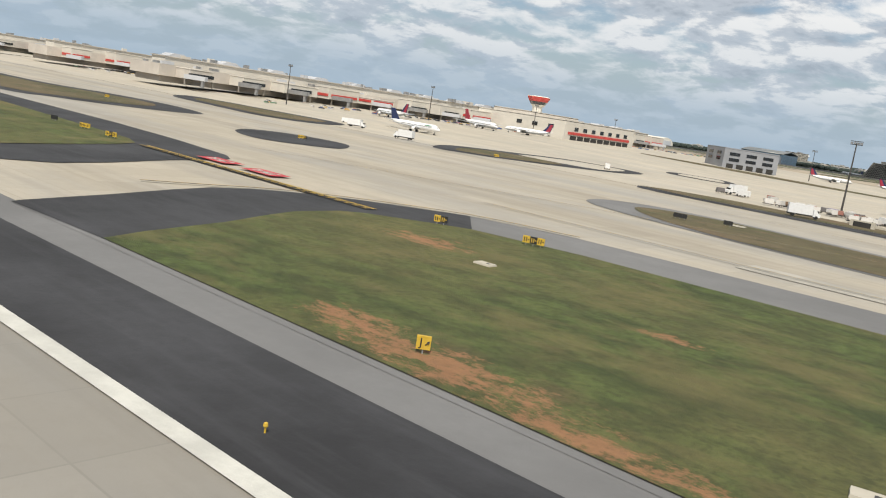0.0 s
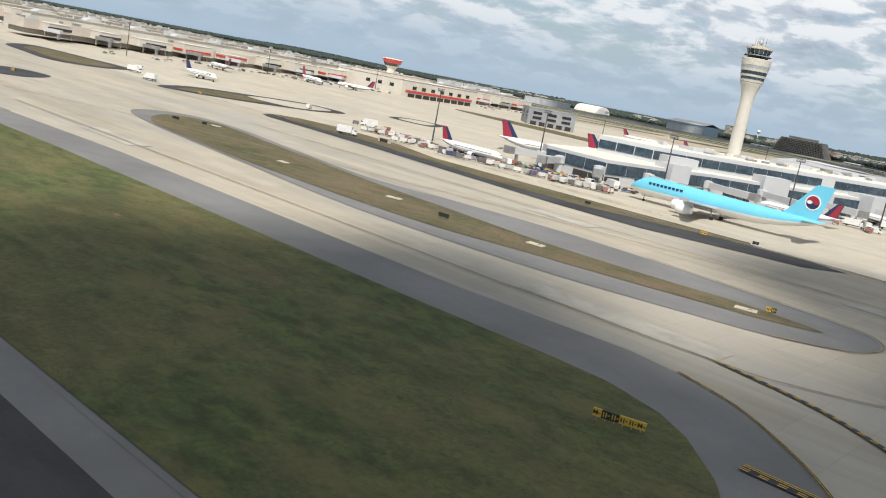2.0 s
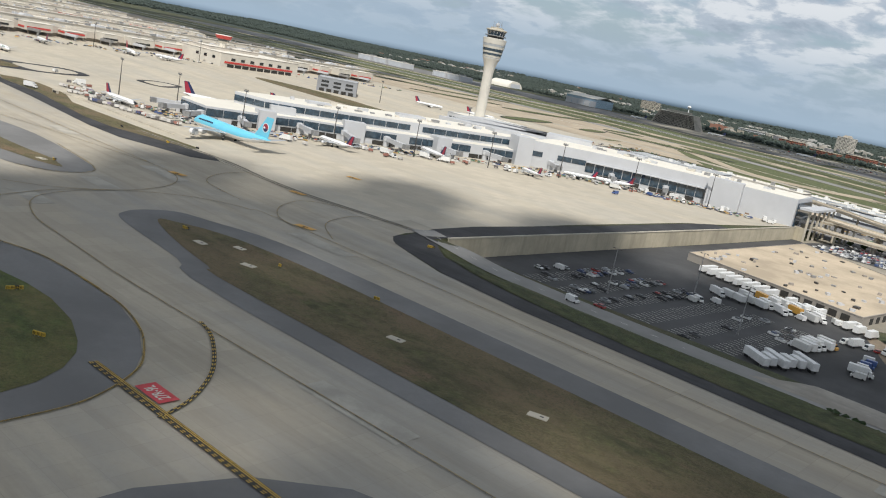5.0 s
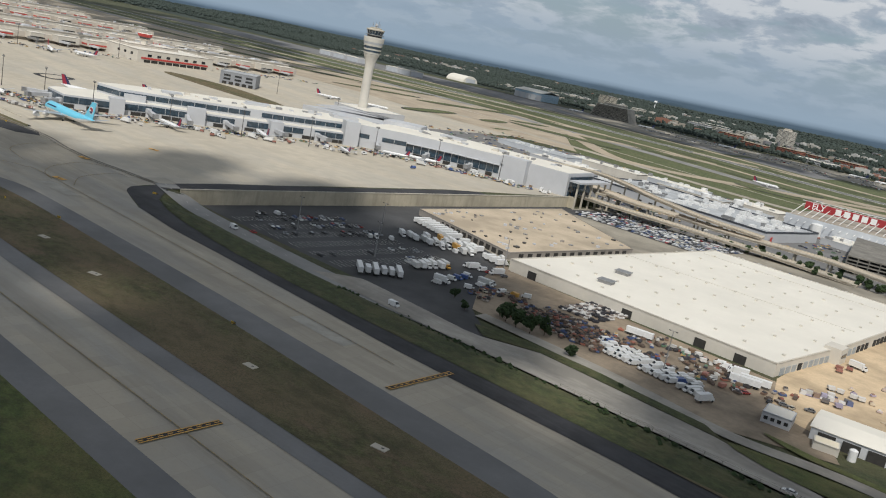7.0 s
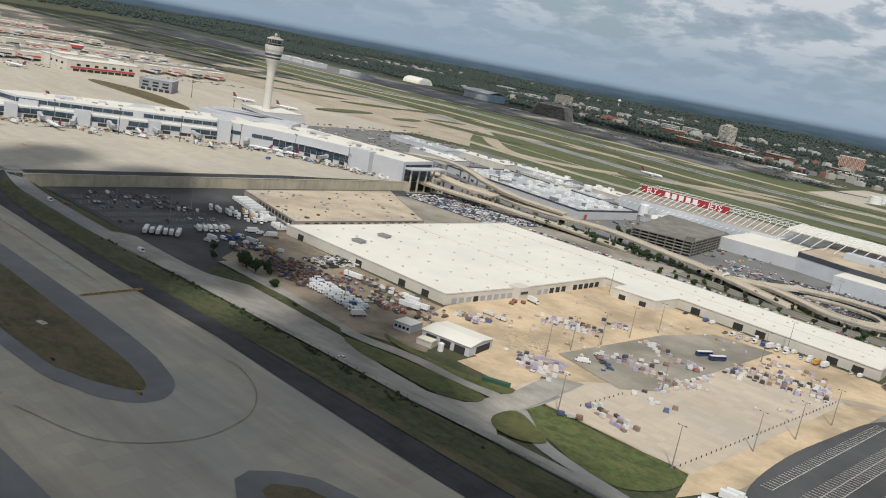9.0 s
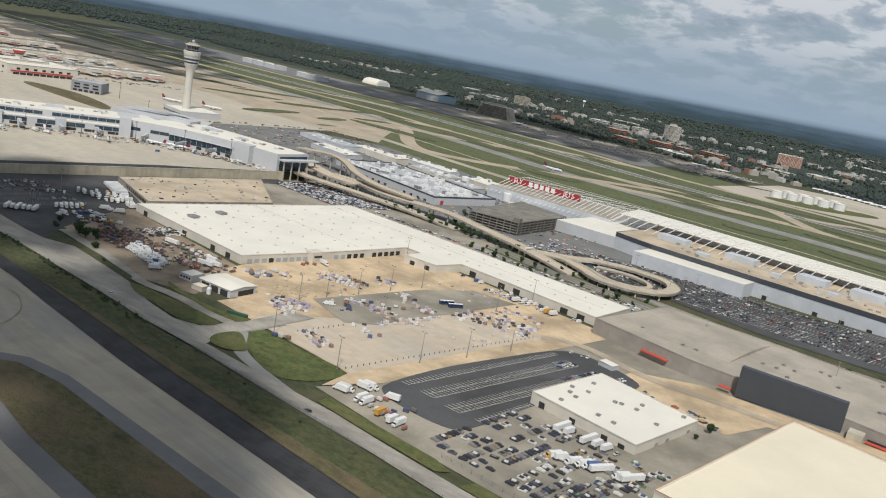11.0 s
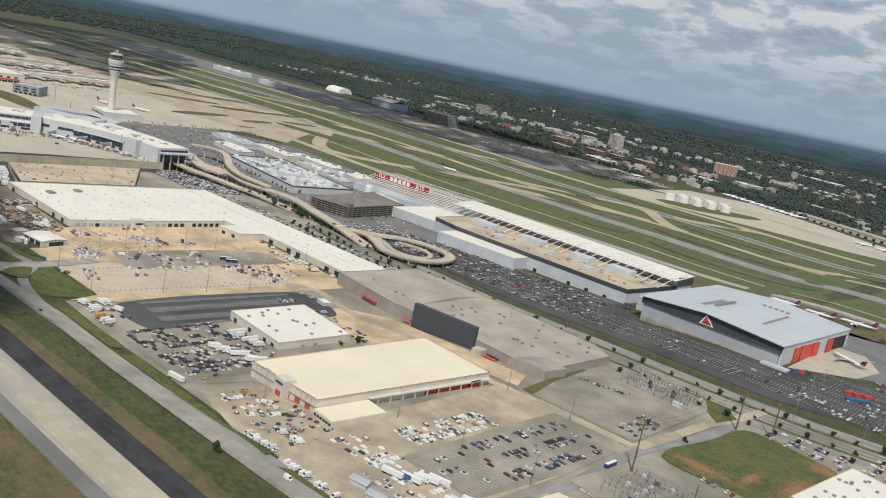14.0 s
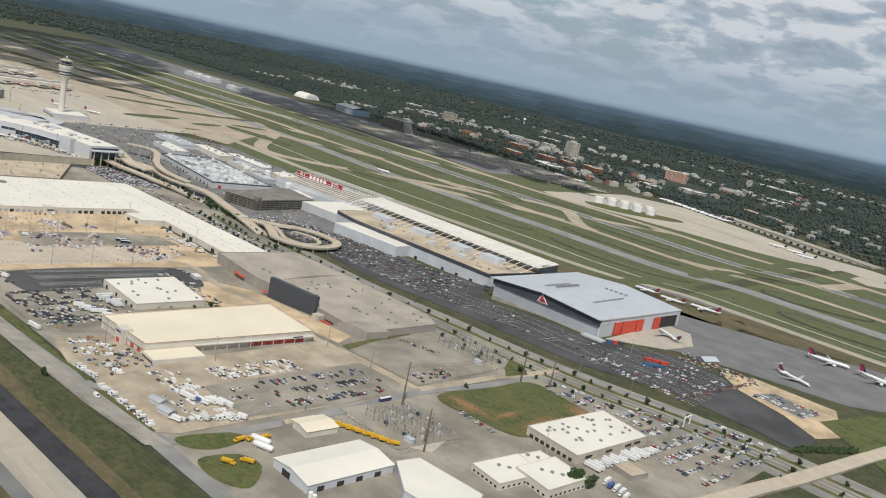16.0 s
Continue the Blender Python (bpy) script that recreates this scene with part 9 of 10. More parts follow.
spots = [(RNG.uniform(-480, -440), RNG.uniform(330, 1000), RNG.uniform(0, 180)) for _ in range(160)] + [(RNG.uniform(-760, -700), RNG.uniform(340, 1000), RNG.uniform(0, 180)) for _ in range(160)]
car_stuff("apron_equipment", "pale apron equipment along the concourse", spots, CLUTTER_MIX, (4.0, 2.2, 1.6))
spots = [(RNG.uniform(-80, 640), RNG.uniform(760, 1080), RNG.uniform(0, 180)) for _ in range(900)]
car_stuff("service_vehicles", "service vehicles among the buildings behind the terminal", spots, CLUTTER_MIX, (4.6, 2.0, 1.4))

# bay lines of the striped car parks
s = Shape()


def bays(s, a, b, count, depth, turn, wide=0.24):
    for i in range(count):
        u = i / max(1, count - 1)
        x, y = a[0] + (b[0] - a[0]) * u, a[1] + (b[1] - a[1]) * u
        s.box(x, y, zg(x, y) + 0.60, depth, wide, 0.02, turn)


for a, b, n, tr in (((809, 350), (820, 488), 48, 4), ((823, 350), (834, 484), 46, 4), ((828.4, 350), (839.4, 484), 46, 4), ((843, 348), (854, 482), 46, 4), ((848.4, 348), (859.4, 482), 46, 4), ((863, 350), (864, 396), 16, 0)):
    bays(s, a, b, n, 5.0, tr, 0.36)
    s.box((a[0] + b[0]) / 2 + (2.6 if tr else 0), (a[1] + b[1]) / 2, zg(*a) + 0.6, 0.3, math.dist(a, b), 0.02, -4.6 if tr else -1)
for i in range(3):
    for k in (0.0, 5.4):
        bays(s, (1106.6 + 18 * i + k, 358), (1116.2 + 18 * i + k, 496), 48, 4.8, 4)
for i in range(6):
    for k in (0.0, 5.4):
        bays(s, (308.6 + 17 * i + k, 296), (314 + 17 * i + k, 372), 27, 4.8, -8)
for j in range(7):
    for k in (0.0, 5.4):
        y = 748 + 16.5 * j + k
        if y < 800:
            bays(s, (690, y + 0.3), (1300, y + 5.2), 204, 4.8, 90)
        elif y < 856:
            bays(s, (690, y + 0.3), (950, y + 2.4), 88, 4.8, 90)
            bays(s, (1180, y + 4.2), (1290, y + 5.1), 37, 4.8, 90)
for x in (764, 826, 890, 956, 1010, 1064, 1124, 1186):
    s.box(x + 3, 768, zg(x, 768) + 0.62, 0.5, 46, 0.02, -5)
    s.box(x + 9, 766, zg(x, 766) + 0.62, 0.5, 40, 0.02, -5)
single("bay_lines", s, PAINT_WHITE, "white painted parking bay lines", "lines", kind="stuff")

# ---------------------------------------------------------------- airfield signs and small fixtures


def taxi_sign(x, y, turn, panels, label, words=None):
    """A low guidance sign on legs; panels: a colour letter for each face, y or k."""
    t = thing("taxiway_sign", label, "sign", "taxiway guidance signs", at=(x, y, zg(x, y) + 0.3), turn=turn)
    t.scale = (0.8, 0.8, 0.8)
    n = len(panels)
    w = 1.25
    for i, c in enumerate(panels):
        u = (i - (n - 1) / 2) * w
        box = part("panel", Shape().box(u, 0, 0.35, w - 0.04, 0.32, 1.15), SIGN_YELLOW if c == "y" else SIGN_BLACK, t)
        ink = SIGN_BLACK if c == "y" else SIGN_YELLOW
        if words and words[i]:
            word, arrow = words[i]
            text_mesh(word, 0.95, "letter", ink, pose(u - (0.22 if arrow else 0.0), -0.17, 0.92, 90, 0, 0), box)
            if arrow:
                ax, az = 0.22 * arrow[0], 0.22 * arrow[1]
                q = Shape().tube((u + 0.3 - ax, -0.18, 0.9 - az), (u + 0.3 + ax, -0.18, 0.9 + az), 0.06, 4)
                q.tube((u + 0.3 + 0.3 * ax, -0.18, 0.9 + 0.3 * az), (u + 0.3 + 1.5 * ax, -0.18, 0.9 + 1.5 * az), 0.17, 4, 0.01)
                part("arrow", q, ink, box)
            part("leg", Shape().box(u, 0, -0.3, 0.12, 0.12, 0.66), GALV, t)
            continue
        part("leg", Shape().box(u, 0, -0.3, 0.12, 0.12, 0.66), GALV, t)
        if "y" not in panels:
            continue
        bars = Shape()
        for k in (-1, 1):
            bars.box(u - 0.32, 0.18 * k, 0.58, 0.16, 0.03, 0.7).box(u + 0.05, 0.18 * k, 0.58, 0.16, 0.03, 0.7).box(u + 0.4, 0.18 * k, 0.85, 0.26, 0.03, 0.16)
        part("marking", bars, ink, box)
    part("footing", Shape().box(0, 0, -0.32, n * w + 0.6, 1.3, 0.12), PALE_CONCRETE, t, "pale concrete footing")


YL, BK = "yellow and black taxiway guidance sign on short legs", "dark-faced taxiway sign standing in the grass"
for x, y, tr, pn in ((-55.8, 91.8, 20, "yky"), (-70, 89, 20, "yk"), (-76, 174, 15, "kkk"), (-68, 181, 15, "kk"), (71, 159, 10, "kkk"), (148.6, 171.2, 15, "yk"), (-185, 85.3, 15, "kk"), (-171, 85.7, 15, "yyy"), (-156, 84, 15, "yky"),
                     (-198, 166, 20, "yyk"), (-310, 160, 20, "yy"), (-199, 262.5, 20, "yy"), (53, 254, 12, "kk"), (107, 268, 20, "kk"), (94, 258, 20, "yy"), (254, 167.4, 10, "yyk"), (298, 173.4, 10, "y"), (263, 86.6, -5, "yyk"), (299.5, 91, 75, "yyky"),
                     (329, 83.6, 30, "yyy"), (333, 182.5, 15, "yy"), (289, 256.5, 30, "yyk"), (470, 180, 15, "yk"), (600, 150, 15, "kk"), (640, 163, 15, "yyk"), (410, 80, 30, "yky")):
    taxi_sign(x, y, tr, pn, YL if "y" in pn else BK)

taxi_sign(-27.6, 40.9, 41, "y", "yellow taxiway sign with a black letter and arrow", [("J", (0.7, 0.7))])
taxi_sign(164.2, 84.4, 19, "ykkyyy", "long yellow and black taxiway sign near a corner", [("M", (-1, 0)), None, None, None, None, ("M", (1, 0))])
pad = None
for i, (x, y, a, b) in enumerate(((-1.7, 37.9, 1.6, 1.2), (-1.3, 42.1, 1.6, 1.2), (-0.9, 46.2, 1.6, 1.2), (-48.2, 72.5, 1.8, 1.2), (96, 163.6, 3.4, 2), (49.3, 163.5, 3.4, 1.8), (3, 162.5, 3, 1.6), (-68, 186, 3, 1.6), (145, 167.5, 3.6, 2),
                                  (269, 163.3, 4, 2.2), (277.2, 173.1, 3.4, 2), (294.3, 164.1, 4, 2.2), (258.2, 81.7, 1.6, 1.2), (359.3, 164, 4, 2.2), (408, 161, 4, 2.2), (502, 164, 4, 2.2), (561, 163.6, 4, 2.2), (164.8, 43, 2.2, 1.6), (300, 70, 2.4, 1.6), (445, 60, 3, 2), (540, 70, 3, 2))):
    z = zg(x, y) + 0.25
    s = Shape().box(0, 0, 0, a, b, 0.22, 0, 0.97)
    if pad is None:
        pad = thing("drain_slab", "pale concrete drain slab set flush in grass", "slab", "drain slabs")
        part("slab", s, PALE_CONCRETE, pad)
        part("grate", Shape().box(0.3, 0, 0.22, 0.3, 0.3, 0.03), DARK_STEEL, pad)
        pad.matrix_basis = pose(x, y, z, 0, 0, 4)
    else:
        ob = copy_thing(pad, pose(x, y, z, 0, 0, (7 * i) % 20))
        ob.scale = (a / 1.3, b / 1.0, 1)

light = single("edge_light", Shape().tube((0, 0, 0), (0, 0, 0.3), 0.05).lathe(0, 0, [(0.10, 0.3), (0.13, 0.36), (0.10, 0.5), (0.03, 0.55)], 8), SIGN_YELLOW, "small runway edge light on a short stem", "light", "edge lights")
light.matrix_basis = pose(-117.8, 24, 0.15)
for x in range(-50, 1300, 32):
    copy_thing(light, pose(x - 3.8, 24, 0.15))

rng = random.Random(5)


# service road ramp and culvert beside the terminal apron
single("barrier_wall", Shape().box(0, 278, 0, 136, 0.5, 1.1).box(0, 279.2, 0, 136, 1.6, 0.5), PALE_CONCRETE, "long low concrete barrier wall beside the apron", "wall", kind="structure")
c = thing("culvert", "dark culvert box with concrete headwall", "culvert", at=(-66, 272, 0))
part("headwall", Shape().box(0, 0, 0, 7, 1.2, 2.2), PALE_CONCRETE, c)
part("opening", Shape().box(0, -0.62, 0.2, 5, 0.1, 1.6), OPENING_DARK, c)

# ---------------------------------------------------------------- lamps, poles, substations


def lamp_pole(x, y, h, heads=2, label="tall steel lamp pole with twin heads"):
    t = single("lamp_pole", Shape().tube((0, 0, 0), (0, 0, h), 0.30, 8, 0.14).tube((0, 0, 0), (0, 0, 1.0), 0.5, 8), GALV, label, "lamp", "yard lamp poles")
    t.matrix_basis = pose(x, y, zg(x, y))
    part("crossarm", Shape().tube((-1.6, 0, h), (1.6, 0, h), 0.09), GALV, t)
    for i in range(heads):
        part("lamp_head", Shape().box(-1.6 + 3.2 * i / max(1, heads - 1), 0, h - 0.25, 0.9, 0.5, 0.3), DARK_STEEL, t)
    return t


for x, y in ((672.5, 386), (672.4, 411.6), (675.6, 440), (676.7, 473), (679.8, 506), (777, 327), (719.5, 327), (731.4, 409), (740.6, 526), (791, 382), (798, 419), (803, 460), (612, 560), (740, 575), (336, 320), (352, 372), (390, 330), (430, 395), (560, 340), (1060, 390), (1110, 395), (1160, 400),
             (1062, 505), (1118, 505), (1000, 330), (1290, 520), (1330, 640), (1210, 690), (1260, 700), (760, 640), (860, 640), (960, 640)):
    lamp_pole(x, y, 20)
for i in range(9):
    for j in range(3):
        lamp_pole(700 + 70 * i, 764 + 32 * j, 13)


def flood_mast(x, y, h=26):
    t = thing("flood_mast", "tall apron floodlight mast with lamp rack", "lamp", "apron floodlight masts", at=(x, y, zg(x, y)))
    part("mast", Shape().tube((0, 0, 0), (0, 0, h), 0.42, 8, 0.2), DARK_STEEL, t)
    part("rack", Shape().box(0, 0, h - 0.6, 4.2, 0.3, 0.25).box(0, 0, h + 0.6, 4.2, 0.3, 0.25), DARK_STEEL, t)
    for i in range(4):
        part("lamp_head", Shape().box(-1.7 + 1.13 * i, -0.2, h - 0.3, 0.8, 0.5, 0.7), GALV, t)


for x, y in ((-30, 340), (30, 352), (70, 398), (96, 452), (122, 506), (150, 560), (192, 600), (240, 634), (-90, 330), (-460, 360), (-460, 500), (-460, 640), (-460, 780), (-250, 760), (-60, 700)):
    flood_mast(x, y)


def power_pole(x, y, h):
    t = thing("power_pole", "very tall brown steel power line pole", "pole", "power poles", at=(x, y, zg(x, y)))
    part("shaft", Shape().tube((0, 0, 0), (0, 0, h), 0.75, 10, 0.35), WOOD_POLE, t)
    for k in range(3):
        part("crossarm", Shape().tube((-2.2, 0, h - 2 - 3.5 * k), (2.2, 0, h - 2 - 3.5 * k), 0.12), GALV, t)
        for u in (-2.1, 2.1):
            part("insulator", Shape().tube((u, 0, h - 2 - 3.5 * k), (u, 0, h - 3.4 - 3.5 * k), 0.14), DARK_STEEL, t)
    return t


POLES = ((1183, 478, 36), (1190, 626, 34), (1212, 640, 33), (1075, 690, 28), (985, 700, 24), (1236, 448, 26), (1246, 436, 26))
for x, y, h in POLES:
    power_pole(x, y, h)
for a, b in ((0, 1), (1, 3), (3, 4)):
    (x0, y0, h0), (x1, y1, h1) = POLES[a], POLES[b]
    s = Shape()
    for k in (-2.1, 2.1):
        p0, p1 = Vector((x0 + k, y0, zg(x0, y0) + h0 - 3.4)), Vector((x1 + k, y1, zg(x1, y1) + h1 - 3.4))
        pts = [p0.lerp(p1, i / 10) - Vector((0, 0, 16 * (i / 10) * (1 - i / 10))) for i in range(11)]
        for p, q in zip(pts, pts[1:]):
            s.tube(p, q, 0.06, 4)
    single("power_cable", s, DARK_STEEL, "pair of sagging power cables between poles", "cable")


def substation(x0, y0, x1, y1, nx, ny, seed):
    r = random.Random(seed)
    z = zg((x0 + x1) / 2, (y0 + y1) / 2) + 0.3
    t = thing("substation", "electrical substation of grey steel frames on gravel", "substation", "substations", at=(x0, y0, z))
    w, d = x1 - x0, y1 - y0
    for i in range(nx):
        for j in range(ny):
            x, y = w * (i + 0.5) / nx + r.uniform(-1, 1), d * (j + 0.5) / ny + r.uniform(-1, 1)
            h = r.choice((6, 7, 8, 10))
            bw = w / nx * 0.42
            s = Shape()
            for a in (-bw, bw):
                s.tube((x + a, y, 0), (x + a, y, h), 0.16, 5)
                s.tube((x + a, y - 0.9, 0), (x + a, y, h * 0.6), 0.08, 4)
            s.tube((x - bw, y, h), (x + bw, y, h), 0.16, 5).tube((x - bw, y, h * 0.72), (x + bw, y, h * 0.72), 0.1, 5)
            part("steel_frame", s, GALV, t)
            q = Shape()
            for k in range(3):
                u = x + bw * (k - 1) * 0.8
                q.lathe(u, y, [(0.12, h * 0.72 - 1.6), (0.28, h * 0.72 - 1.3), (0.12, h * 0.72 - 1.0), (0.28, h * 0.72 - 0.7), (0.1, h * 0.72)], 6)
            part("insulators", q, DARK_STEEL, t)
            if r.random() < 0.45:
                part("transformer", Shape().box(x, y + d / ny * 0.4, 0, 2.6, 2.0, 2.4).box(x + 1.6, y + d / ny * 0.4, 0.4, 0.5, 1.6, 1.7), GREY_PANEL if r.random() < 0.6 else GLASS, t)
    part("control_house", Shape().box(w * 0.86, d * 0.1, 0, 7, 4, 3.2).box(w * 0.86, d * 0.1, 3.2, 7.6, 4.6, 0.25), GREY_PANEL, t, "small blue-grey metal control house")


drape("gravel_yard", [(1088, 612), (1160, 618), (1160, 660), (1090, 662)], 0.14, GREY_LOT, "pale gravel yard of a substation", "yard", cell=12)
drape("gravel_yard", [(1168, 428), (1236, 420), (1244, 480), (1176, 490)], 0.14, GREY_LOT, "pale gravel yard beside the crossing", "yard", cell=12)
substation(1092, 616, 1152, 656, 8, 4, 3)
substation(1186, 432, 1238, 478, 5, 5, 4)


def fence(pts, h=2.6, gap=6.0, label="chain link fence with steel posts"):
    t = thing("fence", label, "fence")
    line = []
    for a, b in zip(pts, pts[1:]):
        n = max(1, round(math.dist(a, b) / gap))
        line += [(a[0] + (b[0] - a[0]) * i / n, a[1] + (b[1] - a[1]) * i / n) for i in range(n)]
    line.append(pts[-1])
    s = Shape()
    r = Shape()
    for i, (x, y) in enumerate(line):
        z = zg(x, y)
        s.tube((x, y, z), (x, y, z + h), 0.06, 4)
        if i:
            for k in (0.15, 0.5, 0.78, 1.0):
                r.tube((*line[i - 1], zg(*line[i - 1]) + h * k), (x, y, z + h * k), 0.025, 3)
    part("post_row", s, DARK_STEEL, t)
    part("wire_mesh", r, DARK_STEEL, t)


fence([(560, 255), (700, 257), (830, 264), (930, 260.6), (1030, 261.6), (1160, 270)])
fence([(1078, 517), (1162, 519), (1163, 636)])
fence([(880, 300), (960, 298), (962, 388)])
fence([(1172, 424), (1242, 418), (1248, 480)])

for x, y in ((1188, 340), (1196, 336)):
    t = thing("storage_tank", "white horizontal tank on saddles in the plant yard", "tank", "storage tanks", at=(x, y, zg(x, y) + 0.3), turn=20)
    part("vessel", Shape().rings([[(u, r * math.cos(2 * math.pi * i / 14), 2.6 + r * math.sin(2 * math.pi * i / 14)) for i in range(14)] for u, r in ((-7.4, 0.6), (-7, 1.6), (-6.4, 2.0), (6.4, 2.0), (7, 1.6), (7.4, 0.6))]), WHITE_VEH, t, smooth=True)
    for u in (-4.5, 4.5):
        part("saddle", Shape().box(u, 0, 0, 0.8, 3.2, 1.4), PALE_CONCRETE, t)

# ---------------------------------------------------------------- trees


def lump(v, r, rnd, squash=0.8):
    """A small ragged leaf clump."""
    base = ((1, 0, 0), (-1, 0, 0), (0, 1, 0), (0, -1, 0), (0, 0, 1), (0, 0, -1))
    vs = [tuple(v[i] + r * b[i] * rnd.uniform(0.6, 1.35) * (squash if i == 2 else 1) + rnd.uniform(-0.25, 0.25) * r for i in range(3)) for b in base]
    return vs, [(0, 2, 4), (2, 1, 4), (1, 3, 4), (3, 0, 4), (2, 0, 5), (1, 2, 5), (3, 1, 5), (0, 3, 5)]


def make_tree(name, label, h, r, clumps, seed, trunk=0.16):
    rnd = random.Random(seed)
    s = Shape().tube((0, 0, 0), (0, 0, h * trunk), 0.035 * h, 7, 0.024 * h).tube((0, 0, h * trunk), (rnd.uniform(-0.3, 0.3), rnd.uniform(-0.3, 0.3), h * 0.8), 0.024 * h, 6, 0.006 * h)
    for k in range(6):
        a = 2 * math.pi * k / 6 + rnd.uniform(-0.4, 0.4)
        z = h * (trunk + 0.08 * k * 0.8)
        s.tube((0, 0, z), (0.7 * r * math.cos(a), 0.7 * r * math.sin(a), z + 0.22 * h), 0.012 * h, 5, 0.004 * h)
    t = single(name, s, BARK, label, "tree", "street trees")
    c = Shape()
    zc, hz = h * (trunk + 1) / 2 + 0.04 * h, h * (1 - trunk) / 2
    lobes = [(rnd.uniform(-0.5, 0.5) * r, rnd.uniform(-0.5, 0.5) * r, zc + rnd.uniform(-0.5, 0.55) * hz) for _ in range(7)]
    for k in range(clumps):
        lx, ly, lz = lobes[k % 7]
        d = Vector((rnd.gauss(0, 1), rnd.gauss(0, 1), rnd.gauss(0, 1))).normalized() * rnd.uniform(0.5, 1.0)
        c.add(*lump((lx + d.x * r * 0.55, ly + d.y * r * 0.55, lz + d.z * hz * 0.5), r * rnd.uniform(0.17, 0.32), rnd))
    part("crown", c, LEAVES, t)
    return t


TREES = [make_tree("tree", "young leafy street tree beside a road", 6.0, 2.7, 170, 1), make_tree("tree", "young leafy street tree beside a road", 5.2, 2.4, 150, 2), make_tree("tree", "rounded green street tree beside a road", 6.8, 3.2, 190, 3)]
PLANTED = [0]


def plant(x, y, k=1.0, kind=None):
    i = kind if kind is not None else rng.randrange(3)
    m = pose(x, y, zg(x, y) - 0.1, 0, 0, rng.uniform(0, 360))
    if PLANTED[0] < 3:
        PLANTED[0] += 1
        TREES[PLANTED[0] - 1].matrix_basis = m
        return
    ob = copy_thing(TREES[i], m)
    ob.scale = (k * rng.uniform(0.85, 1.15),) * 2 + (k * rng.uniform(0.9, 1.15),)


ROAD_LINE = smooth_line(BOULEVARD)
for off, gap in ((-33, 8), (-12, 13), (12, 11)):
    line = side(ROAD_LINE, off)
    acc = 0.0
    for a, b in zip(line, line[1:]):
        acc += math.dist(a, b)
        if acc > gap and a[0] < 1560:
            acc = 0.0
            plant(a[0] + rng.uniform(-2, 2), a[1] + rng.uniform(-1.5, 1.5), rng.uniform(0.55, 0.95))
for x, y, k in ((1053, 259, 0.9), (942, 446, 0.7), (943, 463, 0.8), (488, 321, 1.4), (496, 318, 1.7), (504, 318, 1.6), (508, 324, 1.3), (482, 324, 1.0), (560, 303, 0.5), (1330, 500, 2.2), (1338, 508, 2.0), (1324, 508, 1.9), (1300, 560, 1.0),
                (1296, 548, 0.9), (470, 312, 0.9), (530, 312, 0.9), (990, 480, 0.8), (1008, 486, 0.8), (455, 322, 1.0), (1180, 560, 0.8), (1150, 560, 0.7)):
    plant(x, y, k)
for x, y in ((486, 796), (500, 790), (548, 716), (556, 722), (538, 728), (520, 735), (470, 728), (455, 732), (440, 722)):
    plant(x, y, rng.uniform(1.0, 1.5))
for i in range(34):
    plant(318 + 9.5 * i + rng.uniform(-3, 3), 716 + rng.uniform(-6, 6) - 0.05 * i, rng.uniform(0.9, 1.3))

# scrub along the airfield fence and hedges
s = Shape()
for k in range(800, 1500):
    if k < 1000:
        x = rng.uniform(440, 1150)
        y = 270 + 0.01 * (x - 400) + rng.gauss(0, 1.8) - 17 - 0.01 * max(0, x - 700)
    elif k < 1250:
        x, y = rng.uniform(440, 900), rng.gauss(253, 1.6)
    else:
        x = rng.uniform(1395, 1430)
        y = 752 + (x - 1395) * 1.7 + rng.gauss(0, 5)
    if (abs(noise.noise(Vector((x / 23, y / 9, 0)))) < 0.12 or x > 700 and rng.random() < 0.93) and k < 1250:
        continue
    h = rng.uniform(0.4, 1.3) if k < 1250 else rng.uniform(1.0, 2.4)
    s.add(*lump((x, y, zg(x, y) + 0.25 + 0.5 * h), h, rng, 0.8))
single("scrub", s, LEAVES, "low green scrub and bushes along the fence", "bushes", kind="stuff")

# ---------------------------------------------------------------- far buildings


def far_block(name, label, cx, cy, w, d, h, turn, wall, roof, storeys=0, category="building", band=DARK_GLASS, group=""):
    z = zg(cx, cy)
    t = thing(name, label, category, group, at=(cx, cy, z), turn=turn)
    part("wall", Shape().box(0, 0, 0, w, d, h), wall, t)
    part("roof", Shape().box(0, 0, h, w + 0.8, d + 0.8, 0.9), roof, t)
    part("roof_unit", Shape().box(w * 0.15, 0, h + 0.9, w * 0.18, d * 0.4, 3.0), GALV, t)
    for k in range(storeys):
        zz = h * (k + 0.35) / storeys
        s = Shape()
        for sx in range(max(3, int(w / 5))):
            u = -w / 2 + w * (sx + 0.5) / max(3, int(w / 5))
            s.box(u, -d / 2, zz, w / max(3, int(w / 5)) * 0.6, 0.5, h / storeys * 0.5)
        for sx in range(max(2, int(d / 5))):
            u = -d / 2 + d * (sx + 0.5) / max(2, int(d / 5))
            s.box(w / 2, u, zz, 0.5, d / max(2, int(d / 5)) * 0.6, h / storeys * 0.5)
        part("window_row", s, band, t)
    return t


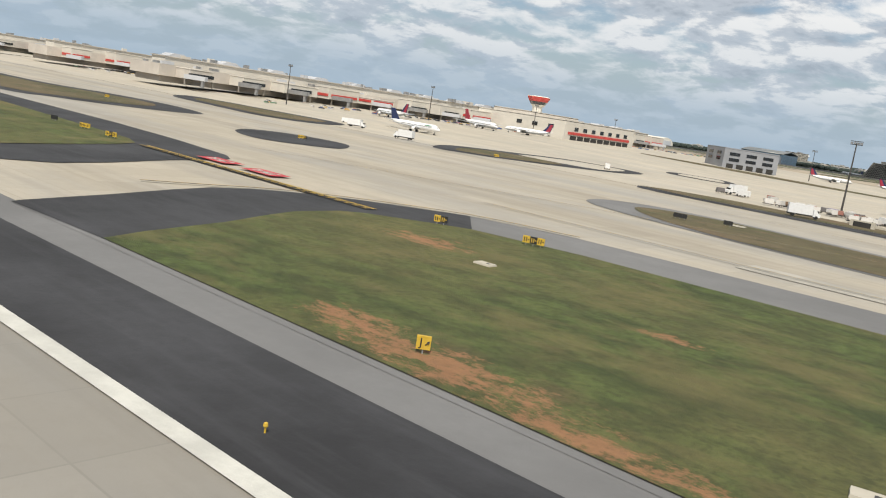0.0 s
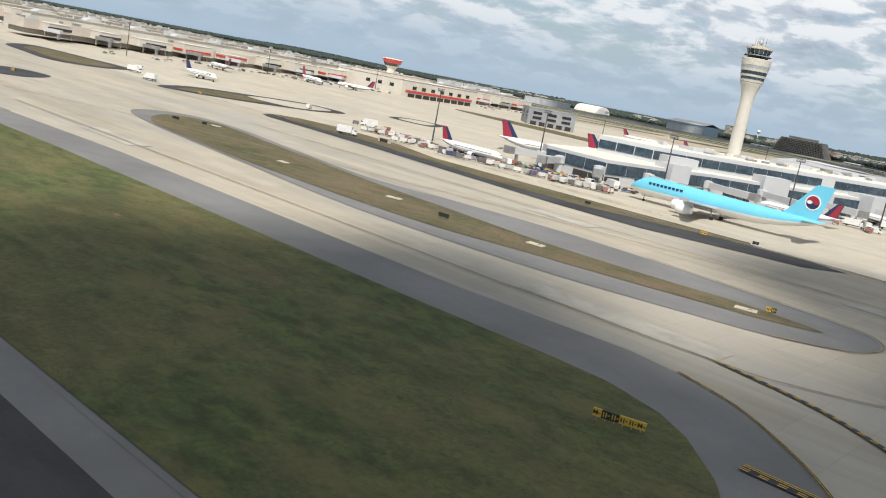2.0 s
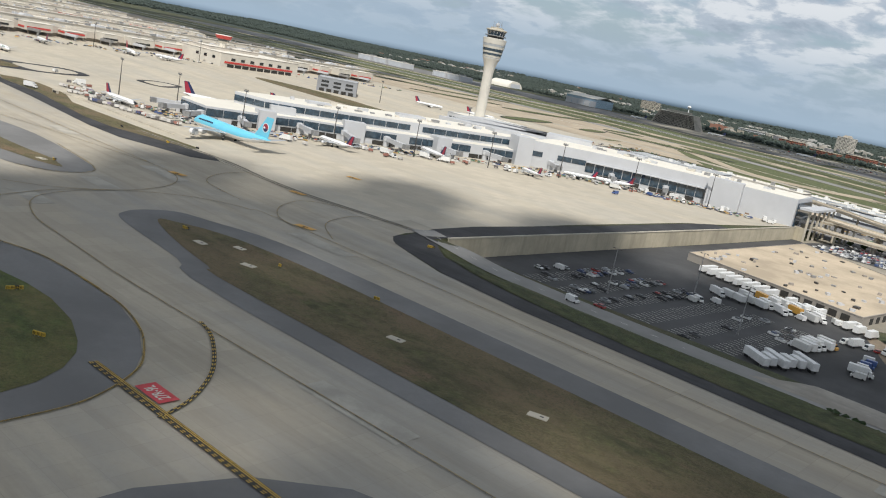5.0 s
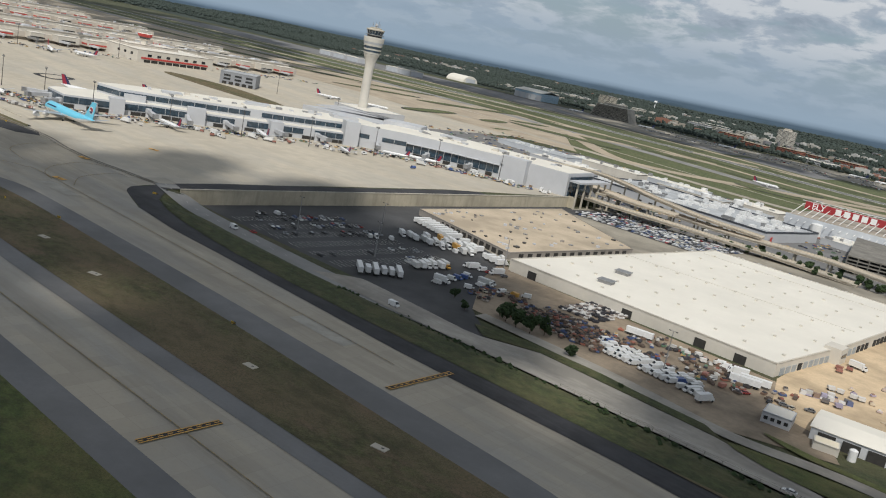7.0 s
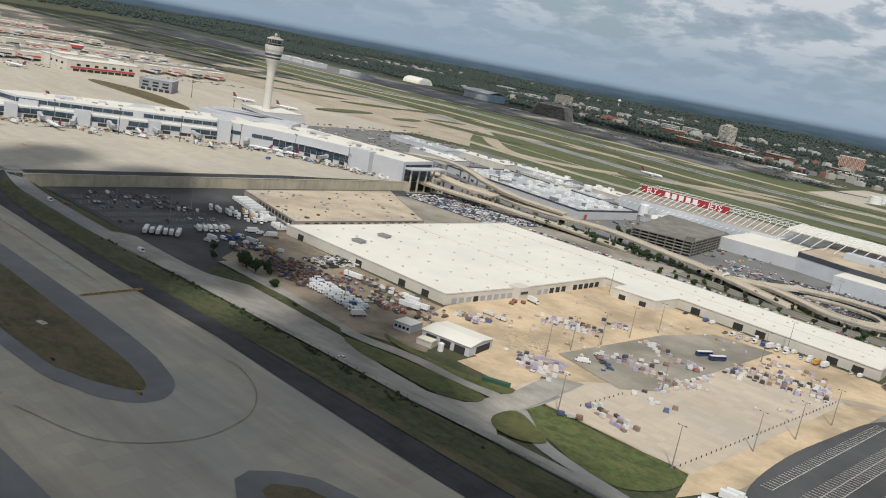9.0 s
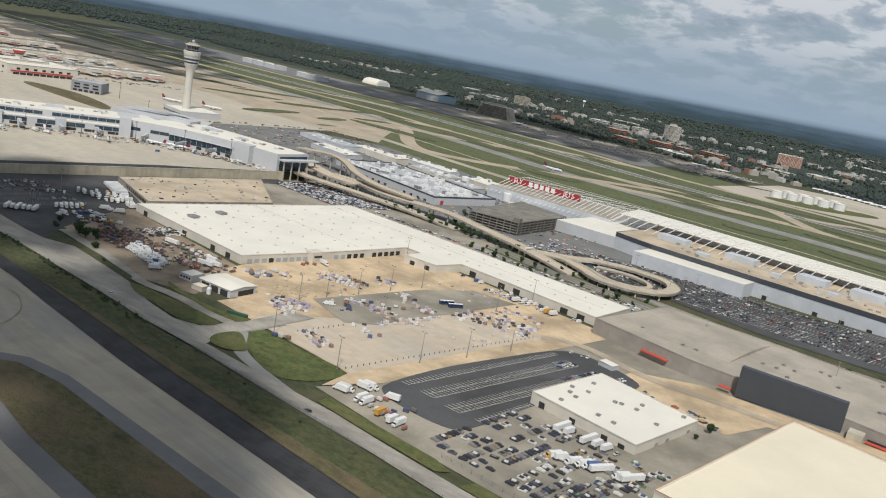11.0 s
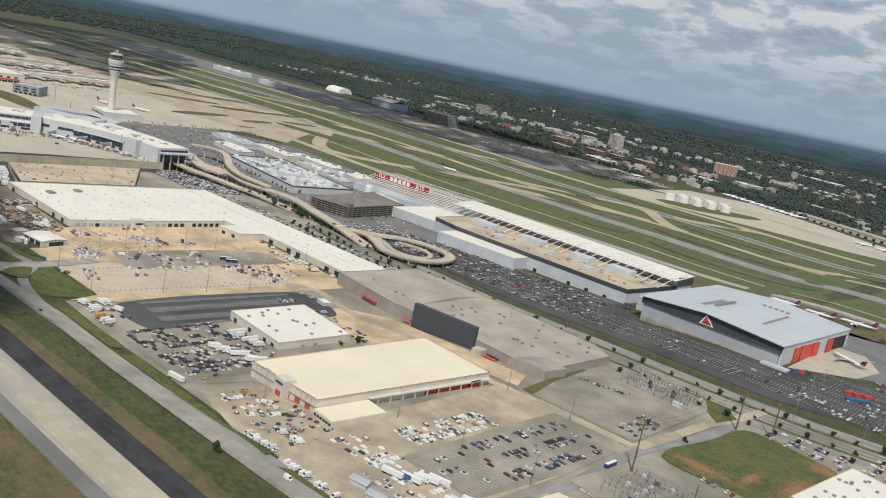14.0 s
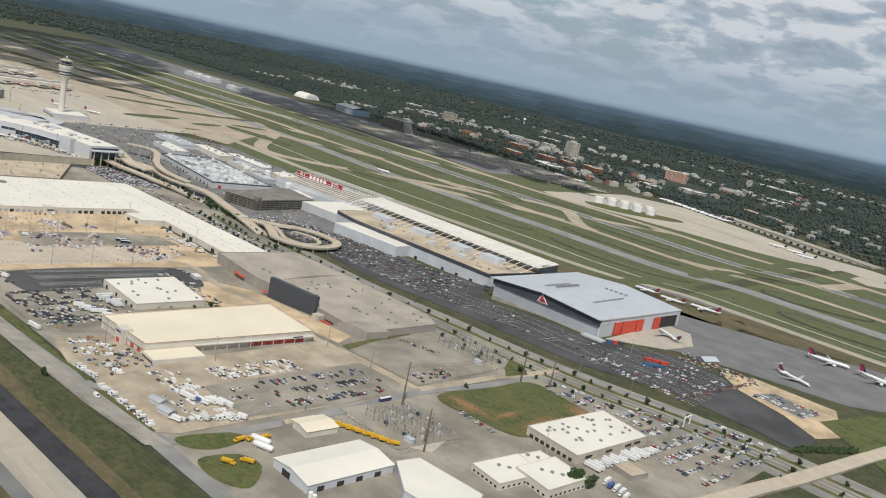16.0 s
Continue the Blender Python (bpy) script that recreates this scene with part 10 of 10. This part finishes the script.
zig = thing("office_block", "stepped concrete office building with sloping window rows", "building", at=(-545, 2200, zg(-545, 2200)), turn=-4)
for k in range(9):
    w = 134 - 4.0 * k
    part("storey", Shape().box(0, 0.4 * k, 4.0 * k, w, 40 - 0.8 * k, 1.5), GREY_CONCRETE, zig)
    part("window_band", Shape().box(0, 0.4 * k + 0.6, 4.0 * k + 1.5, w - 3.5, 37 - 0.8 * k, 2.5), DARK_GLASS, zig)
for i in range(31):
    u = -1 + 2 * i / 30
    part("fin_wall", Shape().rings([[(u * 66 - 0.4, -20.4, 0), (u * 66 + 0.4, -20.4, 0), (u * 66 + 0.4, -18.4, 0), (u * 66 - 0.4, -18.4, 0)], [(u * 50 - 0.4, -16.4, 36), (u * 50 + 0.4, -16.4, 36), (u * 50 + 0.4, -14, 36), (u * 50 - 0.4, -14, 36)]]), GREY_CONCRETE, zig)
for k in (-1, 1):
    part("end_wall", Shape().rings([[(k * 68 - 1.5, -21, 0), (k * 68 + 1.5, -21, 0), (k * 68 + 1.5, 20, 0), (k * 68 - 1.5, 20, 0)], [(k * 51 - 1.5, -17, 37), (k * 51 + 1.5, -17, 37), (k * 51 + 1.5, 18, 37), (k * 51 - 1.5, 18, 37)]]), GREY_CONCRETE, zig)
part("roof", Shape().box(0, 3.6, 36, 104, 33, 1.2), ROOF_WHITE, zig)
part("penthouse", Shape().box(-4, 5, 37.2, 70, 18, 5), GREY_CONCRETE, zig)
blue = thing("hangar", "pale blue metal hangar with ribbed walls", "hangar", "far hangars", at=(-890, 2300, zg(-890, 2300)), turn=-8)
part("wall", Shape().box(0, 0, 0, 120, 80, 24), glass_mat("pale blue cladding", (0.30, 0.42, 0.52), 0.5), blue)
part("roof", Shape().rings([[(-62, y, z), (62, y, z), (62, y, z + 0.8), (-62, y, z + 0.8)] for y, z in ((-42, 24), (0, 32), (42, 24))]), ROOF_WHITE, blue)
for k in range(5):
    part("door_panel", Shape().box(-48 + 24 * k, -40.3, 0, 22, 0.7, 17), WHITE_PANEL, blue)
arch = thing("hangar", "white barrel-roofed hangar beside a runway", "hangar", "far hangars", at=(-1284, 2393, 4), turn=-8)
part("barrel_roof", Shape().rings([[(x, 34 * math.cos(math.pi * i / 12), 23 * math.sin(math.pi * i / 12)) for i in range(13)] for x in (-46, 46)]), ROOF_WHITE, arch, smooth=True)
part("door", Shape().box(46.2, 0, 0, 0.5, 44, 14), GREY_PANEL_Y, arch)
for x, y, w in ((-1130, 1960, 60), (-1200, 1975, 60), (-1420, 2010, 70), (-1500, 2020, 70), (-1580, 2030, 70)):
    h = far_block("hangar", "row of white flat-roofed cargo hangars", x, y, w, 50, 15, -6, WHITE_PANEL, ROOF_WHITE, 0, "hangar", group="far hangars")
    part("door", Shape().box(0, -25.3, 0, w * 0.8, 0.6, 11), GREY_PANEL, h)
far_block("tower_block", "grey concrete office tower above trees", -1120, 3140, 70, 36, 42, -12, PALE_CONCRETE, ROOF_GREY, 9)
t = far_block("tower_block", "pale hotel tower with a raised crown", -338, 3030, 48, 40, 58, -20, CREAM, ROOF_WHITE, 14)
part("crown", Shape().box(0, 0, 58.9, 26, 22, 7, 0, 0.6), ROOF_GREY, t)
far_block("hotel", "red brick hotel with white window bands", 45, 3230, 84, 34, 40, 14, BRICK, ROOF_CREAM, 10, band=CREAM)
for x, y, w, d, h, tr in ((-235, 2490, 90, 30, 15, -24), (-170, 2610, 80, 36, 18, -24), (-20, 2690, 90, 40, 17, -26), (-110, 2660, 60, 30, 14, -26), (590, 2790, 190, 30, 9, -28), (-420, 2760, 70, 40, 16, -15), (120, 2830, 60, 30, 12, -20)):
    far_block("brick_block", "low red brick office block among trees", x, y, w, d, h, tr, BRICK, ROOF_TAN, max(2, int(h / 4.5)), group="brick blocks")
for x, y, w, d, h, tr in ((-665, 3050, 100, 24, 18, -18), (-600, 3110, 80, 24, 16, -18), (-510, 3110, 70, 30, 20, -20), (-730, 3180, 60, 30, 14, -10), (-960, 3120, 50, 30, 20, -10), (-35, 2430, 110, 60, 11, -26), (180, 2760, 80, 40, 10, -20), (250, 2960, 90, 50, 12, -15),
                          (60, 4330, 220, 90, 10, -15), (48, 3995, 24, 20, 34, 0), (-1400, 3300, 80, 40, 12, 0), (-1700, 3500, 90, 40, 14, 0), (-840, 3600, 120, 40, 10, -10), (330, 3600, 100, 60, 9, -12)):
    far_block("town_block", "pale flat-roofed building among distant trees", x, y, w, d, h, tr, CREAM if w < 90 else WHITE_PANEL, ROOF_WHITE, max(1, int(h / 5)), group="town blocks")
# long cargo terminal and parked jets' apron on the far side
cargo = thing("cargo_terminal", "long low cargo terminal with grey roof", "terminal", at=(840, 2350, zg(840, 2350)), turn=-23)
part("wall", Shape().box(0, 0, 0, 520, 46, 11), CREAM, cargo)
part("roof", Shape().box(0, 0, 11, 522, 48, 0.8), ROOF_GREY, cargo)
for i in range(22):
    part("dock_door", Shape().box(-246 + 23.4 * i, -23.3, 0.5, 9, 0.5, 6), OPENING_DARK, cargo)
drape("cargo_apron", [(330, 2090), (560, 2180), (1150, 1990), (1150, 2140), (760, 2300), (480, 2430), (330, 2330)], 0.3, RAMP_CONCRETE, "pale far cargo apron with parked jets", "apron", cell=60)
drape("north_ramp", [(-420, 1900), (200, 2090), (320, 2260), (60, 2360), (-260, 2260), (-700, 2080)], 0.25, GREY_LOT, "grey ramp and car parks north of the runway", "apron", cell=60)
tank = None
for i in range(9):
    x, y = 440 + 15.5 * (i % 5) * 2 + (8 if i > 4 else 0), 1990 + 7 * (i % 5) * 2 + (52 if i > 4 else 0)
    m = pose(x, y, zg(x, y))
    if tank is None:
        tank = thing("fuel_tank", "large white cylindrical fuel storage tank", "tank", "fuel tanks")
        part("shell", Shape().lathe(0, 0, [(13, 0), (13, 15)], 28), STEEL, tank, smooth=True)
        part("roof", Shape().lathe(0, 0, [(13.2, 15), (13.2, 15.4), (6, 16.6), (0.4, 17.2)], 28), ROOF_WHITE, tank, smooth=True)
        part("ladder", Shape().box(12.9, 2, 0, 0.5, 1.0, 15.4).box(13.2, 2, 15.4, 0.1, 1.0, 1.1), GALV, tank)
        tank.matrix_basis = m
    else:
        copy_thing(tank, m)
wtower = thing("water_tower", "white water tower above the woods", "tower", at=(-1450, 4200, 4))
part("stem", Shape().lathe(0, 0, [(4, 0), (2.2, 6), (2.2, 36)], 14), STEEL, wtower, smooth=True)
part("bowl", Shape().lathe(0, 0, [(2.2, 34), (8, 38), (10, 43), (8, 48), (2, 51)], 20), STEEL, wtower, smooth=True)

# ---------------------------------------------------------------- woods and town in the distance


def woods_mask(x, y):
    """How wooded the land is, from 0 to 1."""
    n = noise.fractal(Vector((x / 700, y / 700, 0.3)), 1.0, 2.0, 4)
    edge = 2330 + 0.11 * max(0, -x - 300) + (260 if 150 < x < 1250 else 0)
    return 0.0 if y < edge else min(1.0, max(0.0, 0.62 + 0.9 * n) + max(0.0, (y - 3600) / 3000))


def clump_mesh(name, spots, mat, label, category):
    """Low ragged crowns, one for each spot (x, y, radius, height)."""
    a = np.array(spots)
    n = len(a)
    rs = np.random.RandomState(9)
    ring = np.linspace(0, 2 * np.pi, 6, endpoint=False)
    rows_ = ((0.55, 0.25), (1.0, 0.55), (0.72, 0.86))
    vs = np.zeros((n, 19, 3))
    for k, (rr, zz) in enumerate(rows_):
        ang = ring[None, :] + rs.uniform(-0.35, 0.35, (n, 6)) + 0.5 * k
        rad = a[:, 2:3] * rr * rs.uniform(0.7, 1.25, (n, 6))
        vs[:, 6 * k:6 * k + 6, 0] = a[:, 0:1] + rad * np.cos(ang)
        vs[:, 6 * k:6 * k + 6, 1] = a[:, 1:2] + rad * np.sin(ang)
        vs[:, 6 * k:6 * k + 6, 2] = a[:, 4:5] + a[:, 3:4] * (zz + rs.uniform(-0.09, 0.09, (n, 6)))
    vs[:, 18, 0], vs[:, 18, 1], vs[:, 18, 2] = a[:, 0], a[:, 1], a[:, 4] + a[:, 3] * rs.uniform(0.95, 1.12, n)
    fs = []
    for k in range(2):
        for i in range(6):
            j = (i + 1) % 6
            fs += [(6 * k + i, 6 * k + j, 6 * k + 6 + j), (6 * k + i, 6 * k + 6 + j, 6 * k + 6 + i)]
    fs += [(12 + i, 12 + (i + 1) % 6, 18) for i in range(6)]
    f = (np.array(fs)[None] + 19 * np.arange(n)[:, None, None]).reshape(-1, 3)
    me = bpy.data.meshes.new(name)
    me.vertices.add(n * 19)
    me.vertices.foreach_set("co", vs.reshape(-1))
    me.loops.add(f.size)
    me.loops.foreach_set("vertex_index", f.reshape(-1).astype(np.int32))
    me.polygons.add(len(f))
    me.polygons.foreach_set("loop_start", np.arange(0, f.size, 3, dtype=np.int32))
    me.update(calc_edges=True)
    me.materials.append(mat)
    return tagged(new(name, me), label, category, kind="stuff")


WR = random.Random(21)
near_spots, far_spots, houses = [], [], []
while len(near_spots) < 30000:
    x, y = WR.uniform(-3600, 1900), WR.uniform(2300, 4300)
    if WR.random() < woods_mask(x, y) ** 1.5:
        near_spots.append((x, y, WR.uniform(3.5, 8), WR.uniform(6, 14), zg(x, y)))
while len(far_spots) < 25000:
    x, y = WR.uniform(-6900, 2400), WR.uniform(1500, 6350)
    if (y > 4200 or x < -3500) and WR.random() < woods_mask(x, max(y, 3900)):
        far_spots.append((x, y, WR.uniform(7, 16), WR.uniform(8, 16), zg(x, y) + 34 * step(0.1, 0.75, noise.noise(Vector((x / 1900, y / 1500, 2.0)))) * step(4300, 6300, y)))
clump_mesh("woodland", near_spots, HAZY_FOREST, "dense dark green woodland beyond the airport", "woods")
clump_mesh("far_woodland", far_spots, HAZY_FOREST, "endless dark woodland reaching the horizon", "woods")
edge_spots = []
for k in range(420):
    x, y = WR.uniform(240, 1500), 0
    y = 2520 - 0.28 * (x - 240) + WR.uniform(0, 200)
    edge_spots.append((x, y, WR.uniform(4, 8), WR.uniform(7, 13), zg(x, y)))
clump_mesh("tree_belt", edge_spots, HAZY_FOREST, "belt of dark trees behind the cargo terminal", "woods")
s = Shape()
for k in range(2600):
    x, y = WR.uniform(-3000, 1500), WR.uniform(2380, 5600)
    town = noise.noise(Vector((x / 520, y / 430, 7.0))) + (0.25 if -1300 < x < 500 and y < 3700 else 0.0)
    if y < 2330 + 0.11 * max(0, -x - 300) + 80 or town < 0.20 + 0.22 * WR.random():
        continue
    w, d, h = WR.uniform(9, 34) * (1.8 if WR.random() < 0.15 else 1), WR.uniform(8, 22), WR.choice((5, 6, 8, 10, 12))
    z = zg(x, y)
    turn_ = WR.choice((-20, -8, 70, 62))
    s.box(x, y, z, w, d, h + 5, turn_)
    if w > 20:
        s.box(x, y, z + h + 5, w * 0.4, d * 0.5, 2.5, turn_)
single("distant_town", s, TOWN_MIX, "scattered pale and brick town buildings among trees", "town", kind="stuff")
s = Shape()
for k in range(900):
    x, y = WR.uniform(-380, 300), WR.uniform(1990, 2330)
    if 2000 + 0.1 * (x + 380) < y < 2300 and noise.noise(Vector((x / 90, y / 60, 1))) > 0.0:
        s.box(x, y, zg(x, y) + 0.8, 4.6, 2.0, 1.4, WR.choice((10, 100)))
single("parked_cars", s, CAR_MIX, "far rows of cars on the north ramp", "cars", kind="stuff")
drape("woodland_floor", [(-6990, 2450), (-300, 2360), (200, 2560), (1250, 2600), (2700, 2450), (2700, 6390), (-6990, 6390)], 0.2, WOODS_FLOOR, "woodland floor with tree shade put into its dark colour", "ground", cell=420)

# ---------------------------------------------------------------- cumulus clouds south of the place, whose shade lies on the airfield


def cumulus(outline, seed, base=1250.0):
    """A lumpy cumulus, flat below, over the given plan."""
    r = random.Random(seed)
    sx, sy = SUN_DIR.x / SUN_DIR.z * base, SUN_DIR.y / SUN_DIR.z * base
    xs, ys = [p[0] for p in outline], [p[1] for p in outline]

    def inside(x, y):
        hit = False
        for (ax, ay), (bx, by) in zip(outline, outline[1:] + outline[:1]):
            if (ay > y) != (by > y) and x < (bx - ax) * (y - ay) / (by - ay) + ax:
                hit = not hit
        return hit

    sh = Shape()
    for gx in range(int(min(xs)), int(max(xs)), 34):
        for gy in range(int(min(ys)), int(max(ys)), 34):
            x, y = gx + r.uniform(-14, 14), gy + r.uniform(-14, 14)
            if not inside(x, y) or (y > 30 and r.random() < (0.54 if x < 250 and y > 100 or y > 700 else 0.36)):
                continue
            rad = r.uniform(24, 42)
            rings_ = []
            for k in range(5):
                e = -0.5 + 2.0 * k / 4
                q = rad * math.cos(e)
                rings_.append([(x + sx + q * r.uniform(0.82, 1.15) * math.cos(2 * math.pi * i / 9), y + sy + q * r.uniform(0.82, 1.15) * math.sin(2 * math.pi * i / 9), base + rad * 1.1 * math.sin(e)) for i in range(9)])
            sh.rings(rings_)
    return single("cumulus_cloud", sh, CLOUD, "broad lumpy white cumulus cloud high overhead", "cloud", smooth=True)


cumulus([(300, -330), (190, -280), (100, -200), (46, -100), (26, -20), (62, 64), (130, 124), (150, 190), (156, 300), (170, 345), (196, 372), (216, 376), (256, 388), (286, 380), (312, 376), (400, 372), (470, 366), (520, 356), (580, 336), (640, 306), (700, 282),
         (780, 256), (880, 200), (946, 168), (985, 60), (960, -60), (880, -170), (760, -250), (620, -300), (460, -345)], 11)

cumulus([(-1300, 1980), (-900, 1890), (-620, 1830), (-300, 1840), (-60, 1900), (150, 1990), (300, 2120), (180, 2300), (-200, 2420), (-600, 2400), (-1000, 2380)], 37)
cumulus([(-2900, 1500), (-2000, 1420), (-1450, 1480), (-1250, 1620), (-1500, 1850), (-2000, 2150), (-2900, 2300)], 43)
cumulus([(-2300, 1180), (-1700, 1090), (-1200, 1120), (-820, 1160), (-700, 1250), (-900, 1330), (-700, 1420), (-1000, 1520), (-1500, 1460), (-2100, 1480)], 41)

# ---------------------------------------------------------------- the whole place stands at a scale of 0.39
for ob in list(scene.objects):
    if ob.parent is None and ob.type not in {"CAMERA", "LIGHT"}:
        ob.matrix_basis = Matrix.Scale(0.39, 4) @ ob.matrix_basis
